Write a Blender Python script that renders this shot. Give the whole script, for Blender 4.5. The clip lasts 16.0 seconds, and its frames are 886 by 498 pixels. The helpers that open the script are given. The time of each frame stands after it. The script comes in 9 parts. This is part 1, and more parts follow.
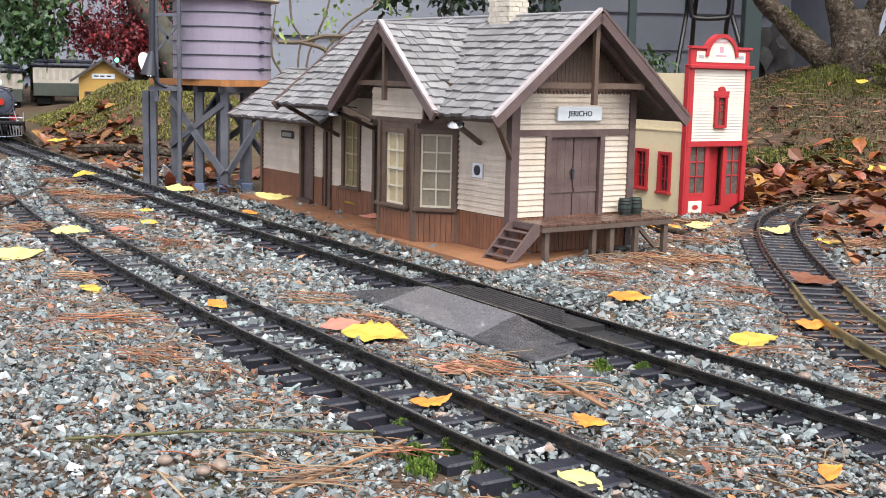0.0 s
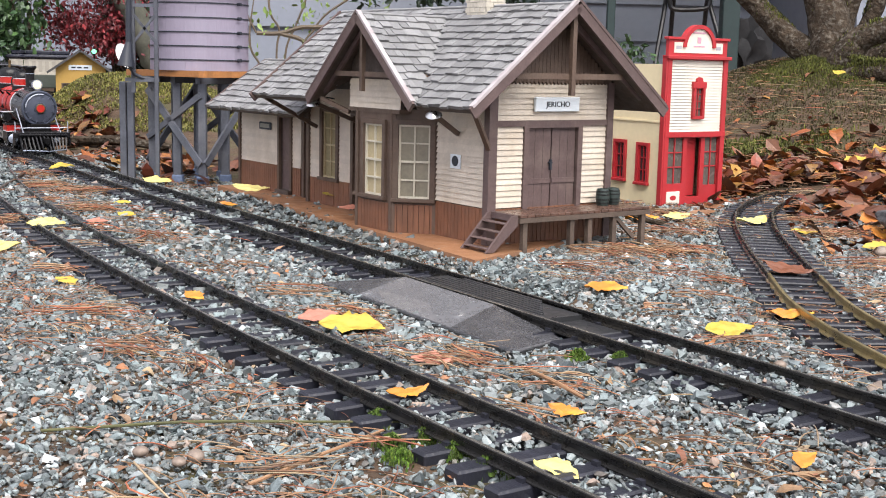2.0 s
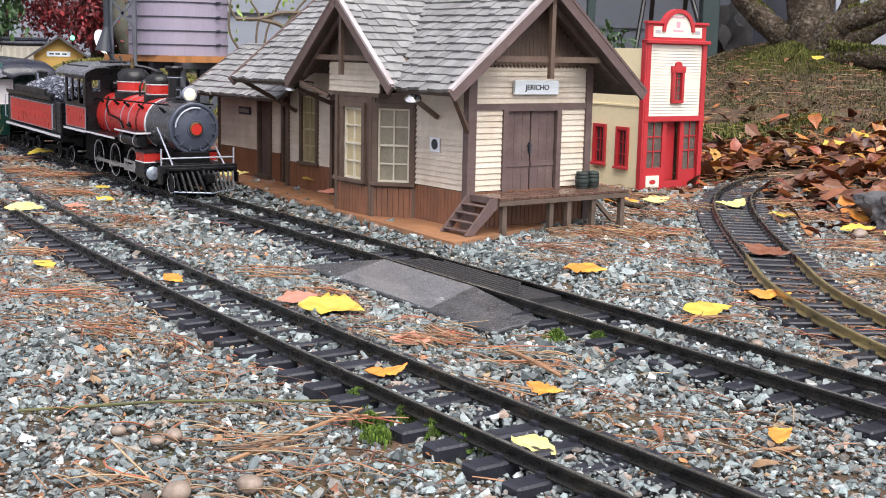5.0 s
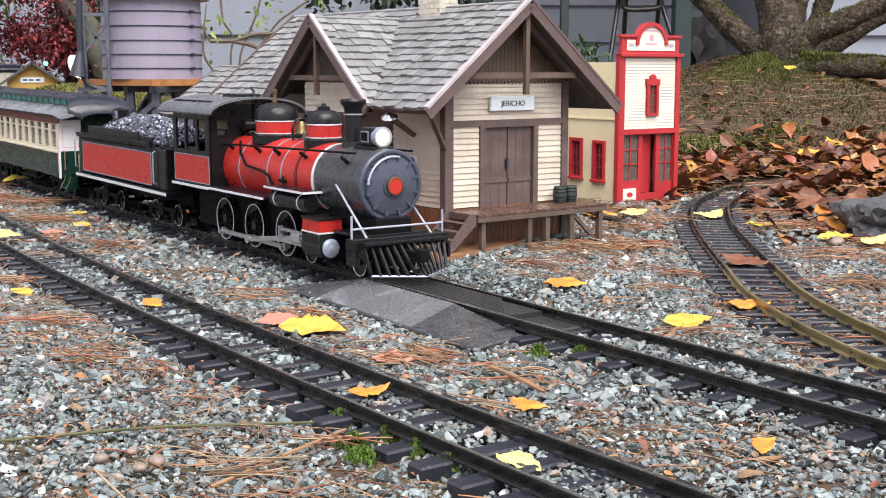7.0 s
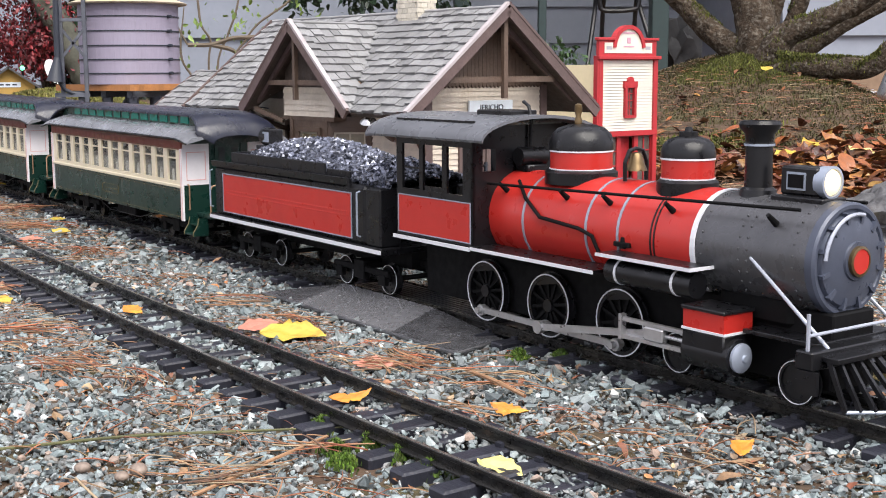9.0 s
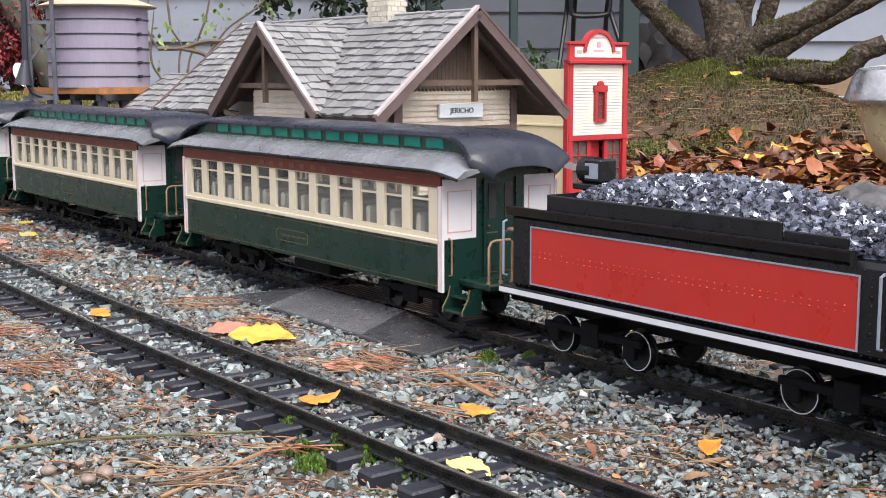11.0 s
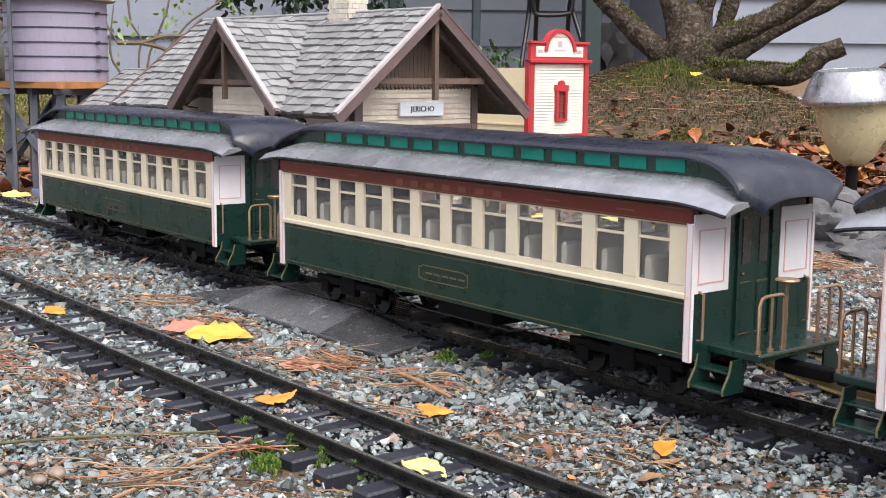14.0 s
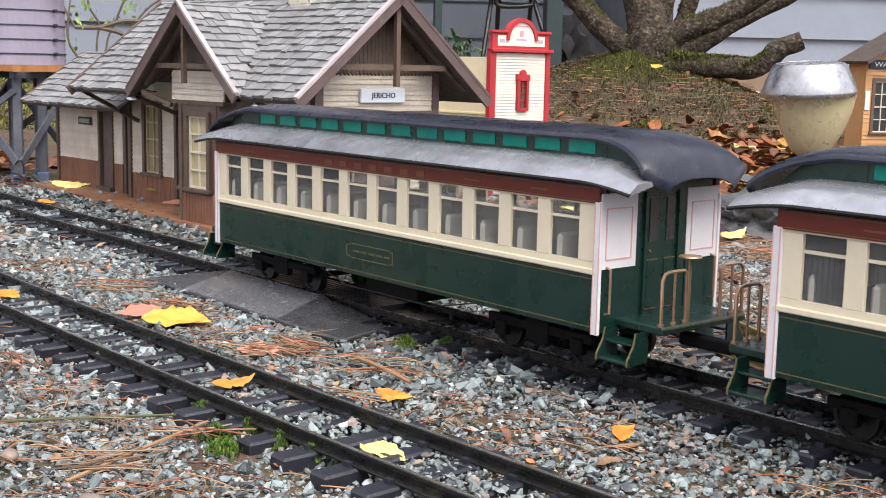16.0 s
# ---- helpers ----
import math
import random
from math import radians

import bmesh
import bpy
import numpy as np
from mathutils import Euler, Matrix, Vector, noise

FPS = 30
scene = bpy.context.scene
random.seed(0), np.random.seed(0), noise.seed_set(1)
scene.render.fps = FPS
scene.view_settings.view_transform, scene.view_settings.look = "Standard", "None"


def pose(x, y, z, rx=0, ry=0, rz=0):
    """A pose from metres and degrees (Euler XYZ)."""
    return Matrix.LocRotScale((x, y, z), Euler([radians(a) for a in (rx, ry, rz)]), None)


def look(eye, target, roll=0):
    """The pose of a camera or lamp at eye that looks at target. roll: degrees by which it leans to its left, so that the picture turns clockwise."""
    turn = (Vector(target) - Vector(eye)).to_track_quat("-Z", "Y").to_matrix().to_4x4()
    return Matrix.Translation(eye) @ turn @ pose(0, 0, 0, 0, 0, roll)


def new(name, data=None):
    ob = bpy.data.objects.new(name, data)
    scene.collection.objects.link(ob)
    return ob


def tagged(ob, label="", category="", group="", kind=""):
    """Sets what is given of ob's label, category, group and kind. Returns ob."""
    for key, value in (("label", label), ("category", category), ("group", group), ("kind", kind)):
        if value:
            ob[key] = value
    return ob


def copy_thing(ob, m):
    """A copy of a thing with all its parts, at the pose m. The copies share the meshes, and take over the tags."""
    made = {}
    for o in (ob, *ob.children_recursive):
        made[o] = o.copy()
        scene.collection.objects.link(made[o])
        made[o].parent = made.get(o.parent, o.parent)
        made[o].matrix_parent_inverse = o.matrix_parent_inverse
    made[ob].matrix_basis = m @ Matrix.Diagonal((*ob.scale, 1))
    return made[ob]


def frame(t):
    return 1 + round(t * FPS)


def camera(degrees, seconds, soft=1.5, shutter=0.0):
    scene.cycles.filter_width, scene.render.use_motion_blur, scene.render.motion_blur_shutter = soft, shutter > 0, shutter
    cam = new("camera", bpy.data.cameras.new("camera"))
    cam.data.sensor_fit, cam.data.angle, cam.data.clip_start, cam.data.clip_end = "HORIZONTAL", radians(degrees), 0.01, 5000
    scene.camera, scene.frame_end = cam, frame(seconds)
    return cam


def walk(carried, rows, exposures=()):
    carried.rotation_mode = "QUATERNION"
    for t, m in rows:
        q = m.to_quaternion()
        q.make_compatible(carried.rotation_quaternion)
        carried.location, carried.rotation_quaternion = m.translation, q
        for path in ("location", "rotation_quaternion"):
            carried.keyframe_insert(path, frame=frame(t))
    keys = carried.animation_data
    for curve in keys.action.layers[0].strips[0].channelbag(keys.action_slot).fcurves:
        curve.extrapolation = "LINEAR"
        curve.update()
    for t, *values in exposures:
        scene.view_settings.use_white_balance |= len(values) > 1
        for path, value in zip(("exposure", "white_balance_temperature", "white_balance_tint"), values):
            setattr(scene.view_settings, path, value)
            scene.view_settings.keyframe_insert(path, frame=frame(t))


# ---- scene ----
cam = camera(40.0, 16.0, soft=1.0)

PATH = [
    (0, pose(0.0000, -0.0000, 0.1855, 81.710, -1.300, 0.000)),
    (0.5, pose(0.0014, -0.0011, 0.1862, 81.697, -1.196, -0.092)),
    (1, pose(0.0023, -0.0014, 0.1862, 81.618, -1.207, -0.392)),
    (1.5, pose(0.0030, -0.0022, 0.1848, 81.422, -1.067, -0.690)),
    (2, pose(0.0022, -0.0003, 0.1847, 81.340, -1.275, -0.940)),
    (2.5, pose(0.0022, -0.0041, 0.1833, 81.390, -1.511, -1.078)),
    (3, pose(0.0031, -0.0036, 0.1855, 81.365, -1.690, -1.187)),
    (3.5, pose(0.0023, -0.0026, 0.1840, 81.042, -1.756, -1.367)),
    (4, pose(0.0041, -0.0019, 0.1821, 80.782, -1.600, -1.587)),
    (6.5, pose(0.0045, -0.0029, 0.1794, 81.068, -0.379, -2.442)),
    (7, pose(0.0041, -0.0018, 0.1806, 81.604, -0.022, -2.989)),
    (7.5, pose(0.0051, -0.0019, 0.1807, 81.773, 0.042, -3.492)),
    (8, pose(0.0052, -0.0024, 0.1824, 81.856, 0.088, -3.733)),
    (8.5, pose(0.0038, -0.0043, 0.1837, 81.763, 0.053, -3.823)),
    (9, pose(0.0039, -0.0046, 0.1837, 81.663, 0.285, -3.993)),
    (9.5, pose(0.0064, -0.0041, 0.1821, 81.470, 0.346, -4.467)),
    (10, pose(0.0060, -0.0047, 0.1816, 81.637, 0.230, -4.907)),
    (12.5, pose(0.0057, -0.0055, 0.1817, 81.996, -0.388, -5.906)),
    (13, pose(0.0064, -0.0040, 0.1811, 81.816, -0.767, -6.349)),
    (13.5, pose(0.0060, -0.0035, 0.1828, 81.823, -0.606, -6.652)),
    (14, pose(0.0083, -0.0040, 0.1831, 81.766, -0.442, -7.016)),
    (14.5, pose(0.0090, -0.0041, 0.1812, 81.586, -0.522, -7.531)),
    (15, pose(0.0089, -0.0036, 0.1795, 81.487, -0.668, -7.994)),
    (15.5, pose(0.0091, -0.0009, 0.1791, 81.566, -0.783, -8.300)),
    (16, pose(0.0084, -0.0016, 0.1784, 81.395, -1.184, -8.818)),
]
walk(cam, PATH)

# ---- light: an overcast autumn day ----
world = bpy.data.worlds.new("overcast_sky")
scene.world = world
world.use_nodes = True
wn = world.node_tree.nodes
sky = wn.new("ShaderNodeTexSky")
sky.sky_type = 'NISHITA'
sky.sun_disc = False
sky.sun_elevation, sky.sun_rotation = radians(57), radians(156)
sky.air_density, sky.dust_density, sky.ozone_density = 1.0, 4.0, 1.0
wmix = wn.new("ShaderNodeMixRGB")
wmix.inputs[0].default_value = 0.75
wmix.inputs[2].default_value = (7.9, 7.7, 8.5, 1)
world.node_tree.links.new(sky.outputs[0], wmix.inputs[1])
world.node_tree.links.new(wmix.outputs[0], wn["Background"].inputs[0])
wn["Background"].inputs[1].default_value = 0.108
sun_data = bpy.data.lights.new("sun", 'SUN')
sun_data.energy, sun_data.angle, sun_data.color = 2.8, radians(55), (1.0, 0.965, 0.91)
sun = new("sun", sun_data)
sun.matrix_world = look((0.95, -1.25, 4.1), (0.0, 1.25, 0.0))
scene.view_settings.exposure = 0.92


# ---- materials ----
def mat(name, base, rough=0.6, metal=0.0, vary=0.15, scale=60.0, bump=0.0, bump_scale=200.0, island=0.0,
        objrand=0.0, tint=None, spec=0.5, coat=0.0, stain=None, stain_scale=8.0, stain_amt=0.5, stretch=(1, 1, 1), relief=0.001):
    """A surface with grain at two scales, optional stains, variation from piece to piece and fine relief."""
    m = bpy.data.materials.new(name)
    m.use_nodes = True
    nt = m.node_tree
    N, L = nt.nodes, nt.links
    b = N["Principled BSDF"]
    co = N.new("ShaderNodeTexCoord")
    mp = N.new("ShaderNodeMapping")
    mp.inputs["Scale"].default_value = stretch
    L.new(co.outputs["Object"], mp.inputs["Vector"])

    def tex(sc, detail=5):
        n = N.new("ShaderNodeTexNoise")
        n.inputs["Scale"].default_value, n.inputs["Detail"].default_value = sc, detail
        L.new(mp.outputs["Vector"], n.inputs["Vector"])
        return n.outputs["Fac"]

    def value(f, amt):
        r = N.new("ShaderNodeMapRange")
        r.inputs["From Min"].default_value, r.inputs["From Max"].default_value = 0.25, 0.75
        r.inputs["To Min"].default_value, r.inputs["To Max"].default_value = 1 - amt, 1 + amt
        L.new(f, r.inputs["Value"])
        return r.outputs["Result"]

    def scaled(col, v):
        x = N.new("ShaderNodeVectorMath")
        x.operation = 'SCALE'
        L.new(col, x.inputs[0])
        L.new(v, x.inputs["Scale"])
        return x.outputs[0]
    rgb = N.new("ShaderNodeRGB")
    rgb.outputs[0].default_value = (*base, 1)
    col = rgb.outputs[0]
    if tint and (island or objrand):
        src = N.new("ShaderNodeNewGeometry").outputs["Random Per Island"] if island else N.new("ShaderNodeObjectInfo").outputs["Random"]
        ramp = N.new("ShaderNodeValToRGB")
        cols = [base, *tint]
        while len(ramp.color_ramp.elements) < len(cols):
            ramp.color_ramp.elements.new(0.5)
        for i, c in enumerate(cols):
            ramp.color_ramp.elements[i].position = i / (len(cols) - 1)
            ramp.color_ramp.elements[i].color = (*c, 1)
        L.new(src, ramp.inputs[0])
        col = ramp.outputs[0]
    if island or objrand:
        src = N.new("ShaderNodeNewGeometry").outputs["Random Per Island"] if island else N.new("ShaderNodeObjectInfo").outputs["Random"]
        mul = N.new("ShaderNodeMath")
        mul.operation = 'MULTIPLY'
        mul.inputs[1].default_value = 7.31
        L.new(src, mul.inputs[0])
        fr = N.new("ShaderNodeMath")
        fr.operation = 'FRACT'
        L.new(mul.outputs[0], fr.inputs[0])
        r = N.new("ShaderNodeMapRange")
        a = max(island, objrand)
        r.inputs["To Min"].default_value, r.inputs["To Max"].default_value = 1 - a, 1 + a
        L.new(fr.outputs[0], r.inputs["Value"])
        col = scaled(col, r.outputs["Result"])
    if vary:
        col = scaled(col, value(tex(scale), vary))
        col = scaled(col, value(tex(scale * 7, 3), vary * 0.6))
    if stain:
        mx = N.new("ShaderNodeMixRGB")
        r = N.new("ShaderNodeMapRange")
        r.inputs["From Min"].default_value, r.inputs["From Max"].default_value = 0.5, 0.68
        r.inputs["To Max"].default_value = stain_amt
        L.new(tex(stain_scale, 8), r.inputs["Value"])
        L.new(r.outputs["Result"], mx.inputs[0])
        L.new(col, mx.inputs[1])
        mx.inputs[2].default_value = (*stain, 1)
        col = mx.outputs[0]
    L.new(col, b.inputs["Base Color"])
    b.inputs["Metallic"].default_value = metal
    b.inputs["Specular IOR Level"].default_value = spec
    b.inputs["Coat Weight"].default_value = coat
    rr = N.new("ShaderNodeMapRange")
    rr.inputs["From Min"].default_value, rr.inputs["From Max"].default_value = 0.3, 0.7
    rr.inputs["To Min"].default_value, rr.inputs["To Max"].default_value = max(rough - 0.1, 0.03), min(rough + 0.1, 1)
    L.new(tex(scale * 2.3, 4), rr.inputs["Value"])
    L.new(rr.outputs["Result"], b.inputs["Roughness"])
    if bump:
        bp = N.new("ShaderNodeBump")
        bp.inputs["Strength"].default_value = min(bump, 1.0)
        bp.inputs["Distance"].default_value = relief
        L.new(tex(bump_scale, 6), bp.inputs["Height"])
        L.new(bp.outputs[0], b.inputs["Normal"])
    return m


def glow(name, color, power):
    m = mat(name, color, 0.2, vary=0)
    b = m.node_tree.nodes["Principled BSDF"]
    b.inputs["Emission Color"].default_value = (*color, 1)
    b.inputs["Emission Strength"].default_value = power
    return m


def glass_mat(name, tint=(0.8, 0.85, 0.85), rough=0.03):
    m = bpy.data.materials.new(name)
    m.use_nodes = True
    nt = m.node_tree
    b = nt.nodes["Principled BSDF"]
    b.inputs["Base Color"].default_value = (*tint, 1)
    b.inputs["Roughness"].default_value = rough
    b.inputs["Transmission Weight"].default_value = 1.0
    b.inputs["IOR"].default_value = 1.1
    return m


M_SOIL = mat("soil", (0.070, 0.042, 0.024), 0.9, vary=0.45, scale=30, bump=1.0, bump_scale=140, relief=0.004, stain=(0.062, 0.064, 0.022), stain_scale=14, stain_amt=0.75)
M_STONE = mat("ballast_stone", (0.235, 0.26, 0.258), 0.42, vary=0.25, scale=220, island=0.62, bump=0.4, bump_scale=900,
              tint=[(0.15, 0.185, 0.19), (0.25, 0.275, 0.275), (0.17, 0.21, 0.215), (0.065, 0.078, 0.085), (0.22, 0.245, 0.245), (0.11, 0.135, 0.142), (0.24, 0.275, 0.27), (0.19, 0.135, 0.105), (0.18, 0.22, 0.222), (0.05, 0.058, 0.065), (0.21, 0.235, 0.24), (0.42, 0.42, 0.41)])
M_RAIL = mat("weathered_rail", (0.014, 0.0135, 0.013), 0.27, 0.2, vary=0.3, scale=60, spec=0.4, stain=(0.045, 0.038, 0.026), stain_scale=30, stain_amt=0.45)
M_HEAD = mat("worn_rail_head", (0.22, 0.212, 0.19), 0.26, 0.7, vary=0.3, scale=60, stain=(0.12, 0.11, 0.09), stain_scale=20, stain_amt=0.6)
M_BRASS_RAIL = mat("tarnished_brass_rail", (0.36, 0.29, 0.14), 0.36, 0.7, vary=0.3, scale=50, stain=(0.07, 0.06, 0.04), stain_scale=25, stain_amt=0.6)
M_RUST = mat("rusty_rail", (0.10, 0.065, 0.045), 0.45, 0.4, vary=0.3, scale=60, stain=(0.17, 0.14, 0.12), stain_scale=30, stain_amt=0.5)
M_TIE = mat("black_plastic_sleeper", (0.015, 0.016, 0.024), 0.42, vary=0.25, scale=90, objrand=0.25, bump=0.5, bump_scale=500, stretch=(0.3, 1, 1))
M_STATION_SIDING = mat("cream_clapboard", (0.60, 0.53, 0.44), 0.65, vary=0.12, scale=40, objrand=0.06, bump=0.3, bump_scale=300, stain=(0.42, 0.33, 0.22), stain_scale=22, stain_amt=0.4)
M_BROWN = mat("brown_trim_wood", (0.095, 0.062, 0.045), 0.6, vary=0.22, scale=50, bump=0.4, bump_scale=300, stain=(0.16, 0.12, 0.09), stain_scale=30, stain_amt=0.4)
M_PLUM = mat("plum_brown_paint", (0.105, 0.07, 0.066), 0.6, vary=0.18, scale=60, bump=0.3, bump_scale=300, stain=(0.17, 0.13, 0.11), stain_scale=30, stain_amt=0.4)
M_WAINSCOT = mat("brown_wainscot", (0.19, 0.083, 0.045), 0.5, vary=0.25, scale=40, bump=0.4, bump_scale=350, stain=(0.08, 0.05, 0.035), stain_scale=25, stain_amt=0.5, stretch=(1, 1, 0.3))
M_DARKWOOD = mat("dark_aged_wood", (0.07, 0.052, 0.042), 0.7, vary=0.25, scale=60, bump=0.5, bump_scale=300)
M_SHINGLE = mat("weathered_shingle", (0.235, 0.235, 0.24), 0.45, vary=0.24, scale=60, objrand=0.25, bump=0.5, bump_scale=350, stain=(0.16, 0.165, 0.15), stain_scale=18, stain_amt=0.5, stretch=(1, 0.35, 1))
M_SHINGLE_ISLAND = mat("weathered_shingle_field", (0.235, 0.235, 0.24), 0.45, vary=0.24, scale=60, island=0.25, bump=0.5, bump_scale=350, stain=(0.16, 0.165, 0.15), stain_scale=18, stain_amt=0.5)
M_VERGE = mat("pale_verge_board", (0.40, 0.36, 0.37), 0.6, vary=0.15, scale=50, stain=(0.2, 0.15, 0.15), stain_scale=30, stain_amt=0.5)
M_DECK = mat("grey_brown_deck", (0.095, 0.068, 0.052), 0.7, vary=0.25, scale=60, objrand=0.2, bump=0.4, bump_scale=300)
M_DOCK = mat("wet_brown_plank", (0.10, 0.055, 0.04), 0.3, vary=0.25, scale=60, objrand=0.2, bump=0.4, bump_scale=300)
M_PLATFORM = mat("tan_platform_board", (0.31, 0.15, 0.075), 0.45, vary=0.2, scale=25, bump=0.3, bump_scale=300, stain=(0.15, 0.09, 0.055), stain_scale=9, stain_amt=0.6)
M_SASH = mat("ivory_sash_paint", (0.58, 0.54, 0.44), 0.5, vary=0.08, scale=60)
M_GLASS = mat("window_pane", (0.03, 0.034, 0.036), 0.08, vary=0.2, scale=30, spec=0.8)
M_CURTAIN = mat("pale_blind", (0.42, 0.35, 0.21), 0.6, vary=0.12, scale=50)
M_NET = mat("grey_net_curtain", (0.24, 0.215, 0.16), 0.4, vary=0.2, scale=40)
M_OLIVE = mat("olive_blind", (0.23, 0.19, 0.10), 0.6, vary=0.2, scale=40)
M_SIGN = mat("white_sign_board", (0.70, 0.76, 0.80), 0.4, vary=0.04, scale=60)
M_INK = mat("dark_ink", (0.02, 0.025, 0.035), 0.5, vary=0.05)
# The ramp's grey base carries reflected sky; the rubber itself is darker.
M_PLATE = mat("sky_greyed_rubber_ramp", (0.155, 0.156, 0.166), 0.2, vary=0.15, scale=30, bump=0.12, bump_scale=300, relief=0.0004, spec=0.7, coat=0.6)
# Stippled corners also take the facets' shade as a darker base.
M_STIPPLE = mat("shaded_stippled_rubber", (0.06, 0.061, 0.066), 0.2, vary=0.35, scale=60, bump=1.0, bump_scale=330, relief=0.0012, spec=0.7)
M_RIB = mat("black_ribbed_plate", (0.025, 0.026, 0.028), 0.36, vary=0.2, scale=60, bump=0.3)


# ---- building helpers ----
def part(name, bm, material, parent=None, label="", smooth=False):
    """One bmesh as one mesh object, under a thing or a part."""
    me = bpy.data.meshes.new(name)
    bmesh.ops.recalc_face_normals(bm, faces=bm.faces[:])
    bm.to_mesh(me)
    bm.free()
    if smooth:
        for p in me.polygons:
            p.use_smooth = True
        me.set_sharp_from_angle(angle=radians(38))
    me.materials.append(material)
    ob = new(name, me)
    ob.parent = parent
    if label:
        ob["label"] = label
    return ob


def thing(name, m, label, category, group="", kind=""):
    ob = new(name)
    ob.empty_display_size = 0.02
    ob.matrix_basis = m
    return tagged(ob, label, category, group, kind)


def box(bm, x0, x1, y0, y1, z0, z1, bevel=0.0, m=None):
    vs = [bm.verts.new((x, y, z)) for x in (x0, x1) for y in (y0, y1) for z in (z0, z1)]
    fs = [(0, 1, 3, 2), (4, 6, 7, 5), (0, 4, 5, 1), (2, 3, 7, 6), (0, 2, 6, 4), (1, 5, 7, 3)]
    fa = [bm.faces.new([vs[i] for i in f]) for f in fs]
    if bevel:
        es = list({e for f in fa for e in f.edges})
        bmesh.ops.recalc_face_normals(bm, faces=fa)
        out = bmesh.ops.bevel(bm, geom=es, offset=bevel, segments=1, affect='EDGES')
        vs = list({v for f in out["faces"] for v in f.verts} | {v for v in vs if v.is_valid})
    if m is not None:
        bmesh.ops.transform(bm, matrix=m, verts=vs)
    return vs


def bx(*a, **k):
    bm = bmesh.new()
    box(bm, *a, **k)
    return bm


def rod(bm, p0, p1, r0, r1=None, seg=10, cap=True):
    """A straight round bar or cone from p0 to p1."""
    r1 = r0 if r1 is None else r1
    p0, p1 = Vector(p0), Vector(p1)
    q = (p1 - p0).to_track_quat('Z', 'Y')
    rings = []
    for p, r in ((p0, r0), (p1, r1)):
        rings.append([bm.verts.new(p + q @ Vector((r * math.cos(i * math.tau / seg), r * math.sin(i * math.tau / seg), 0))) for i in range(seg)])
    for i in range(seg):
        bm.faces.new((rings[0][i], rings[0][(i + 1) % seg], rings[1][(i + 1) % seg], rings[1][i]))
    if cap:
        bm.faces.new(rings[0][::-1])
        bm.faces.new(rings[1])


def tube(bm, pts, r, seg=8, radii=None):
    """A bent round bar through points."""
    pts = [Vector(p) for p in pts]
    rings = []
    for i, p in enumerate(pts):
        d = (pts[min(i + 1, len(pts) - 1)] - pts[max(i - 1, 0)]).normalized()
        q = d.to_track_quat('Z', 'Y')
        rr = radii[i] if radii else r
        rings.append([bm.verts.new(p + q @ Vector((rr * math.cos(k * math.tau / seg), rr * math.sin(k * math.tau / seg), 0))) for k in range(seg)])
    for a, b in zip(rings, rings[1:]):
        off = min(range(seg), key=lambda o: sum((a[k].co - b[(k + o) % seg].co).length for k in range(0, seg, 2)))
        for k in range(seg):
            bm.faces.new((a[k], a[(k + 1) % seg], b[(k + 1 + off) % seg], b[(k + off) % seg]))
    bm.faces.new(rings[0][::-1])
    bm.faces.new(rings[-1])


def lathe(bm, prof, m=None, seg=24):
    """A turned body round z from (radius, height) pairs, closed at both ends."""
    rings = []
    for r, z in prof:
        rings.append([bm.verts.new((max(r, 1e-5) * math.cos(i * math.tau / seg), max(r, 1e-5) * math.sin(i * math.tau / seg), z)) for i in range(seg)])
    for a, b in zip(rings, rings[1:]):
        for i in range(seg):
            bm.faces.new((a[i], a[(i + 1) % seg], b[(i + 1) % seg], b[i]))
    bm.faces.new(rings[0][::-1])
    bm.faces.new(rings[-1])
    if m is not None:
        bmesh.ops.transform(bm, matrix=m, verts=[v for r in rings for v in r])


def prism(bm, pts, h0, h1, m=None, axis='z'):
    """A polygon pulled from h0 to h1 along an axis."""
    def at(p, h):
        return {'z': (p[0], p[1], h), 'y': (p[0], h, p[1]), 'x': (h, p[0], p[1])}[axis]
    lo = [bm.verts.new(at(p, h0)) for p in pts]
    hi = [bm.verts.new(at(p, h1)) for p in pts]
    n = len(pts)
    bm.faces.new(lo[::-1])
    bm.faces.new(hi)
    for i in range(n):
        bm.faces.new((lo[i], lo[(i + 1) % n], hi[(i + 1) % n], hi[i]))
    if m is not None:
        bmesh.ops.transform(bm, matrix=m, verts=lo + hi)


def beam(bm, p0, p1, w, h, up=(0, 0, 1)):
    """A square timber from p0 to p1, w wide and h high."""
    p0, p1 = Vector(p0), Vector(p1)
    d = (p1 - p0).normalized()
    s = d.cross(Vector(up))
    s = s.normalized() if s.length > 1e-6 else Vector((1, 0, 0))
    u = s.cross(d).normalized()
    ring = []
    for p in (p0, p1):
        ring.append([bm.verts.new(p + s * (a * w / 2) + u * (b * h / 2)) for a, b in ((-1, -1), (1, -1), (1, 1), (-1, 1))])
    bm.faces.new(ring[0][::-1])
    bm.faces.new(ring[1])
    for i in range(4):
        bm.faces.new((ring[0][i], ring[0][(i + 1) % 4], ring[1][(i + 1) % 4], ring[1][i]))


def beam_part(name, p0, p1, w, h, material, parent, up=(0, 0, 1)):
    bm = bmesh.new()
    beam(bm, p0, p1, w, h, up)
    return part(name, bm, material, parent)


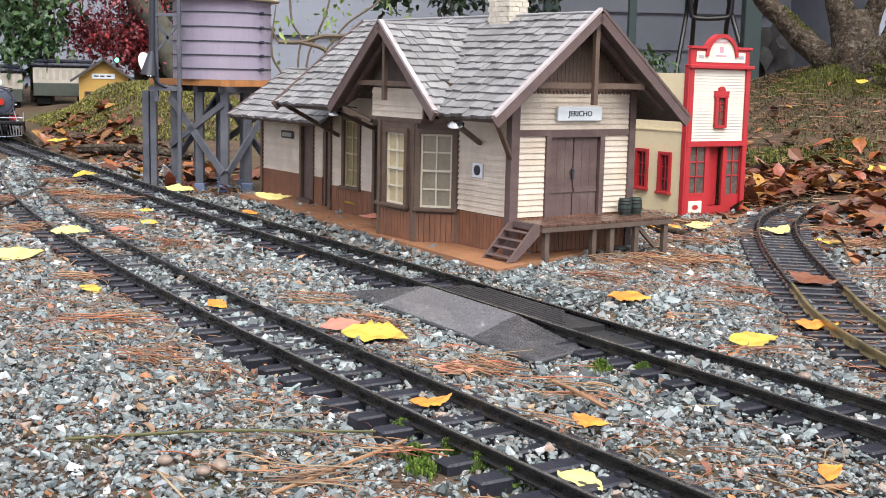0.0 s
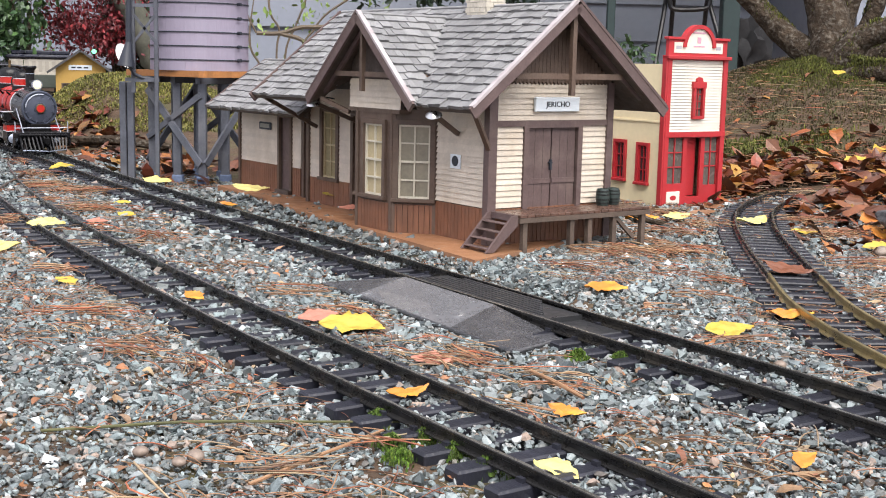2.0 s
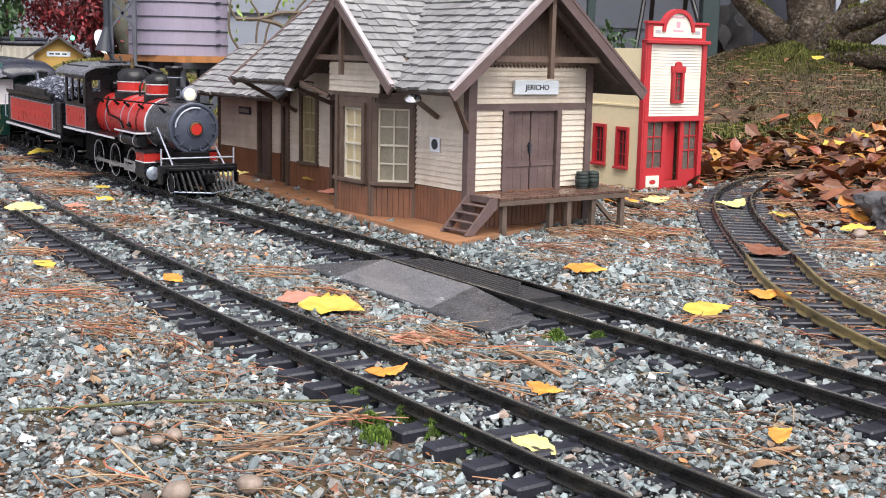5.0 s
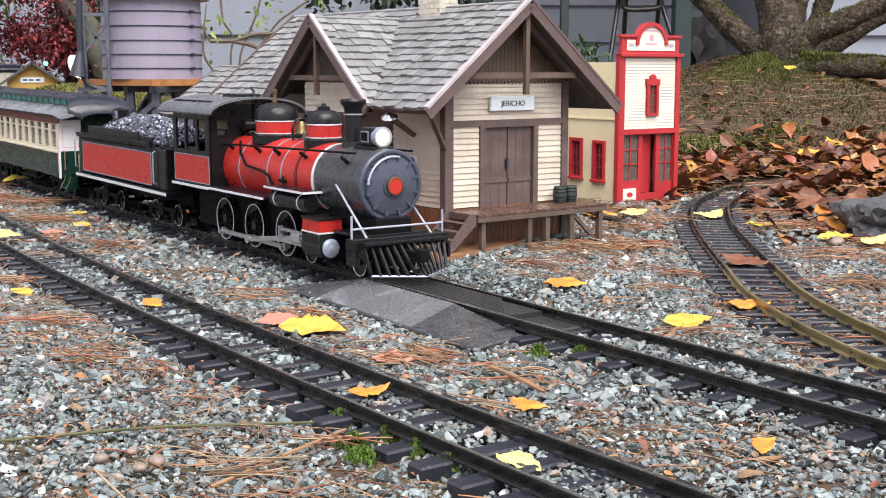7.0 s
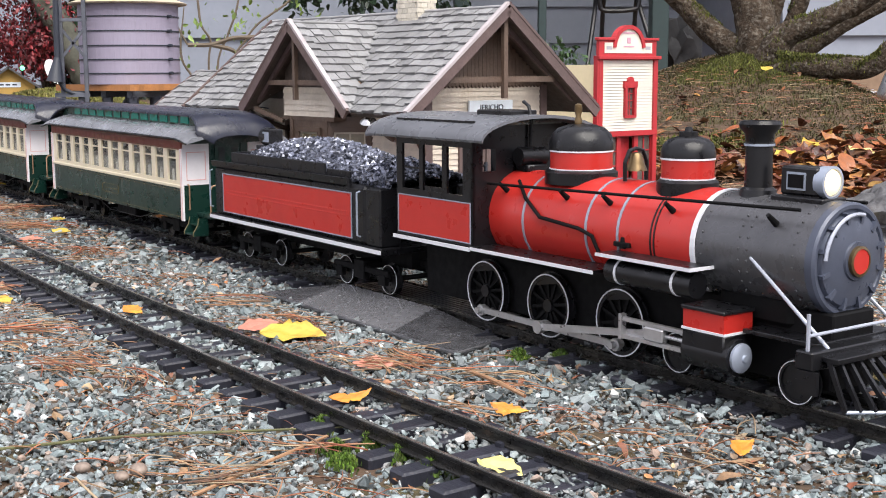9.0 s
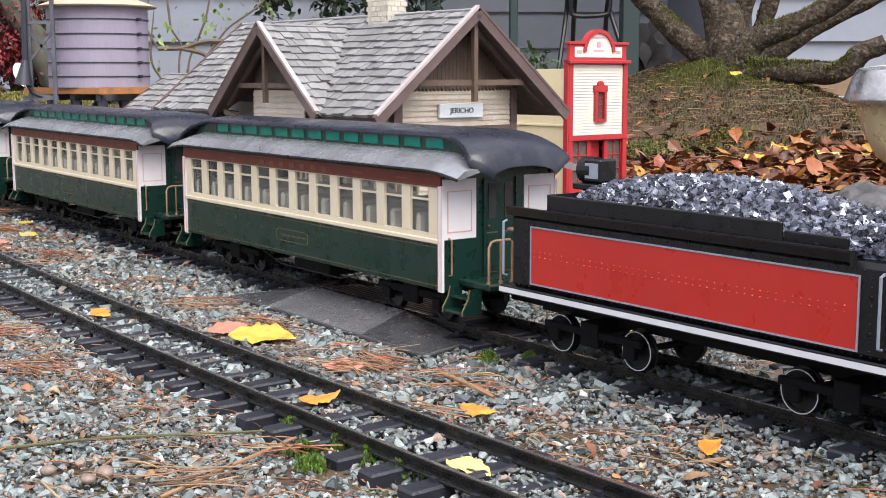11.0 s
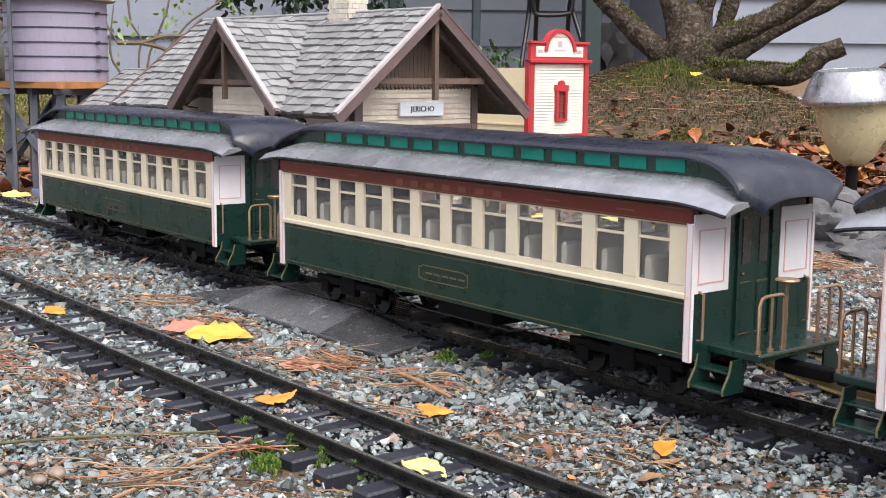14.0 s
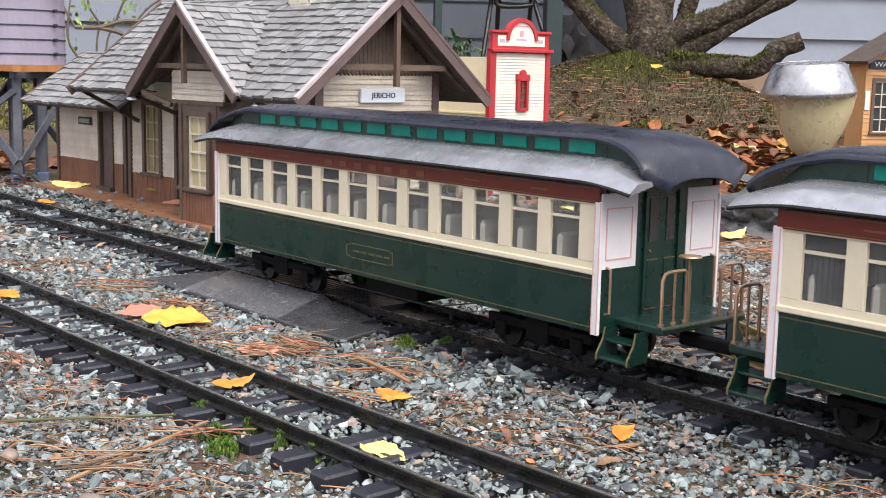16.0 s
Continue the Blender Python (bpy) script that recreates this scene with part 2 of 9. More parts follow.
def letters(text, size, m, material, parent, name="lettering", width=None):
    """Raised words in the built-in font, as a mesh lying in the xy plane of m."""
    cu = bpy.data.curves.new(name, 'FONT')
    cu.body, cu.size, cu.align_x, cu.align_y, cu.extrude = text, size, 'CENTER', 'CENTER', 0.0003
    tmp = new(name, cu)
    dg = bpy.context.evaluated_depsgraph_get()
    me = bpy.data.meshes.new_from_object(tmp.evaluated_get(dg))
    bpy.data.objects.remove(tmp)
    if width:
        xs = [v.co.x for v in me.vertices]
        k = width / (max(xs) - min(xs))
        for v in me.vertices:
            v.co.x *= k
    me.transform(m)
    me.materials.clear()
    me.materials.append(material)
    ob = new(name, me)
    ob.parent = parent
    return ob


def mesh_object(name, verts, faces, material, smooth=False):
    """A large joined mesh from number arrays; faces all have the same count of corners."""
    me = bpy.data.meshes.new(name)
    verts, faces = np.asarray(verts, dtype=np.float32), np.asarray(faces, dtype=np.int32)
    k = faces.shape[1]
    me.vertices.add(len(verts))
    me.vertices.foreach_set("co", verts.ravel())
    me.loops.add(faces.size)
    me.loops.foreach_set("vertex_index", faces.ravel())
    me.polygons.add(len(faces))
    me.polygons.foreach_set("loop_start", np.arange(0, faces.size, k, dtype=np.int32))
    me.polygons.foreach_set("loop_total", np.full(len(faces), k, dtype=np.int32))
    me.polygons.foreach_set("use_smooth", np.full(len(faces), smooth))
    me.update(calc_edges=True)
    me.materials.append(material)
    return new(name, me)


def rot_array(n, rng, tilt=math.pi):
    """n random rotations as matrices; tilt limits the lean from upright."""
    yaw, lean, spin = rng.uniform(0, math.tau, n), rng.uniform(-tilt, tilt, n), rng.uniform(0, math.tau, n)

    def rz(a):
        c, s, o, e = np.cos(a), np.sin(a), np.zeros(n), np.ones(n)
        return np.stack([c, -s, o, s, c, o, o, o, e], 1).reshape(n, 3, 3)

    def rx(a):
        c, s, o, e = np.cos(a), np.sin(a), np.zeros(n), np.ones(n)
        return np.stack([e, o, o, o, c, -s, o, s, c], 1).reshape(n, 3, 3)
    return rz(yaw) @ rx(lean) @ rz(spin)


# ---- the plan: the main line, the station's axes, the lie of the land ----
TRACK_YAW = -58.86
V = Vector((math.cos(radians(TRACK_YAW)), math.sin(radians(TRACK_YAW)), 0))
NEAR = Vector((V.y, -V.x, 0))
C0 = Vector((0.0379, 1.0229, 0))
GAUGE = 0.0465
BED = -0.0150


def rail_z(s):
    return 0.006 * (s + 0.2) ** 2 if s < -0.2 else 0.0


def on_track(s, w=0.0, z=0.0):
    p = C0 + V * s + NEAR * w
    return Vector((p.x, p.y, rail_z(s) + z))


def front_x(y):
    return 0.02062 * y ** 3 + 0.01676 * y ** 2 - 0.68905 * y + 0.45098


def land(x, y):
    """The height of the ground, for numbers or arrays."""
    x, y = np.asarray(x, dtype=float), np.asarray(y, dtype=float)
    s = (x - C0.x) * V.x + (y - C0.y) * V.y
    w = (x - C0.x) * NEAR.x + (y - C0.y) * NEAR.y
    z = BED + 0.006 * np.clip(-s - 0.2, 0, 3) ** 2
    z = z + 0.195 * np.exp(-(((x - 0.95) / 0.31) ** 2 + ((y - 3.0) / 0.62) ** 2) * 0.8)
    z = z + 0.03 * np.clip(y - 1.75, 0, 1.0) * np.clip((x - 0.3) * 3, 0, 1)
    z = z + 0.135 * np.exp(-(((x + 0.72) / 0.34) ** 2 + ((y - 3.0) / 0.45) ** 2)) * np.clip((-w - 0.10) * 5, 0, 1)
    z = z + 0.05 * np.clip((y - 3.0) * 0.8, 0, 1) * np.clip((-w - 0.06) * 3, 0, 1)
    z = z + 0.009 * np.clip((-w - 0.05) / 0.03, 0, 1) * np.clip((0.27 - x) / 0.05, 0, 1) * np.clip((y - 0.95) / 0.1, 0, 1) * np.clip((1.8 - y) / 0.1, 0, 1)
    return z


# ---- ground ----
def build_ground():
    xs = np.unique(np.concatenate([np.linspace(-60, -3, 20), np.linspace(-3, 3, 150), np.linspace(3, 60, 20)]))
    ys = np.unique(np.concatenate([np.linspace(-60, -0.6, 16), np.linspace(-0.6, 5.5, 150), np.linspace(5.5, 80, 16)]))
    X, Y = np.meshgrid(xs, ys)
    Z = land(X, Y)
    rng = np.random.default_rng(3)
    Z = Z + rng.normal(0, 0.0012, Z.shape)
    v = np.stack([X.ravel(), Y.ravel(), Z.ravel()], 1)
    nx, ny = len(xs), len(ys)
    i = (np.arange(ny - 1)[:, None] * nx + np.arange(nx - 1)[None]).ravel()
    f = np.stack([i, i + 1, i + nx + 1, i + nx], 1)
    tagged(mesh_object("ground", v, f, M_SOIL, True), "dark garden soil under gravel, leaves and moss", "ground", kind="structure")


CURVE_Y = [0.60, 0.72, 0.84, 0.97, 1.1, 1.33, 1.52, 1.68, 1.82, 1.95, 2.09]
CURVE_X = [0.40, 0.352, 0.332, 0.332, 0.350, 0.386, 0.425, 0.475, 0.548, 0.64, 0.78]


def build_gravel():
    rng = np.random.default_rng(11)
    # crushed stone, evenly strewn over the bed in front of and behind the tracks
    n = 670000
    y = rng.uniform(0.44, 2.35, n)
    x = rng.uniform(-1.0, 1.25, n)
    ang = x / y
    keep = (ang > -0.40) & (ang < 0.59)
    w = (x - C0.x) * NEAR.x + (y - C0.y) * NEAR.y
    keep &= ~((y > 1.85) & (w < -0.18))
    x, y = x[keep], y[keep]
    keep = (y < 1.25) | (rng.random(len(x)) < 0.23)
    x, y = x[keep], y[keep]
    s = (x - C0.x) * V.x + (y - C0.y) * V.y
    w = (x - C0.x) * NEAR.x + (y - C0.y) * NEAR.y
    cv = np.abs(x - np.interp(y, CURVE_Y, CURVE_X))
    z = land(x, y) + rng.uniform(-0.0022, 0.0036, len(x))
    # heaped against the sleepers in places, swept clear of them in others
    lift = np.array([noise.noise(Vector((a * 17, b * 17, 4.1))) for a, b in zip(x, y)])
    crossing = (s > -0.13) & (s < 0.22) & (np.abs(w) < 0.10)
    off = np.abs(x - front_x(y)) * 0.86
    inside = ((np.abs(w) < 0.024) | (off < 0.024)) & ~crossing
    ends = ((np.abs(w) < 0.055) | (off < 0.055)) & ~crossing & ~inside
    z += np.where(inside, np.clip(0.0034 + 0.0045 * lift, 0.0008, 0.0056), 0.0) + np.where(ends, np.clip(np.where(off < 0.055, -0.0010, 0.0014) + 0.0045 * lift, -0.0026, np.where(off < 0.055, 0.0014, 0.0034)), 0.0)
    z -= 0.0006 * (cv < 0.055)
    size = np.exp(rng.normal(math.log(0.00206), 0.46, len(x)))
    size = np.clip(size * np.where(y > 1.25, 1.62, np.where(y < 0.68, 1.12, 1.0)), 0.0010, 0.0066)
    # nearest the path: twenty-sided stones; further off six-sided ones
    ico = bmesh.new()
    bmesh.ops.create_icosphere(ico, subdivisions=1, radius=0.56)
    ico.verts.ensure_lookup_table()
    round_v = np.array([v.co[:] for v in ico.verts])
    round_f = np.array([[v.index for v in f.verts] for f in ico.faces])
    ico.free()
    cube_v = np.array([(a, b, c) for a in (-1, 1) for b in (-1, 1) for c in (-1, 1)], dtype=float) * 0.5
    cube_f = np.array([(0, 1, 3, 2), (4, 6, 7, 5), (0, 4, 5, 1), (2, 3, 7, 6), (0, 2, 6, 4), (1, 5, 7, 3)])
    # coarser stone thins out over the soil round the bed
    k = 22000
    yo, xo = rng.uniform(-0.5, 2.3, k), rng.uniform(-1.5, 1.6, k)
    wo = (xo - C0.x) * NEAR.x + (yo - C0.y) * NEAR.y
    beyond = np.maximum(np.maximum(-0.40 * np.abs(yo) - xo, xo - 0.59 * np.abs(yo)), 0) + np.maximum(0.44 - yo, 0)
    out = (beyond > 0) & (rng.random(k) < np.exp(-(beyond / 0.42) ** 2)) & ~((yo > 1.7) & (wo < -0.18))
    k = int(out.sum())
    x, y, z = np.concatenate([x, xo[out]]), np.concatenate([y, yo[out]]), np.concatenate([z, land(xo[out], yo[out]) + rng.uniform(-0.001, 0.003, k)])
    size = np.concatenate([size, np.exp(rng.normal(math.log(0.0085), 0.3, k))])
    near = (y < 0.68) & (np.arange(len(y)) < len(y) - k)
    for where, base, poly, jitter in ((near, round_v, round_f, 0.08), (~near, cube_v, cube_f, 0.13)):
        n, k = int(where.sum()), len(base)
        shape = base[None] * rng.uniform(0.72, 1.22, (n, k, 1)) * rng.uniform(0.65, 1.35, (n, 1, 3)) * np.array([1.22, 0.95, 0.66])
        shape = shape + rng.normal(0, jitter, (n, k, 3))
        pts = np.einsum('nij,nkj->nki', rot_array(n, rng, 0.9), shape) * size[where][:, None, None]
        pts += np.stack([x[where], y[where], z[where]], 1)[:, None]
        faces = (poly[None] + (np.arange(n) * k)[:, None, None]).reshape(-1, poly.shape[1])
        tagged(mesh_object("gravel", pts.reshape(-1, 3), faces, M_STONE), "blue-grey crushed stone ballast round the tracks", "gravel", kind="stuff")


# ---- tracks ----
RAIL_PROFILE = [(-0.0030, -0.0074), (0.0030, -0.0074), (0.0030, -0.0066), (0.0006, -0.0055), (0.0006, -0.0027),
                (0.0015, -0.0020), (0.0015, -0.0004), (0.0011, 0.0), (-0.0011, 0.0), (-0.0015, -0.0004), (-0.0015, -0.0020),
                (-0.0006, -0.0027), (-0.0006, -0.0055), (-0.0030, -0.0066)]


def sweep_rail(pts, material, parent):
    bm = bmesh.new()
    pts = [Vector(p) for p in pts]
    prev = None
    for i, p in enumerate(pts):
        d = pts[min(i + 1, len(pts) - 1)] - pts[max(i - 1, 0)]
        side = Vector((d.y, -d.x, 0)).normalized()
        ring = [bm.verts.new(p + side * a + Vector((0, 0, b))) for a, b in RAIL_PROFILE]
        if prev:
            for k in range(len(ring)):
                f = bm.faces.new((prev[k], prev[(k + 1) % len(ring)], ring[(k + 1) % len(ring)], ring[k]))
                f.material_index = 1 if k == 7 else 0
        else:
            bm.faces.new(ring[::-1])
        prev = ring
    bm.faces.new(prev)
    o = part("rail", bm, material, parent)
    o.data.materials.append(M_HEAD if material == M_RAIL else material)
    return o


def tie_mesh():
    bm = bmesh.new()
    box(bm, -0.0066, 0.0066, -0.045, 0.045, -0.0175, -0.0074, 0.0012)
    for sgn in (-1, 1):
        for o in (-1, 1):
            box(bm, -0.0022, 0.0022, sgn * 0.0233 + o * 0.0042 - 0.0013, sgn * 0.0233 + o * 0.0042 + 0.0013, -0.0075, -0.0050)
    me = bpy.data.meshes.new("sleeper")
    bmesh.ops.recalc_face_normals(bm, faces=bm.faces[:])
    bm.to_mesh(me)
    bm.free()
    me.materials.append(M_TIE)
    return me


TIE = tie_mesh()


def build_track(label, center, spacing=0.031, rail=None, gap=None):
    """center: points of the centre line, at rail height."""
    t = thing("railway_track", Matrix(), label, "track")
    center = [Vector(p) for p in center]
    for sgn in (-1, 1):
        pts = []
        for i, p in enumerate(center):
            d = center[min(i + 1, len(center) - 1)] - center[max(i - 1, 0)]
            pts.append(p + Vector((d.y, -d.x, 0)).normalized() * (sgn * GAUGE / 2))
        sweep_rail(pts, rail or M_RAIL, t)
    acc = 0.0
    rnd = random.Random(5)
    for a, b in zip(center, center[1:]):
        ln = (b - a).length
        while acc < ln:
            p = a.lerp(b, acc / ln)
            d = b - a
            if not (gap and gap(p)):
                o = new("sleeper", TIE)
                o.parent = t
                o.matrix_basis = pose(p.x, p.y, p.z, 0, 0, math.degrees(math.atan2(d.y, d.x)) + rnd.uniform(-1.2, 1.2))
            acc += spacing
        acc -= ln
    return t


def smooth_line(pts, n):
    """n points on a smooth curve through pts."""
    P = [Vector(p) for p in pts]
    P = [2 * P[0] - P[1], *P, 2 * P[-1] - P[-2]]
    out = []
    segs = len(P) - 3
    for k in range(n):
        u = k / (n - 1) * segs
        i = min(int(u), segs - 1)
        f = u - i
        a, b, c, d = P[i:i + 4]
        out.append(0.5 * ((2 * b) + (c - a) * f + (2 * a - 5 * b + 4 * c - d) * f * f + (3 * b - a - 3 * c + d) * f ** 3))
    return out


def build_tracks():
    main = [on_track(-3.0 + 0.05 * i) for i in range(113)]
    build_track("black main line with weathered rails on plastic sleepers", main)
    front = [Vector((front_x(y), y, 0.006 * max(y - 1.4, 0) ** 2)) for y in np.linspace(2.3, 0.1, 45)]
    build_track("black siding track with dark rails beside the main line", front)
    curve = smooth_line([(1.0, 2.2, 0.03), (0.78, 2.09, 0.014), (0.64, 1.95, 0.002), (0.548, 1.82, 0.0), (0.475, 1.68, -0.001), (0.425, 1.52, -0.001), (0.386, 1.33, -0.001), (0.350, 1.1, -0.001),
                         (0.332, 0.97, -0.001), (0.332, 0.84, -0.001), (0.352, 0.72, -0.002), (0.40, 0.60, 0), (0.50, 0.43, 0)], 70)
    near = next(i for i, p in enumerate(curve) if p.y < 1.14)
    build_track("curved branch track with black rails under leaves", curve[:near + 1], spacing=0.024)
    build_track("curved branch track with tarnished brass rails", curve[near:], rail=M_BRASS_RAIL)
    branch = smooth_line([(-0.66, 1.98, 0), (-0.625, 1.78, -0.002), (-0.60, 1.58, -0.002), (-0.60, 1.35, -0.002), (-0.62, 1.1, -0.002)], 24)
    build_track("short switch branch with rusty rails", branch, rail=M_RUST)


def build_crossing():
    t = thing("crossing_ramp", on_track_pose(0.0), "textured rubber road crossing ramp beside the rail, sky reflection in its grey", "ramp")
    bm = bmesh.new()
    z0 = BED - 0.001
    lo = [(-0.097, -0.0795), (0.192, -0.0795), (0.176, -0.0275), (-0.05, -0.0275)]
    A = [bm.verts.new((x, y, z0)) for x, y in lo]
    Bv = [bm.verts.new((x, y, BED + 0.0056)) for x, y in lo]
    T = [bm.verts.new((-0.045, -0.0285, 0.0002)), bm.verts.new((0.093, -0.0285, 0.0002))]
    bm.faces.new(A[::-1])
    for i in range(4):
        bm.faces.new((A[i], A[(i + 1) % 4], Bv[(i + 1) % 4], Bv[i]))
    M0, M1 = bm.verts.new((-0.036, -0.0795, BED + 0.0056)), bm.verts.new((0.110, -0.0795, BED + 0.0056))
    bm.faces.new((M0, M1, T[1], T[0]))
    corners = [bm.faces.new((M1, Bv[1], T[1])), bm.faces.new((Bv[0], M0, T[0])), bm.faces.new((Bv[1], Bv[2], T[1])), bm.faces.new((Bv[0], T[0], Bv[3]))]
    for f in corners:
        f.material_index = 1
    bm.faces.new((Bv[2], Bv[3], T[0], T[1]))
    part("ramp", bm, M_PLATE, t).data.materials.append(M_STIPPLE)
    lip = bmesh.new()
    prism(lip, [(-0.1000, -0.0825), (0.1955, -0.0825), (0.179, -0.0276), (-0.053, -0.0276)], BED - 0.002, BED + 0.0042)
    part("base_lip", lip, M_RIB, t, "black rubber lip round the ramp")
    plate = bmesh.new()
    box(plate, -0.05, 0.142, -0.0195, 0.0195, -0.0095, -0.0030)
    part("centre_plate", plate, M_RIB, t, "black ribbed plate between the rails")
    for i in range(8):
        y = -0.0175 + i * 0.005
        part("rib", bx(-0.049 + i * 0.004, 0.141 - i * 0.007, y - 0.0014, y + 0.0014, -0.0031, -0.0008, 0.0004), M_RIB, t)
    part("end_plate", bx(0.142, 0.19, -0.0195, 0.0195, -0.011, -0.0065, 0.001), M_RIB, t)


def on_track_pose(s, z=0.0):
    p = on_track(s, 0, z)
    slope = (rail_z(s + 0.05) - rail_z(s - 0.05)) / 0.1
    return Matrix.Translation(p) @ Matrix.Rotation(radians(TRACK_YAW), 4, 'Z') @ Matrix.Rotation(-math.atan(slope), 4, 'Y')


build_ground()
build_gravel()
build_tracks()
build_crossing()


# ---- the station ----
def wall_frame(p0, p1, flip=False):
    """Axes on a wall from p0 to p1: x along it, y outward, z up."""
    p0, p1 = Vector((*p0, 0)), Vector((*p1, 0))
    u = (p1 - p0).normalized()
    n = Vector((u.y, -u.x, 0)) * (-1 if flip else 1)
    m = Matrix.Identity(4)
    m.col[0][:3], m.col[1][:3], m.col[3][:3] = u, n, p0
    return m, (p1 - p0).length


def wall_core(parent, m, length, z0, z1, openings, material=None, thick=0.005):
    bm = bmesh.new()
    u = 0.0
    for a, b, c, d in sorted(openings):
        box(bm, u, a, -thick, 0, z0, z1, m=m)
        if c > z0 + 0.001:
            box(bm, a, b, -thick, 0, z0, c, m=m)
        if d < z1 - 0.001:
            box(bm, a, b, -thick, 0, d, z1, m=m)
        u = b
    box(bm, u, length, -thick, 0, z0, z1, m=m)
    return part("wall", bm, material or M_DARKWOOD, parent)


def siding(parent, m, length, z0, z1, openings=(), pitch=0.0058, material=None, u0=0.0):
    """Clapboards, one object a board, cut at the openings."""
    rows = max(1, round((z1 - z0) / pitch))
    h = (z1 - z0) / rows
    for r in range(rows):
        za, zb = z0 + r * h, z0 + (r + 1) * h
        spans = [(u0, length)]
        for a, b, c, d in openings:
            if za < d - 0.001 and zb > c + 0.001:
                spans = [s for x, y in spans for s in ((x, min(y, a)), (max(x, b), y)) if s[1] - s[0] > 0.001]
        for x, y in spans:
            bm = bmesh.new()
            vs = []
            for uu in (x, y):
                vs.append([bm.verts.new((uu, n, z)) for n, z in ((0.0001, za), (0.0020, za), (0.0019, za + 0.0004), (0.0006, zb + 0.0002), (0.0001, zb + 0.0002))])
            for i in range(5):
                bm.faces.new((vs[0][i], vs[0][(i + 1) % 5], vs[1][(i + 1) % 5], vs[1][i]))
            bm.faces.new(vs[0][::-1])
            bm.faces.new(vs[1])
            bmesh.ops.transform(bm, matrix=m, verts=bm.verts[:])
            part("board", bm, material or M_STATION_SIDING, parent)


def wainscot(parent, m, length, z0, z1, openings=(), u0=0.0):
    """Upright tongue-and-groove boards below the siding, with a cap rail."""
    spans = [(u0, length)]
    for a, b, c, d in openings:
        if c < z1 - 0.002:
            spans = [s for x, y in spans for s in ((x, min(y, a)), (max(x, b), y)) if s[1] - s[0] > 0.001]
    for x, y in spans:
        n = max(1, round((y - x) / 0.006))
        w = (y - x) / n
        for i in range(n):
            part("wainscot_board", bx(x + i * w + 0.0003, x + (i + 1) * w - 0.0003, 0.0001, 0.0016, z0, z1, m=m), M_WAINSCOT, parent)


def casing(parent, m, a, b, c, d, w=0.006, material=None, sill=True, proud=0.0036):
    k = material or M_BROWN
    bm = bmesh.new()
    box(bm, a - w, a, 0.0002, proud, c - w * 0.3, d + w, m=m)
    box(bm, b, b + w, 0.0002, proud, c - w * 0.3, d + w, m=m)
    box(bm, a, b, 0.0002, proud, d, d + w, m=m)
    ob = part("window_frame" if sill else "door_frame", bm, k, parent)
    if sill:
        part("window_sill", bx(a - w * 1.3, b + w * 1.3, 0.0002, 0.0062, c - 0.004, c, 0.0005, m=m), k, parent)
    return ob


def sash_window(parent, m, a, b, c, d, cols=2, rows=4, bar=0.0016, blind=None, frame_mat=None, sash_mat=None, w=0.006):
    casing(parent, m, a, b, c, d, w, frame_mat)
    sm = sash_mat or M_SASH
    bm = bmesh.new()
    e = bar * 1.4
    box(bm, a, a + e, -0.003, 0.0006, c, d, m=m)
    box(bm, b - e, b, -0.003, 0.0006, c, d, m=m)
    box(bm, a + e, b - e, -0.003, 0.0006, c, c + e, m=m)
    box(bm, a + e, b - e, -0.003, 0.0006, d - e, d, m=m)
    mid = (c + d) / 2
    for i in range(1, rows):
        z = c + (d - c) * i / rows
        t = e if abs(z - mid) < 1e-4 else bar
        box(bm, a + e, b - e, -0.0028, 0.0002 if t == bar else 0.0009, z - t / 2, z + t / 2, m=m)
    part("sash", bm, sm, parent, "ivory painted sash bars")
    for i in range(1, cols):
        u = a + (b - a) * i / cols
        part("glazing_bar", bx(u - bar / 2, u + bar / 2, -0.0027, 0.0004, c + e, d - e, m=m), sm, parent)
    for i in range(cols):
        for j in range(rows):
            ua, ub = a + (b - a) * i / cols, a + (b - a) * (i + 1) / cols
            za, zb = c + (d - c) * j / rows, c + (d - c) * (j + 1) / rows
            part("pane", bx(ua + 0.0005, ub - 0.0005, -0.0024, -0.0018, za + 0.0005, zb - 0.0005, m=m), blind if blind else M_GLASS, parent)


def shingle_meshes(material):
    out = []
    rnd = random.Random(9)
    for k in range(5):
        bm = bmesh.new()
        j = [rnd.uniform(-0.0008, 0.0008) for _ in range(4)]
        lo = [bm.verts.new(p) for p in ((-0.5, j[0] * 60, 0.0), (0.5, j[1] * 60, 0.0), (0.5, 1.25, 0.0), (-0.5, 1.25, 0.0))]
        hi = [bm.verts.new(p) for p in ((-0.5, j[0] * 60, 1.0), (0.5, j[1] * 60, 1.0), (0.5, 1.25, 0.35), (-0.5, 1.25, 0.35))]
        bm.faces.new(lo[::-1])
        bm.faces.new(hi)
        for i in range(4):
            bm.faces.new((lo[i], lo[(i + 1) % 4], hi[(i + 1) % 4], hi[i]))
        me = bpy.data.meshes.new("shingle")
        bmesh.ops.recalc_face_normals(bm, faces=bm.faces[:])
        bm.to_mesh(me)
        bm.free()
        me.materials.append(material)
        out.append(me)
    return out


SHINGLES = shingle_meshes(M_SHINGLE)


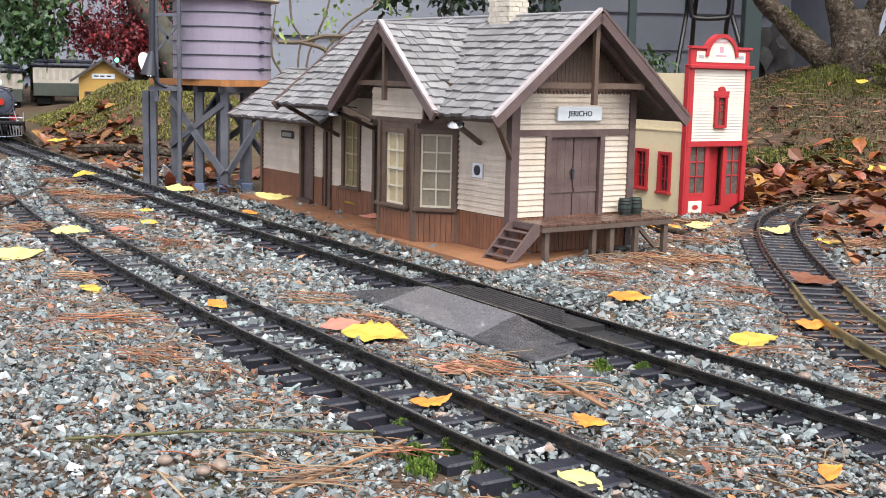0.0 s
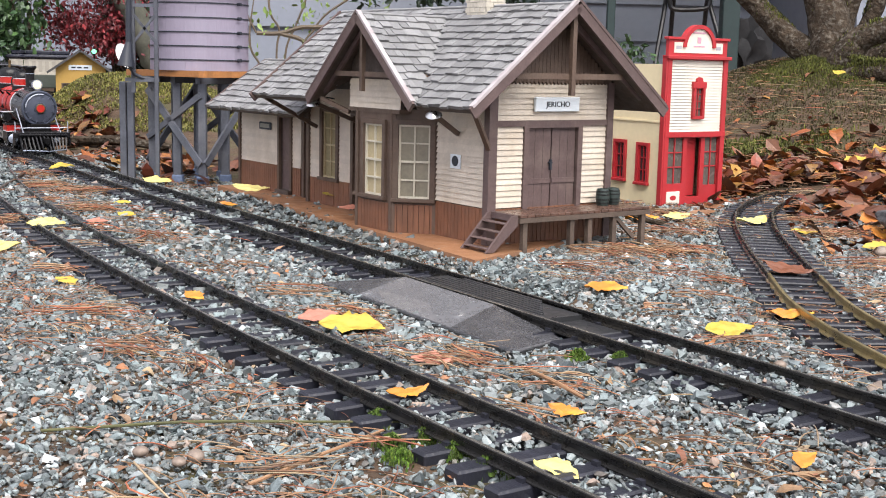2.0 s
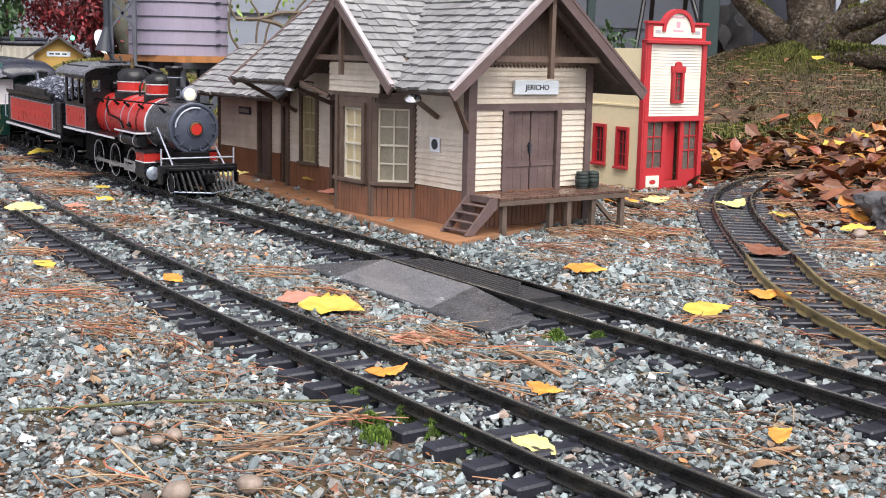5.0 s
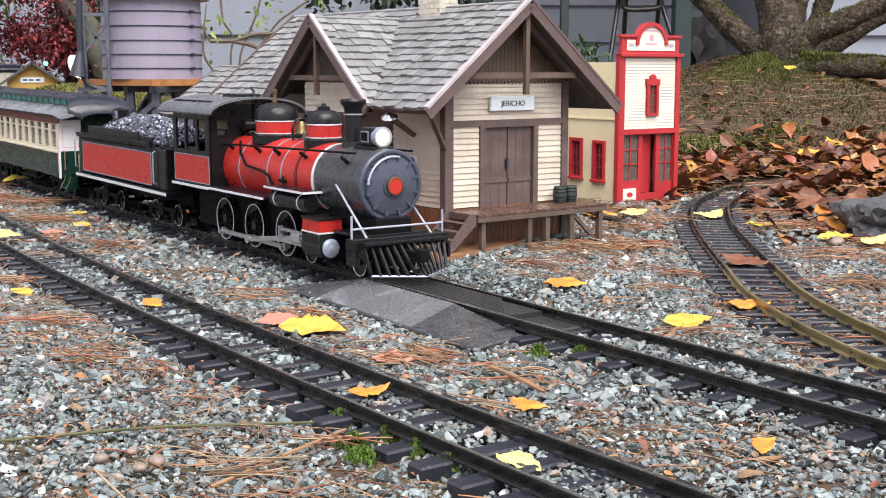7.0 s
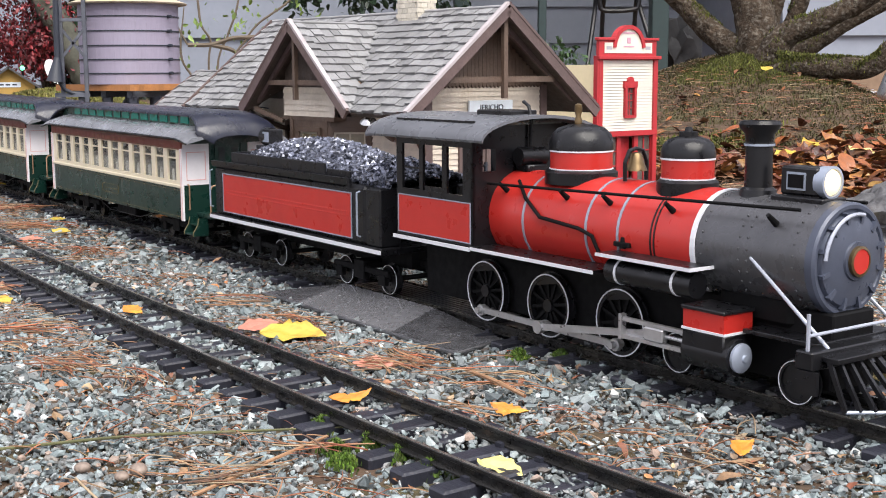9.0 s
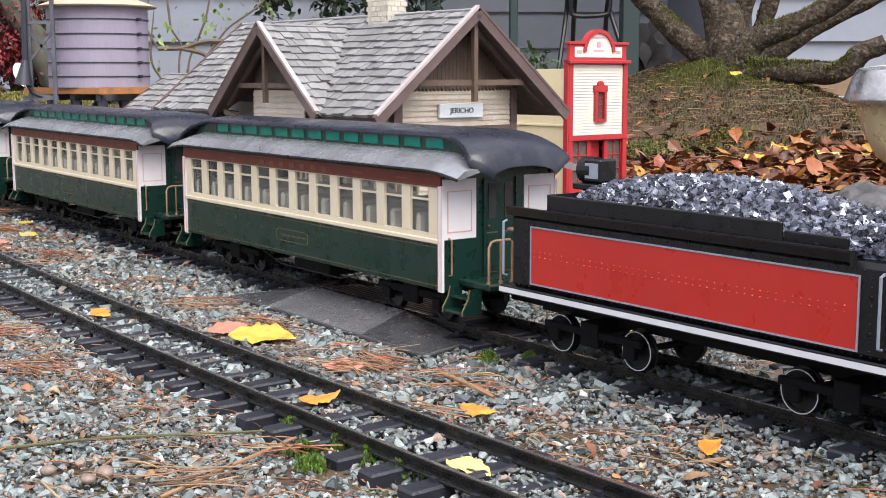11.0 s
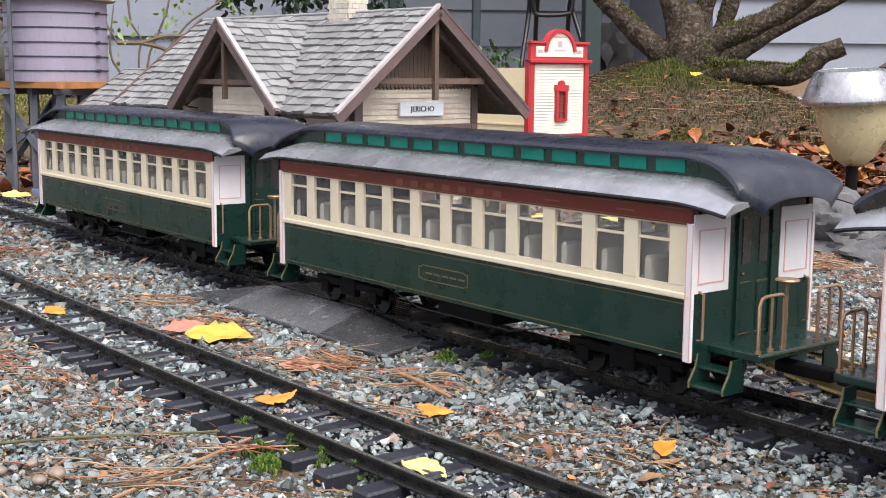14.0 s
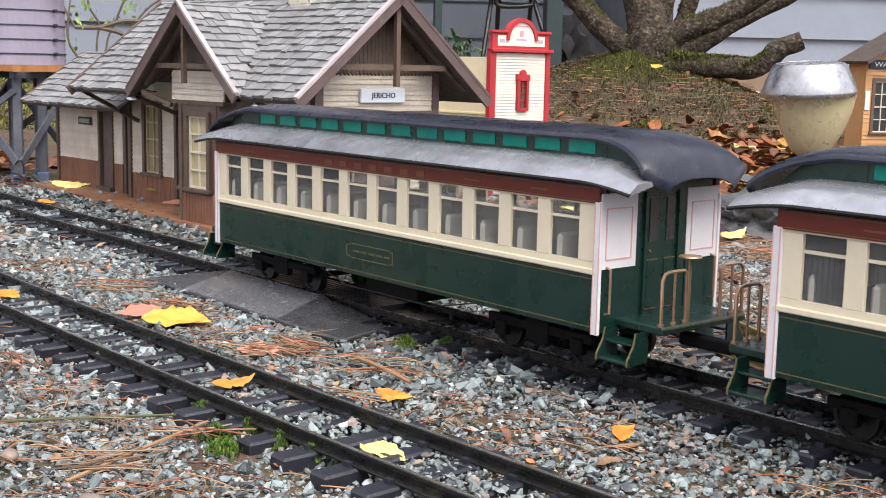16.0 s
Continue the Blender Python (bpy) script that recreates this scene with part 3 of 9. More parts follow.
def shingle_slope(parent, eave, along, up, length, slope, rows, width, inside=None, single=None, seed=1):
    """Shingles in courses on a slope; those inside 'single' are objects of their own, the rest one joined field."""
    rnd = random.Random(seed)
    eave, along, up = Vector(eave), Vector(along).normalized(), Vector(up).normalized()
    n = along.cross(up).normalized()
    if n.z < 0:
        n = -n
    e = slope / rows
    field = bmesh.new()
    for r in range(rows):
        u = -rnd.uniform(0, width)
        while u < length:
            w = width * rnd.uniform(0.65, 1.35)
            a, b = max(u, 0), min(u + w, length)
            u += w
            if b - a < 0.002:
                continue
            c = (a + b) / 2
            v = r * e + rnd.uniform(-0.0013, 0.0013)
            if inside and not inside(c, v + e * 0.5):
                continue
            tilt = rnd.uniform(-0.01, 0.01)
            m = Matrix.Identity(4)
            sx, sy, sz = b - a - 0.0006, e, 0.0030 + rnd.uniform(0, 0.0016)
            m.col[0][:3], m.col[1][:3], m.col[2][:3] = (along + up * tilt) * sx, up * sy, n * sz
            m.col[3][:3] = eave + along * c + up * v + n * 0.0006
            if single and single(c, v):
                o = new("shingle", SHINGLES[rnd.randrange(5)])
                o.parent = parent
                o.matrix_basis = m
            else:
                k = len(field.verts)
                field.from_mesh(SHINGLES[rnd.randrange(5)])
                field.verts.ensure_lookup_table()
                bmesh.ops.transform(field, matrix=m, verts=field.verts[k:])
    if len(field.verts):
        ob = part("shingles", field, M_SHINGLE_ISLAND, parent)
        ob["kind"] = "stuff"
    else:
        field.free()


def roof_slab(parent, pts, lift=-0.003, name="roof_deck", material=None):
    """A thin deck below the shingles, through the given corners."""
    bm = bmesh.new()
    P = [Vector(p) for p in pts]
    n = (P[1] - P[0]).cross(P[2] - P[0]).normalized()
    if n.z < 0:
        n = -n
    hi = [bm.verts.new(p) for p in P]
    lo = [bm.verts.new(p + n * lift) for p in P]
    bm.faces.new(hi)
    bm.faces.new(lo[::-1])
    for i in range(len(P)):
        bm.faces.new((hi[i], lo[i], lo[(i + 1) % len(P)], hi[(i + 1) % len(P)]))
    return part(name, bm, material or M_DARKWOOD, parent)


def build_station():
    st = thing("train_station", pose(0.072, 1.24, 0.0, 0, 0, 35), "model railway station with cream clapboard, brown trim and shingle roof", "station")
    W = 0.1655
    F = 0.0005
    # gable wall, facing the loading dock
    m, L = wall_frame((0, 0), (W, 0))
    door = (0.0495, 0.1175, 0.0365, 0.1205)
    wall_core(st, m, L, F, 0.172, [door])
    siding(st, m, L - 0.006, 0.0385, 0.1225, [(door[0] - 0.007, door[1] + 0.007, door[2], door[3] + 0.006)], u0=0.006)
    siding(st, m, L - 0.006, 0.1285, 0.168, u0=0.006)
    part("belt_board", bx(0.0, L, 0.0002, 0.0034, 0.1222, 0.1285, m=m), M_PLUM, st)
    wainscot(st, m, L, F, 0.0375)
    part("corner_post", bx(-0.002, 0.0065, 0.0002, 0.0042, F, 0.165, m=m), M_PLUM, st)
    part("corner_post", bx(L - 0.0065, L + 0.002, 0.0002, 0.0042, F, 0.168, m=m), M_PLUM, st)
    casing(st, m, *door, 0.0065, M_PLUM, sill=False)
    for a, b in ((door[0], (door[0] + door[1]) / 2 - 0.0004), ((door[0] + door[1]) / 2 + 0.0004, door[1])):
        leaf = part("freight_door", bx(a + 0.0004, b - 0.0004, -0.0035, -0.0008, door[2], door[3], 0.0003, m=m), M_PLUM, st, "plum-brown plank freight door, closed")
        for k in range(1, 3):
            u = a + (b - a) * k / 3
            part("plank_groove", bx(u - 0.0002, u + 0.0002, -0.0009, -0.0006, door[2] + 0.001, door[3] - 0.001, m=m), M_DARKWOOD, leaf)
        part("cross_rail", bx(a + 0.001, b - 0.001, -0.0009, 0.0004, 0.062, 0.067, m=m), M_PLUM, leaf)
    part("door_latch", bx(0.079, 0.0845, -0.0006, 0.0016, 0.083, 0.0845, m=m), M_INK, st)
    part("door_latch", bx(0.0805, 0.083, -0.0006, 0.002, 0.076, 0.087, m=m), M_INK, st)
    # upper gable: upright boards with a scalloped foot
    xc, half, ztop, zeave = 0.0765, 0.130, 0.2475, 0.140
    k = (ztop - zeave) / half
    u = 0.002
    while u < W:
        z1 = ztop - 0.006 - abs(u + 0.0025 - xc) * k
        if z1 > 0.168:
            bm = bmesh.new()
            prism(bm, [(u, 0.1685), (u + 0.0025, 0.1655), (u + 0.0049, 0.1685), (u + 0.0049, z1), (u, z1)], -0.0035, -0.0002, axis='y')
            part("gable_board", bm, M_BROWN, st)
        u += 0.0052
    bm = bmesh.new()
    prism(bm, [(0, 0.166), (W, 0.166), (W, ztop - 0.006 - abs(W - xc) * k), (xc, ztop - 0.006), (0, ztop - 0.006 - xc * k)], 0.0002, 0.004, axis='y')
    part("gable_wall", bm, M_DARKWOOD, st)
    # front wall of the freight room
    m2, L2 = wall_frame((0, 0.0), (0, 0.092), flip=True)
    wall_core(st, m2, L2, F, 0.145, [])
    siding(st, m2, L2, 0.0385, 0.142, u0=0.0045)
    wainscot(st, m2, L2, F, 0.0375)
    part("corner_post", bx(-0.0043, 0.0045, 0.0002, 0.0042, F, 0.145, m=m2), M_PLUM, st)
    part("poster", bx(0.0456, 0.0633, 0.0022, 0.0028, 0.0755, 0.0905, m=m2), M_SIGN, st, "small white poster with a dark round emblem")
    bm = bmesh.new()
    lathe(bm, [(0.0055, 0), (0.0055, 0.0005)], m2 @ pose(0.0545, 0.0028, 0.0835, 90, 0, 0) @ pose(0, 0, -0.0006))
    part("emblem", bm, M_INK, st)
    # bay with three sides under the cross gable
    bay = [(0.0, 0.092), (-0.034, 0.127), (-0.034, 0.198), (0.0, 0.233)]
    for i in range(3):
        mb, Lb = wall_frame(bay[i], bay[i + 1], flip=True)
        if i == 1:
            op = (Lb * 0.5 - 0.019, Lb * 0.5 + 0.019, 0.0385, 0.1175)
        else:
            op = (Lb * 0.5 - 0.0175, Lb * 0.5 + 0.0175, 0.0385, 0.1185)
        wall_core(st, mb, Lb, F, 0.135, [op], M_BROWN)
        part("panel", bx(0.004, Lb - 0.004, 0.0002, 0.001, 0.121, 0.131, m=mb), M_BROWN, st)
        wainscot(st, mb, Lb, F, 0.032)
        sash_window(st, mb, *op, cols=2, rows=4, blind=(M_NET, M_CURTAIN, None)[i], w=0.0055)
        part("corner_post", bx(-0.0018, 0.0035, 0.0002, 0.0022, F, 0.134, m=mb), M_BROWN, st)
        part("corner_post", bx(Lb - 0.0035, Lb + 0.0018, 0.0002, 0.0022, F, 0.134, m=mb), M_BROWN, st)
    bm = bmesh.new()
    prism(bm, [(-0.036, 0.112), (-0.036, 0.214), (0.02, 0.214), (0.02, 0.112)], 0.130, 0.1345)
    part("bay_lintel", bm, M_BROWN, st)
    # small gable wall over the bay
    mg, Lg = wall_frame((-0.034, 0.112), (-0.034, 0.214), flip=True)
    siding(st, mg, Lg, 0.1345, 0.166)
    bm = bmesh.new()
    prism(bm, [(0.112, 0.1345), (0.214, 0.1345), (0.214, 0.187), (0.163, 0.231), (0.112, 0.187)], -0.033, -0.030, axis='x')
    part("gable_wall", bm, M_DARKWOOD, st)
    # waiting room front, set back
    B1 = 0.035
    m3, L3 = wall_frame((B1, 0.233), (B1, 0.43), flip=True)
    win = (0.124, 0.158, 0.036, 0.1205)
    dr = (0.052, 0.082, 0.002, 0.118)
    wall_core(st, m3, L3, F, 0.165, [win, dr])
    siding(st, m3, L3, 0.034, 0.150, [(win[0] - 0.006, win[1] + 0.006, win[2] - 0.004, win[3] + 0.006), (dr[0] - 0.006, dr[1] + 0.006, 0, dr[3] + 0.006)], u0=0.0)
    wainscot(st, m3, L3, F, 0.034, [(dr[0] - 0.006, dr[1] + 0.006, 0, 0.1)])
    sash_window(st, m3, *win, cols=2, rows=4, blind=M_OLIVE, sash_mat=M_CURTAIN)
    casing(st, m3, *dr, 0.006, M_BROWN, sill=False)
    part("door", bx(dr[0], dr[1], -0.004, -0.0022, dr[2], dr[3], m=m3), M_BROWN, st, "brown panelled waiting room door, closed")
    part("corner_post", bx(L3 - 0.006, L3 + 0.001, 0.0002, 0.0042, F, 0.15, m=m3), M_BROWN, st)
    m3b, L3b = wall_frame((0.0, 0.233), (B1, 0.233))
    wall_core(st, m3b, L3b, F, 0.150, [], M_BROWN, 0.004)
    # low wing
    B2 = 0.05
    m4, L4 = wall_frame((B2, 0.43), (B2, 0.657), flip=True)
    d4 = (0.074, 0.104, 0.006, 0.106)
    d5 = (0.004, 0.034, 0.002, 0.104)
    wall_core(st, m4, L4, F, 0.135, [d4, d5])
    siding(st, m4, L4, 0.039, 0.125, [(d4[0] - 0.005, d4[1] + 0.005, 0, 0.13), (0, d5[1] + 0.012, 0, 0.13)])
    wainscot(st, m4, L4, F, 0.039, [(d4[0] - 0.005, d4[1] + 0.005, 0, 0.13), (0, d5[1] + 0.012, 0, 0.13)])
    for d in (d4, d5):
        casing(st, m4, *d, 0.005, M_BROWN, sill=False)
        leaf = part("door", bx(d[0], d[1], -0.004, -0.002, d[2], d[3], m=m4), M_PLUM, st, "plum-brown wooden door, closed")
        part("door_panel", bx(d[0] + 0.005, d[1] - 0.005, -0.0021, -0.0012, d[2] + 0.01, d[2] + 0.04, m=m4), M_PLUM, leaf)
        part("door_panel", bx(d[0] + 0.005, d[1] - 0.005, -0.0021, -0.0012, d[2] + 0.05, d[3] - 0.012, m=m4), M_PLUM, leaf)
    part("door_step", bx(d4[0] - 0.004, d4[1] + 0.004, 0.0, 0.008, F, 0.006, m=m4), M_DARKWOOD, st)
    part("corner_post", bx(L4 - 0.004, L4 + 0.001, 0.0002, 0.0042, F, 0.125, m=m4), M_BROWN, st)
    part("name_plate", bx(0.127, 0.162, 0.0024, 0.0044, 0.0868, 0.0975, 0.0008, m=m4), M_INK, st, "small dark plate with a pale border")
    part("plate_face", bx(0.131, 0.158, 0.0043, 0.0049, 0.0893, 0.095, m=m4), mat("aged_plate_face", (0.28, 0.28, 0.24), 0.5), st)
    # closing walls: far end, back, and over the wing
    bm = bmesh.new()
    box(bm, W - 0.004, W, 0.0, 0.43, F, 0.150)
    box(bm, 0.15, 0.154, 0.43, 0.657, F, 0.135)
    prism(bm, [(B2, F), (0.154, F), (0.154, 0.13), (0.1, 0.172), (B2, 0.13)], 0.653, 0.657, axis='y')
    prism(bm, [(B1, F), (W, F), (W, 0.16), (xc, 0.235), (B1, 0.19)], 0.426, 0.43, axis='y')
    part("rear_walls", bm, M_BROWN, st)
    part("floor_slab", bx(0.037, W - 0.005, 0.004, 0.424, 0.0008, 0.004), M_DARKWOOD, st)
    # roofs
    y0, y1 = -0.040, 0.415
    ze, zr = 0.1405, 0.2465
    xl, xr = xc - half, xc + half
    slope = math.hypot(half, zr - ze)
    xd, yd, zd, hd = -0.058, 0.162, 0.2345, 0.105
    kd = (zd - 0.1425) / hd
    km = (zr - ze) / half

    def valley(dy):
        return xc - (zr - zd + abs(dy) * kd) / km
    for a, b in ((y0, yd - hd), (yd + hd, y1)):
        roof_slab(st, [(xl, a, ze), (xl, b, ze), (xc, b, zr), (xc, a, zr)], -0.004)
    for sgn in (-1, 1):
        va, vb = valley(hd), valley(0)
        roof_slab(st, [(va, yd + sgn * hd, ze + (va - xl) * km), (vb, yd, ze + (vb - xl) * km), (xc, yd, zr), (xc, yd + sgn * hd, zr)], -0.004)
    roof_slab(st, [(xr, y0, ze), (xr, y1, ze), (xc, y1, zr), (xc, y0, zr)], -0.004)
    for sgn in (-1, 1):
        roof_slab(st, [(xd, yd + sgn * hd, 0.1425), (xd, yd, zd), (valley(0), yd, zd), (valley(hd), yd + sgn * hd, 0.1425)], -0.0035)

    def main_in(c, v):
        x, y = xl + v / slope * half, y0 + c
        return not (abs(y - yd) < hd and x < valley(y - yd) - 0.002)
    shingle_slope(st, (xl, y0, ze), (0, 1, 0), (half, 0, zr - ze), y1 - y0, slope, 14, 0.0125, main_in, lambda c, v: c < 0.235, 1)
    shingle_slope(st, (xr, y0, ze), (0, 1, 0), (-half, 0, zr - ze), y1 - y0, slope, 14, 0.0125, None, None, 2)
    ds = math.hypot(hd, zd - 0.1425)
    for sgn in (-1, 1):
        shingle_slope(st, (xd, yd + sgn * hd, 0.1425), (1, 0, 0), (0, -sgn * hd, zd - 0.1425), 0.13, ds, 12, 0.0118,
                      lambda c, v: xd + c < valley(hd * (1 - v / ds)) + 0.003, (lambda c, v: True) if sgn < 0 else None, 4)
    part("ridge_cap", bx(xc - 0.004, xc + 0.004, y0, y1, zr + 0.0005, zr + 0.0035, 0.001), M_SHINGLE, st)
    part("ridge_cap", bx(xd, valley(0) + 0.004, yd - 0.0035, yd + 0.0035, zd + 0.0005, zd + 0.0032, 0.001), M_SHINGLE, st)
    for sgn in (-1, 1):
        beam_part("valley_flashing", (valley(hd), yd + sgn * hd, 0.1448), (valley(0), yd, zd + 0.0018), 0.004, 0.0012, mat("rusty_flashing", (0.2, 0.12, 0.075), 0.5), st)
    wy0, wy1, wc, wh, wze, wzr = 0.40, 0.672, 0.1, 0.098, 0.1145, 0.183
    ws = math.hypot(wh, wzr - wze)
    for sgn in (-1, 1):
        roof_slab(st, [(wc + sgn * wh, wy0, wze), (wc + sgn * wh, wy1, wze), (wc, wy1, wzr), (wc, wy0, wzr)], -0.0035)
        shingle_slope(st, (wc + sgn * wh, wy0, wze), (0, 1, 0), (-sgn * wh, 0, wzr - wze), wy1 - wy0, ws, 9, 0.0125, None, None, 6 + sgn)
    part("ridge_cap", bx(wc - 0.004, wc + 0.004, wy0, wy1, wzr + 0.0005, wzr + 0.0035, 0.001), M_SHINGLE, st)
    for sgn, k2 in ((-1, M_PLUM), (1, M_PLUM)):
        beam_part("verge_board", (wc + sgn * (wh + 0.001), wy1, wze + 0.0005), (wc, wy1, wzr + 0.0005), 0.003, 0.007, k2, st)
    # verge boards of the main gable and the cross gable
    for y, side in ((y0 - 0.0016, -1), (y1 + 0.0016, 1)):
        for sgn in (-1, 1):
            beam_part("verge_board", (xc + sgn * (half + 0.002), y, ze - 0.003), (xc, y, zr - 0.001), 0.0032, 0.012, M_PLUM, st, up=(0, 0, 1))
    for sgn in (-1, 1):
        beam_part("verge_cap", (xc + sgn * (half + 0.0025), y0 - 0.0008, ze + 0.0035), (xc, y0 - 0.0008, zr + 0.0055), 0.006, 0.0028, M_VERGE if sgn < 0 else M_PLUM, st)
        beam_part("verge_board", (xd - 0.0016, yd + sgn * (hd + 0.002), 0.1395), (xd - 0.0016, yd, zd - 0.001), 0.0032, 0.011, M_PLUM, st)
        beam_part("verge_cap", (xd - 0.0008, yd + sgn * (hd + 0.0025), 0.1455), (xd - 0.0008, yd, zd + 0.0048), 0.0055, 0.0026, M_VERGE if sgn < 0 else M_PLUM, st)
        # inner rafters
        beam_part("rafter", (xc + sgn * 0.112, y0 + 0.016, ze + 0.012), (xc, y0 + 0.016, zr - 0.010), 0.004, 0.007, M_PLUM, st)
        beam_part("rafter", (xd + 0.012, yd + sgn * 0.09, 0.150), (xd + 0.012, yd, zd - 0.009), 0.004, 0.006, M_PLUM, st)
    beam_part("king_post", (xc, y0 + 0.004, 0.155), (xc, y0 + 0.004, 0.240), 0.0052, 0.0052, M_BROWN, st, up=(0, 1, 0))
    beam_part("collar_tie", (xc - 0.072, y0 + 0.008, 0.1745), (xc + 0.072, y0 + 0.008, 0.1745), 0.0048, 0.006, M_BROWN, st)
    beam_part("king_post", (xd + 0.006, yd, 0.153), (xd + 0.006, yd, 0.228), 0.0048, 0.0048, M_BROWN, st, up=(0, 1, 0))
    beam_part("collar_tie", (xd + 0.009, yd - 0.058, 0.1715), (xd + 0.009, yd + 0.058, 0.1715), 0.0048, 0.0055, M_BROWN, st)
    for p0, p1 in (((-0.003, -0.002, 0.1), (-0.044, -0.03, 0.139)), ((-0.003, 0.05, 0.112), (-0.045, 0.05, 0.139)), ((B1 - 0.003, 0.405, 0.1), (-0.045, 0.405, 0.139)),
                   ((-0.036, 0.214, 0.128), (-0.05, 0.252, 0.142)), ((B1 - 0.002, 0.30, 0.11), (-0.04, 0.30, 0.138))):
        beam_part("eave_brace", p0, p1, 0.0045, 0.0045, M_BROWN, st)
    for y in (0.003, 0.03, 0.06, 0.26, 0.29, 0.32, 0.35, 0.38, 0.405):
        beam_part("rafter", (xl + 0.006, y, ze + 0.0015), (0.02, y, ze + 0.0015 + (0.02 - xl - 0.006) * km), 0.003, 0.004, M_DARKWOOD, st)
    # name board
    part("sign_board", bx(0.0545, 0.1155, -0.0062, -0.0026, 0.1375, 0.1525, 0.0006), M_SIGN, st, "white name board with dark letters")
    letters("JERICHO", 0.0080, pose(0.085, -0.0066, 0.145, 90, 0, 0), M_INK, st, width=0.033)
    # chimney of pale brick
    ch = part("chimney", bx(xc - 0.013, xc + 0.013, 0.093, 0.129, 0.225, 0.285), mat("pale_mortar", (0.42, 0.40, 0.36), 0.8), st, "pale brick chimney")
    MB = mat("pale_yellow_brick", (0.55, 0.51, 0.43), 0.75, vary=0.12, scale=80, objrand=0.12)
    for r in range(9):
        z = 0.236 + r * 0.0055
        for i in range(4):
            a = 0.0928 + i * 0.0092 + (0.0046 if r % 2 else 0) - 0.002
            a0, a1 = max(a, 0.0922), min(a + 0.0086, 0.1298)
            part("brick", bx(xc - 0.0142, xc - 0.012, a0, a1, z, z + 0.005), MB, ch)
        for i in range(3):
            a = xc - 0.0135 + i * 0.0092 - (0.004 if r % 2 else 0)
            a0, a1 = max(a, xc - 0.0135), min(a + 0.0086, xc + 0.0135)
            part("brick", bx(a0, a1, 0.0918, 0.094, z, z + 0.005), MB, ch)
    # loading dock and stairs
    MD = M_DECK
    for i in range(18):
        x = 0.004 + i * 0.0101
        part("deck_plank", bx(x, x + 0.0095, -0.0475, -0.0045, 0.0335, 0.0365, 0.0004), M_DOCK, st)
    part("dock_edge", bx(0.003, 0.186, -0.0485, -0.0455, 0.0285, 0.0334), M_DECK, st)
    for x in (0.012, 0.075, 0.1, 0.135, 0.178):
        part("dock_post", bx(x - 0.0028, x + 0.0028, -0.0465, -0.041, -0.0165, 0.0334), MD, st)
        part("dock_beam", bx(x - 0.002, x + 0.002, -0.041, -0.004, 0.0275, 0.0334), MD, st)
    beam_part("dock_brace", (0.135, -0.044, 0.030), (0.165, -0.044, 0.004), 0.004, 0.004, MD, st)
    stair = part("staircase", bx(-0.0005, 0.0025, -0.045, -0.004, 0.03, 0.0365), M_PLUM, st, "plum-brown wooden stairs up to the dock")
    for y in (-0.0455, -0.006):
        bm = bmesh.new()
        prism(bm, [(0.003, 0.036), (-0.004, 0.036), (-0.037, 0.001), (-0.027, 0.001), (0.003, 0.026)], y, y + 0.003, axis='y')
        part("stringer", bm, M_PLUM, stair)
    for i in range(4):
        z = 0.0285 - i * 0.0078
        x = -0.004 - i * 0.0074
        part("tread", bx(x - 0.0085, x, -0.0425, -0.006, z - 0.0012, z, 0.0003), M_PLUM, stair)
    # eave lamps
    silver = mat("silver_shade", (0.6, 0.6, 0.6), 0.3, 0.9, vary=0.1)
    bulb = glow("lamp_bulb", (1.0, 0.97, 0.9), 1.5)
    for x, y, z in ((-0.046, 0.035, 0.134), (-0.04, 0.29, 0.136)):
        bm = bmesh.new()
        lathe(bm, [(0.001, 0.004), (0.003, 0.0035), (0.0085, -0.001), (0.0088, -0.0016), (0.003, 0.0022)], pose(x, y, z, 18, -20, 0), 16)
        lampo = part("eave_lamp", bm, silver, st, "small silver shaded lamp under the eave", smooth=True)
        bm = bmesh.new()
        bmesh.ops.create_icosphere(bm, subdivisions=2, radius=0.0028, matrix=pose(x, y, z - 0.0006))
        part("bulb", bm, bulb, lampo)
        bm = bmesh.new()
        tube(bm, [(x, y, z + 0.003), (x + 0.01, y, z + 0.007), (x + 0.03, y, z + 0.004)], 0.0008, 6)
        part("bracket", bm, M_INK, lampo)
    # a platform slab under it all
    pf = thing("platform", pose(0.072, 1.24, 0.0, 0, 0, 35), "tan painted board platform under the station", "platform", kind="structure")
    bm = bmesh.new()
    prism(bm, [(0.09, -0.018), (0.012, -0.0445), (-0.069, -0.070), (-0.0465, 0.14), (-0.0226, 0.364), (0.013, 0.66), (0.16, 0.665), (0.16, 0.004), (0.09, 0.004)], -0.018, 0.0004)
    part("slab", bm, M_PLATFORM, pf)


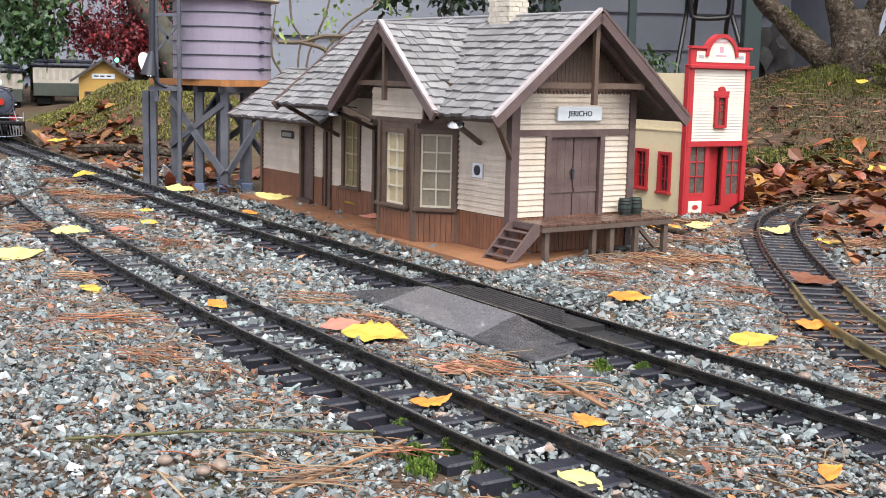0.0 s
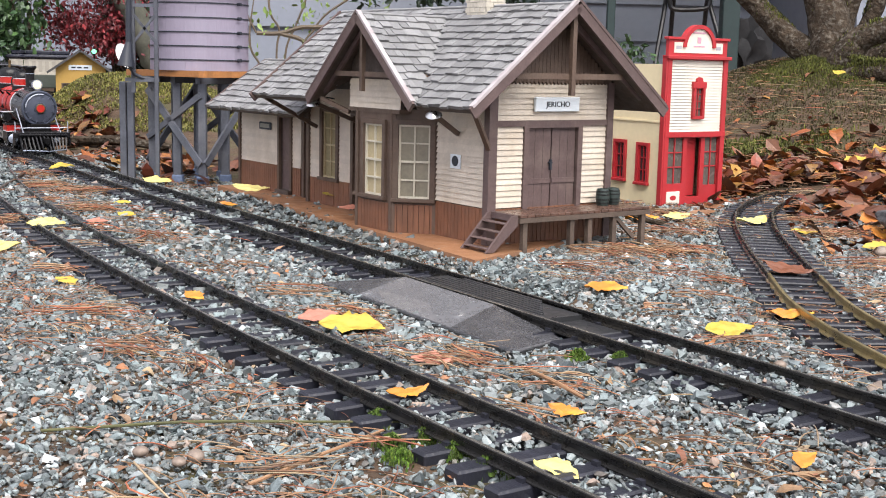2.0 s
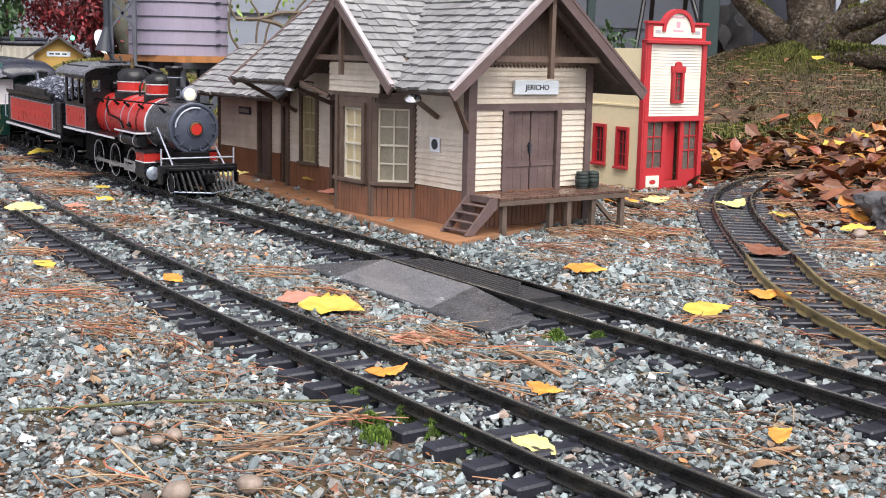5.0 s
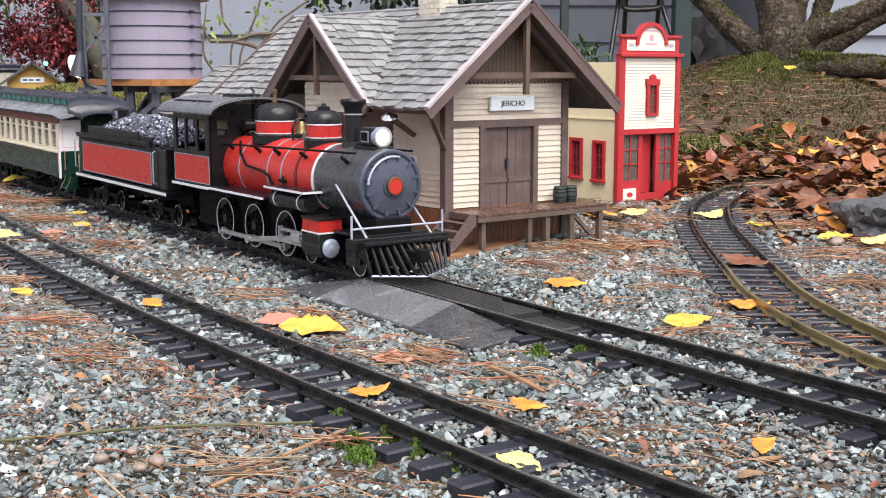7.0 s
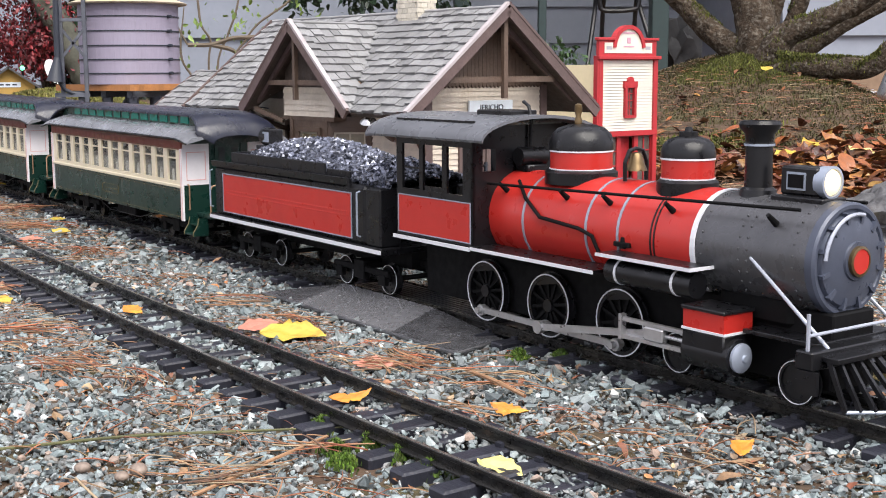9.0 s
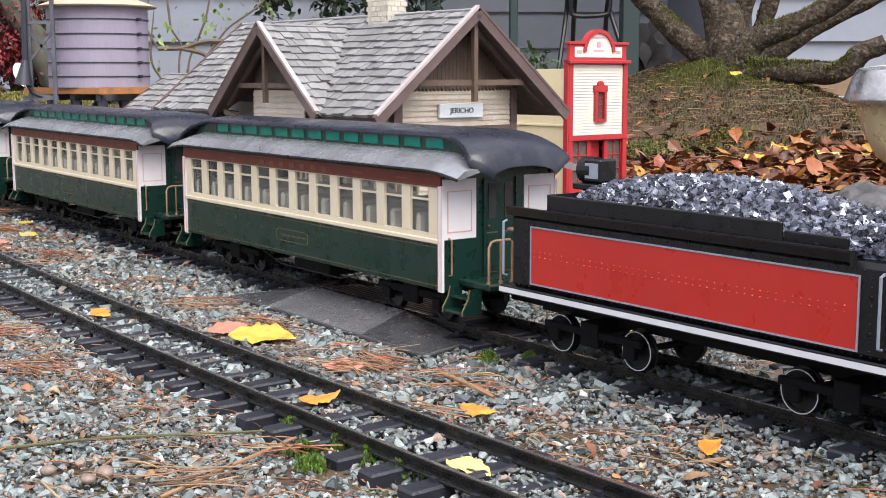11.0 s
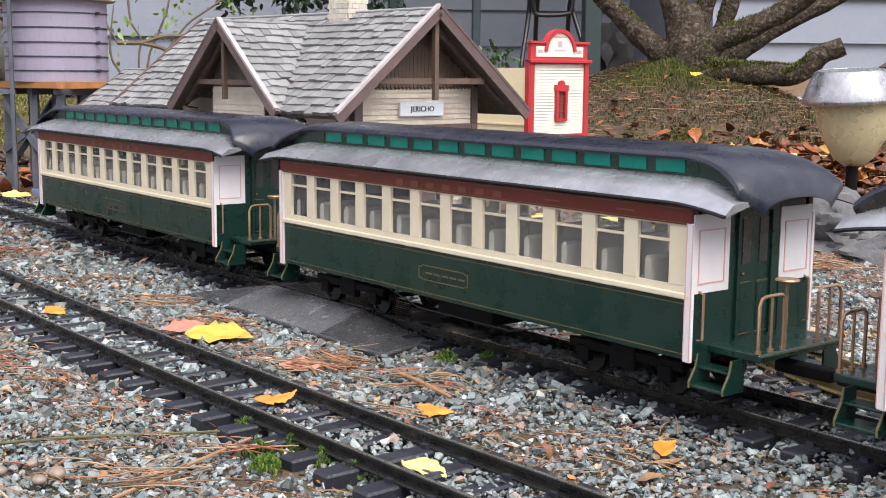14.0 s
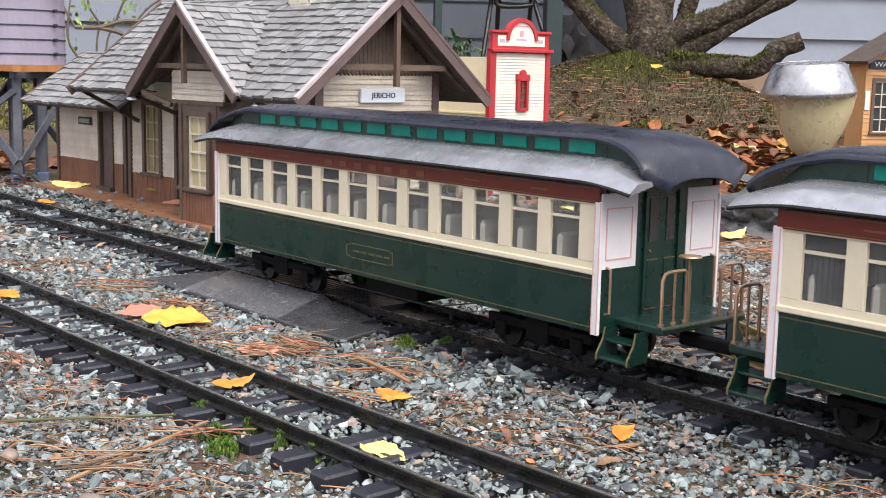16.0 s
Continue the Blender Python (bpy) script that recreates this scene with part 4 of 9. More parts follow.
def build_barrels():
    green = mat("dark_green_barrel", (0.028, 0.042, 0.038), 0.5, vary=0.2, scale=60, bump=0.3)
    hoopm = mat("barrel_hoop", (0.02, 0.02, 0.02), 0.4, 0.5)
    base = pose(0.072, 1.24, 0.0, 0, 0, 35)
    b = thing("barrel", base @ pose(0.145, -0.016, 0.0367), "small dark green wooden barrel on the loading dock", "barrel", "barrels on the dock")
    bm = bmesh.new()
    lathe(bm, [(0.0062, 0), (0.0071, 0.004), (0.0076, 0.009), (0.0071, 0.014), (0.0062, 0.018), (0.0055, 0.018), (0.0055, 0.0172)], seg=18)
    part("staves", bm, green, b, smooth=True)
    for z in (0.003, 0.0065, 0.0118, 0.0152):
        bm = bmesh.new()
        r = 0.0076 - abs(z - 0.009) * 0.12
        lathe(bm, [(r + 0.0001, z - 0.0006), (r + 0.0004, z - 0.0006), (r + 0.0004, z + 0.0006), (r + 0.0001, z + 0.0006)], seg=18)
        part("hoop", bm, hoopm, b)
    copy_thing(b, base @ pose(0.1625, -0.014, 0.0367, 0, 0, 40))


build_station()
build_barrels()


# ---- the train ----
M_BLACK = mat("satin_black_enamel", (0.0065, 0.0066, 0.008), 0.32, vary=0.15, scale=60, spec=0.35)
M_MATTBLACK = mat("dull_black_iron", (0.0045, 0.0045, 0.005), 0.65, vary=0.2, scale=80, spec=0.12)
M_RED = mat("red_enamel", (0.42, 0.022, 0.017), 0.34, vary=0.06, scale=30, spec=0.5)
M_GRAPHITE = mat("graphite_smokebox", (0.085, 0.086, 0.093), 0.3, 0.45, vary=0.1, scale=70, bump=0.1)
M_FRONT = mat("blue_grey_smokebox_front", (0.06, 0.07, 0.10), 0.36, 0.2, vary=0.1, scale=70)
M_WHITE = mat("white_line_paint", (0.62, 0.63, 0.67), 0.4, vary=0.04)
M_BRACE = mat("silver_brace_paint", (0.36, 0.385, 0.45), 0.35, 0.3, vary=0.06)
M_STEEL = mat("bright_rod_steel", (0.45, 0.45, 0.46), 0.35, 0.7, vary=0.1, scale=80)
M_SILVER = mat("silver_paint", (0.31, 0.35, 0.43), 0.4, 0.4, vary=0.08)
M_BRASS = mat("old_brass", (0.16, 0.11, 0.055), 0.35, 0.8, vary=0.15, scale=80)
M_RAILING = mat("worn_copper_railing", (0.36, 0.225, 0.14), 0.38, 0.55, vary=0.15, scale=80)
M_COAL = mat("glossy_coal", (0.15, 0.16, 0.20), 0.26, 0.7, vary=0.3, scale=200, island=0.6, spec=0.9)
M_GREEN = mat("dark_green_coach_paint", (0.005, 0.025, 0.019), 0.3, vary=0.03, scale=30)
M_CREAM = mat("cream_coach_paint", (0.66, 0.59, 0.44), 0.45, vary=0.04, scale=30)
M_MAROON = mat("maroon_letterboard", (0.125, 0.022, 0.014), 0.4, vary=0.1, scale=40, spec=0.3)
M_ROOF = mat("dark_blue_roof", (0.010, 0.012, 0.024), 0.3, vary=0.2, scale=25, spec=0.5, stain=(0.06, 0.06, 0.062), stain_scale=40, stain_amt=0.35)
# Lower roof's base is lightened to carry the sky's reflection.
M_ROOF_LOW = mat("sky_lightened_lower_roof", (0.34, 0.35, 0.38), 0.25, 0.6, vary=0.25, scale=20, stain=(0.12, 0.12, 0.13), stain_scale=24, stain_amt=0.35)
M_TEAL = mat("teal_clerestory_glass", (0.0, 0.155, 0.125), 0.15, vary=0.15, scale=60)
M_GOLD = mat("gold_line", (0.10, 0.082, 0.032), 0.5, vary=0.1)
M_PINK = mat("pale_pink_line", (0.62, 0.36, 0.34), 0.5, vary=0.05)
M_ENDWHITE = mat("white_end_panel", (0.66, 0.64, 0.66), 0.45, vary=0.04)
M_COACH_GLASS = glass_mat("coach_window_glass", (0.86, 0.87, 0.86), 0.03)
M_COACH_GLASS.node_tree.nodes["Principled BSDF"].inputs["Transmission Weight"].default_value = 0.96
M_SEAT = mat("grey_seat", (0.36, 0.34, 0.30), 0.6, vary=0.1)
M_CABIN = mat("grey_interior", (0.34, 0.315, 0.27), 0.7, vary=0.1)


def loft(bm, sections, close=True):
    rings = [[bm.verts.new(p) for p in s] for s in sections]
    n = len(rings[0])
    for a, b in zip(rings, rings[1:]):
        for i in range(n if close else n - 1):
            bm.faces.new((a[i], a[(i + 1) % n], b[(i + 1) % n], b[i]))
    if close:
        bm.faces.new(rings[0][::-1])
        bm.faces.new(rings[-1])


def barrel(bm, x0, x1, r, z, seg=40):
    rod(bm, (x0, 0, z), (x1, 0, z), r, r, seg)


def hoop(bm, x, r, z, w=0.0016, t=0.0005, a0=0, a1=360, seg=40):
    """A band round the boiler."""
    secs = []
    for i in range(seg + 1):
        a = radians(a0 + (a1 - a0) * i / seg)
        secs.append([(x - w / 2, r * math.sin(a), z + r * math.cos(a)), (x + w / 2, r * math.sin(a), z + r * math.cos(a)),
                     (x + w / 2, (r + t) * math.sin(a), z + (r + t) * math.cos(a)), (x - w / 2, (r + t) * math.sin(a), z + (r + t) * math.cos(a))])
    loft(bm, secs)


def ring_y(bm, r, w, y0, y1, seg=32):
    """A flat ring in the plane across y."""
    secs = []
    for i in range(seg + 1):
        a = i * math.tau / seg
        secs.append([(q * math.cos(a), y, q * math.sin(a)) for q, y in ((r, y0), (r, y1), (r - w, y1), (r - w, y0))])
    loft(bm, secs)


def wheelset(parent, x, r, spokes=0, white=True, crank=0.0):
    """Two wheels on one axle, turning together; the origin is the axle's middle."""
    bm = bmesh.new()
    rod(bm, (0, -0.022, 0), (0, 0.022, 0), 0.0022)
    ax = part("wheelset", bm, M_MATTBLACK, parent)
    ax.matrix_basis = pose(x, 0, r)
    for sgn in (-1, 1):
        bm = bmesh.new()
        y = sgn * 0.0235
        ring_y(bm, r, r * 0.16, y - 0.0022, y + 0.0022)
        ring_y(bm, r + 0.0012, r * 0.2, y - sgn * 0.0022 - 0.0007, y - sgn * 0.0022 + 0.0007)
        rod(bm, (0, y - 0.0028, 0), (0, y + 0.0028, 0), r * 0.2, seg=16)
        if spokes:
            for k in range(spokes):
                a = k * math.tau / spokes
                beam_part("spoke", (r * 0.15 * math.cos(a), y, r * 0.15 * math.sin(a)), (r * 0.88 * math.cos(a), y, r * 0.88 * math.sin(a)), 0.0022, 0.0016, M_MATTBLACK, ax, (0, 1, 0))
            a0, a1 = radians(140), radians(220)
            prism(bm, [(r * 0.85 * math.cos(a0 + (a1 - a0) * i / 8), r * 0.85 * math.sin(a0 + (a1 - a0) * i / 8)) for i in range(9)], y - 0.0015, y + 0.0015, axis='y')
        else:
            rod(bm, (0, y - 0.001, 0), (0, y + 0.001, 0), r * 0.87, seg=24)
        part("wheel", bm, M_BLACK, ax)
        if white:
            bm = bmesh.new()
            ring_y(bm, r * 0.985, r * 0.04, y + sgn * 0.0021, y + sgn * 0.0026)
            part("white_rim", bm, M_WHITE, ax)
        if crank:
            bm = bmesh.new()
            rod(bm, (crank, y + sgn * 0.002, 0), (crank, y + sgn * 0.0125, 0), 0.0024, seg=12)
            part("crank_pin", bm, M_STEEL, ax)
    return ax


DRIVERS = (-0.154, -0.2255, -0.297)
CRANK = 0.0135


def build_engine():
    e = thing("steam_locomotive", Matrix(), "red and black model steam locomotive with white lining and lit headlamp", "locomotive")
    ZB, RB = 0.0800, 0.0325
    bm = bmesh.new()
    barrel(bm, -0.300, -0.086, RB, ZB)
    part("boiler", bm, M_RED, e, "glossy red boiler barrel", True)
    bm = bmesh.new()
    barrel(bm, -0.086, -0.006, RB - 0.0006, ZB)
    sb = part("smokebox", bm, M_GRAPHITE, e, "graphite grey riveted smokebox", True)
    bm = bmesh.new()
    for x in (-0.080, -0.052, -0.046, -0.014):
        for k in range(30):
            a = k * math.tau / 30
            bmesh.ops.create_icosphere(bm, subdivisions=1, radius=0.0008, matrix=Matrix.Translation((x, (RB - 0.0005) * math.sin(a), ZB + (RB - 0.0005) * math.cos(a))))
    rv = part("rivets", bm, M_GRAPHITE, sb, smooth=True)
    rv["kind"] = "stuff"
    for x in (-0.245, -0.180, -0.150):
        bm = bmesh.new()
        hoop(bm, x, RB, ZB, 0.002)
        part("boiler_band", bm, M_SILVER if x != -0.086 else M_WHITE, e)
    bm = bmesh.new()
    hoop(bm, -0.0865, RB - 0.0004, ZB, 0.0036, 0.0008)
    part("boiler_band", bm, M_WHITE, e)
    for x in (-0.121, -0.118):
        bm = bmesh.new()
        hoop(bm, x, RB, ZB, 0.0011, 0.0004)
        part("boiler_band", bm, M_BLACK, e)
    # smokebox front
    turn = pose(0, 0, ZB, 0, 90, 0)
    bm = bmesh.new()
    lathe(bm, [(0.0318, -0.006), (0.0318, -0.0005), (0.0305, 0.0008), (0.0285, 0.0008), (0.0275, -0.0006), (0.0265, -0.0006), (0.0255, 0.0016), (0.018, 0.0036), (0.011, 0.0044), (0.0105, 0.0056), (0.001, 0.0058)], turn @ pose(0, 0, -0.001), 48)
    fr = part("smokebox_front", bm, M_FRONT, e, "blue-grey smokebox door with clamps", True)
    for k in range(12):
        a = k * math.tau / 12 + 0.26
        beam_part("clamp", (0.0008, 0.021 * math.sin(a), ZB + 0.021 * math.cos(a)), (0.0008, 0.0275 * math.sin(a), ZB + 0.0275 * math.cos(a)), 0.0022, 0.0034, M_FRONT, fr, (1, 0, 0))
    bm = bmesh.new()
    lathe(bm, [(0.0085, 0.0045), (0.0085, 0.0068), (0.007, 0.0072), (0.0069, 0.0064)], turn, 28)
    part("number_plate_rim", bm, M_BRASS, fr, "brass rim of the number plate", True)
    bm = bmesh.new()
    lathe(bm, [(0.0069, 0.005), (0.0069, 0.0068)], turn, 28)
    part("number_plate", bm, M_RED, fr, "red round plate")
    bm = bmesh.new()
    tube(bm, [(0.0028, 0.0255 * math.sin(radians(a)), ZB + 0.0255 * math.cos(radians(a))) for a in range(-85, 16, 10)], 0.0011, 8)
    part("front_handrail", bm, M_BRACE, fr)
    # stack, domes, bell, headlamp
    bm = bmesh.new()
    lathe(bm, [(0.0115, ZB + RB - 0.004), (0.0105, 0.114), (0.0082, 0.1155), (0.0078, 0.139), (0.0086, 0.1395), (0.0086, 0.141), (0.0080, 0.1415), (0.0086, 0.1465), (0.0115, 0.1495), (0.0122, 0.1520), (0.0112, 0.1540), (0.0070, 0.1540), (0.0062, 0.13)], pose(-0.066, 0, 0), 28)
    part("smokestack", bm, M_BLACK, e, "black capped smokestack", True)
    bm = bmesh.new()
    lathe(bm, [(0.0083, 0.1395), (0.00895, 0.1395), (0.00895, 0.1408), (0.0083, 0.1408)], pose(-0.066, 0, 0), 28)
    part("stack_band", bm, M_SILVER, e)
    for x, r, top, nm in ((-0.122, 0.0165, 0.1425, "sand_dome"), (-0.2215, 0.0215, 0.1465, "steam_dome")):
        zb = ZB + RB - 0.006
        zl, zh = 0.1165, 0.1165 + (0.0125 if r < 0.02 else 0.0125)
        bm = bmesh.new()
        lathe(bm, [(r * 1.17, zb), (r * 1.17, zl - 0.002), (r * 1.02, zl)], pose(x, 0, 0), 32)
        dm = part(nm, bm, M_BLACK, e, "black and red boiler dome", True)
        bm = bmesh.new()
        lathe(bm, [(r, zl - 0.001), (r, zh + 0.001)], pose(x, 0, 0), 32)
        part("red_band", bm, M_RED, dm, "red painted middle", True)
        for z in (zl, zh):
            bm = bmesh.new()
            lathe(bm, [(r, z - 0.0006), (r + 0.0006, z - 0.0006), (r + 0.0006, z + 0.0006), (r, z + 0.0006)], pose(x, 0, 0), 32)
            part("white_line", bm, M_WHITE, dm)
        bm = bmesh.new()
        h = top - zh
        lathe(bm, [(r * 1.03, zh + 0.0005), (r * 1.03, zh + h * 0.3), (r * 0.95, zh + h * 0.65), (r * 0.75, zh + h * 0.88), (r * 0.45, top), (0.0, top + 0.0004)], pose(x, 0, 0), 32)
        part("cap", bm, M_BLACK, dm, smooth=True)
        if r < 0.02:
            bm = bmesh.new()
            lathe(bm, [(0.006, top - 0.001), (0.006, top + 0.003), (0.0025, top + 0.0035), (0.002, top + 0.006), (0.0, top + 0.0062)], pose(x, 0, 0), 16)
            part("filler_cap", bm, M_BLACK, dm, smooth=True)
    bm = bmesh.new()
    lathe(bm, [(0.0022, 0.145), (0.003, 0.149), (0.0018, 0.152), (0.0028, 0.156), (0.0026, 0.160), (0.0008, 0.161)], pose(-0.225, 0, 0), 12)
    part("whistle", bm, M_BRASS, e, "brass whistle", True)
    bm = bmesh.new()
    lathe(bm, [(0.0075, 0.1185), (0.0068, 0.1205), (0.0052, 0.124), (0.0045, 0.128), (0.003, 0.130), (0.0005, 0.1305)], pose(-0.168, 0, 0), 24)
    bell = part("bell", bm, M_BRASS, e, "polished brass bell in a black yoke", True)
    bm = bmesh.new()
    tube(bm, [(-0.168, 0.0095, 0.112), (-0.168, 0.0098, 0.124), (-0.168, 0.006, 0.1315), (-0.168, 0, 0.133), (-0.168, -0.006, 0.1315), (-0.168, -0.0098, 0.124), (-0.168, -0.0095, 0.112)], 0.0014, 8)
    part("yoke", bm, M_BLACK, bell)
    bm = bmesh.new()
    box(bm, -0.044, -0.0185, -0.0075, 0.0075, 0.1135, 0.1295, 0.0012)
    box(bm, -0.048, -0.012, -0.0105, 0.0105, 0.108, 0.1128, 0.0006)
    box(bm, -0.040, -0.018, -0.006, 0.006, 0.1105, 0.1136)
    hl = part("headlamp", bm, M_BLACK, e, "square black headlamp, lit", False)
    bm = bmesh.new()
    lathe(bm, [(0.0088, -0.006), (0.0092, 0.001), (0.0078, 0.0012), (0.0074, -0.001)], pose(-0.0145, 0, 0.1215, 0, 90, 0), 28)
    part("lamp_rim", bm, M_SILVER, hl, smooth=True)
    bm = bmesh.new()
    lathe(bm, [(0.0076, -0.001), (0.0066, 0.001), (0.004, 0.0024), (0.0, 0.0028)], pose(-0.0145, 0, 0.1215, 0, 90, 0), 24)
    part("lens", bm, glow("lit_lens", (1.0, 0.78, 0.46), 0.55), hl, "glowing warm white lens", True)
    for sgn in (-1, 1):
        part("side_glass", bx(-0.039, -0.026, sgn * 0.0077 - 0.0004, sgn * 0.0077 + 0.0004, 0.1165, 0.1265), M_SILVER, hl)
        part("glass_face", bx(-0.0378, -0.0272, sgn * 0.0081 - 0.0004, sgn * 0.0081 + 0.0004, 0.1177, 0.1253), M_MATTBLACK, hl)
    # handrails with posts along the boiler
    for sgn in (-1, 1):
        bm = bmesh.new()
        rod(bm, (-0.283, sgn * 0.0338, 0.1035), (-0.012, sgn * 0.0290, 0.1085), 0.0010, seg=8)
        hr = part("handrail", bm, M_MATTBLACK, e)
        for x in (-0.27, -0.205, -0.163, -0.108, -0.03):
            bm = bmesh.new()
            rod(bm, (x, sgn * 0.0265, 0.099), (x, sgn * 0.0335, 0.1045), 0.0021, 0.0013, 8)
            part("rail_post", bm, M_MATTBLACK, hr)
        bm = bmesh.new()
        q = [(-0.262, 40), (-0.245, 62), (-0.225, 82), (-0.185, 88), (-0.172, 94), (-0.168, 112)]
        tube(bm, [(x, sgn * (RB + 0.0018) * math.sin(radians(a)), ZB + (RB + 0.0018) * math.cos(radians(a))) for x, a in q], 0.0013, 8)
        part("pipe", bm, M_MATTBLACK, e)
        bm = bmesh.new()
        box(bm, -0.152, -0.138, sgn * 0.0325 - 0.002, sgn * 0.0325 + 0.002, 0.0735, 0.0765, 0.0005)
        rod(bm, (-0.145, sgn * 0.0325, 0.0725), (-0.145, sgn * 0.0325, 0.0795), 0.0022, 0.0014, 10)
        part("check_valve", bm, M_MATTBLACK, e)
        # running boards with white edges
        part("running_board", bx(-0.285, -0.153, min(sgn * 0.026, sgn * 0.0500), max(sgn * 0.026, sgn * 0.0500), 0.0565, 0.0590), M_BLACK, e)
        part("white_edge", bx(-0.283, -0.153, sgn * 0.0503 - 0.0003, sgn * 0.0503 + 0.0003, 0.0566, 0.0589), M_WHITE, e)
        part("running_board", bx(-0.151, -0.0715, min(sgn * 0.029, sgn * 0.0500), max(sgn * 0.029, sgn * 0.0500), 0.0688, 0.0708), M_BLACK, e)
        part("white_edge", bx(-0.151, -0.0712, sgn * 0.0503 - 0.0003, sgn * 0.0503 + 0.0003, 0.0688, 0.0709), M_WHITE, e)
        part("white_edge", bx(-0.0715, -0.0708, min(sgn * 0.030, sgn * 0.0506), max(sgn * 0.030, sgn * 0.0506), 0.0688, 0.0709), M_WHITE, e)
        # air tank
        bm = bmesh.new()
        rod(bm, (-0.146, sgn * 0.0400, 0.0595), (-0.074, sgn * 0.0400, 0.0595), 0.0078, seg=24)
        tank = part("air_tank", bm, M_BLACK, e, "black air tank with white straps", True)
        for x in (-0.136, -0.088):
            bm = bmesh.new()
            hoop(bm, x, 0.0079, 0.0, 0.0018, 0.0004, seg=20)
            bmesh.ops.transform(bm, matrix=Matrix.Translation((0, sgn * 0.04, 0.0595)), verts=bm.verts[:])
            part("strap", bm, M_WHITE, tank)
        # cylinder and valve chest
        bm = bmesh.new()
        rod(bm, (-0.078, sgn * 0.0385, 0.0225), (-0.043, sgn * 0.0385, 0.0225), 0.0105, seg=24)
        box(bm, -0.078, -0.046, min(sgn * 0.024, sgn * 0.0485), max(sgn * 0.024, sgn * 0.0485), 0.020, 0.0352, 0.001)
        cy = part("cylinder", bm, M_BLACK, e, "black cylinder with a red steam chest", True)
        part("steam_chest", bx(-0.0775, -0.0465, min(sgn * 0.024, sgn * 0.0478), max(sgn * 0.024, sgn * 0.0478), 0.0362, 0.0470), M_RED, cy, "red steam chest")
        part("white_line", bx(-0.0782, -0.0458, min(sgn * 0.0235, sgn * 0.0486), max(sgn * 0.0235, sgn * 0.0486), 0.0350, 0.0364), M_WHITE, cy)
        part("chest_lid", bx(-0.0788, -0.0452, min(sgn * 0.023, sgn * 0.0492), max(sgn * 0.023, sgn * 0.0492), 0.0470, 0.0492, 0.0006), M_BLACK, cy)
        bm = bmesh.new()
        lathe(bm, [(0.0085, 0), (0.0085, 0.0018), (0.006, 0.0032), (0.0025, 0.0036), (0.002, 0.0048), (0.0, 0.005)], pose(-0.0425, sgn * 0.0385, 0.0225, 0, 90, 0), 24)
        part("cylinder_cover", bm, M_SILVER, cy, "silver cylinder end cover", True)
        # crosshead guides
        for z in (0.0305, 0.0195):
            part("crosshead_guide", bx(-0.134, -0.078, sgn * 0.0410 - 0.0016, sgn * 0.0410 + 0.0016, z - 0.0012, z + 0.0012), M_STEEL, e)
        part("guide_yoke", bx(-0.1365, -0.134, sgn * 0.0410 - 0.0022, sgn * 0.0410 + 0.0022, 0.0175, 0.0335), M_STEEL, e)
        # brace from the smokebox to the beam
        bm = bmesh.new()
        rod(bm, (-0.043, sgn * 0.0315, 0.0790), (0.0130, sgn * 0.0330, 0.0370), 0.0011, seg=8)
        part("smokebox_brace", bm, M_BRACE, e)
        bm = bmesh.new()
        rod(bm, (0.010, sgn * 0.0465, 0.036), (0.010, sgn * 0.0465, 0.0570), 0.0011, seg=8)
        part("flag_post", bm, M_BRACE, e)
    bm = bmesh.new()
    rod(bm, (0.0105, -0.0465, 0.0455), (0.0105, 0.0465, 0.0455), 0.0010, seg=8)
    part("beam_rail", bm, M_BRACE, e)
    # frame, beam and cowcatcher
    part("frame", bx(-0.385, 0.004, -0.0180, 0.0180, 0.009, 0.052, 0.001), M_MATTBLACK, e)
    part("firebox", bx(-0.285, -0.205, -0.018, 0.018, 0.044, 0.066, 0.002), M_MATTBLACK, e)
    part("saddle", bx(-0.076, -0.022, -0.021, 0.021, 0.040, 0.058, 0.003), M_MATTBLACK, e)
    part("pilot_beam", bx(0.004, 0.0155, -0.0495, 0.0495, 0.0275, 0.0375, 0.0008), M_BLACK, e)
    part("pilot_deck", bx(-0.045, 0.006, -0.034, 0.034, 0.0360, 0.0385, 0.0004), M_BLACK, e)
    cow = part("cowcatcher", bx(0.0150, 0.0260, -0.042, 0.042, 0.0320, 0.0350, 0.0004), M_BLACK, e, "black slatted cowcatcher with a white foot rail")
    foot = []
    for i in range(13):
        f = -1 + 2 * i / 12
        tip = (0.056 - abs(f) * 0.027, f * 0.0385, 0.0072)
        foot.append(tip)
        bm = bmesh.new()
        beam(bm, (0.0215 - abs(f) * 0.002, f * 0.041, 0.0335), tip, 0.0024, 0.0024)
        part("slat", bm, M_BLACK, cow)
    bm = bmesh.new()
    tube(bm, foot, 0.0010, 6)
    part("foot_rail", bm, M_SILVER, cow)
    bm = bmesh.new()
    box(bm, 0.018, 0.050, -0.003, 0.003, 0.0220, 0.0270, 0.0008)
    box(bm, 0.044, 0.054, -0.0045, 0.0045, 0.0190, 0.0300, 0.001)
    part("coupler", bm, M_MATTBLACK, e)
    for y in (-0.0485, 0.0485):
        part("step_bracket", bx(0.006, 0.0185, y - 0.0012, y + 0.0012, 0.0150, 0.0275), M_BLACK, e)
    # cab
    H = 0.0470
    cb = part("cab", bx(-0.383, -0.284, -H, H, 0.0555, 0.0585), M_BLACK, e, "black cab with red side panels and arched roof")
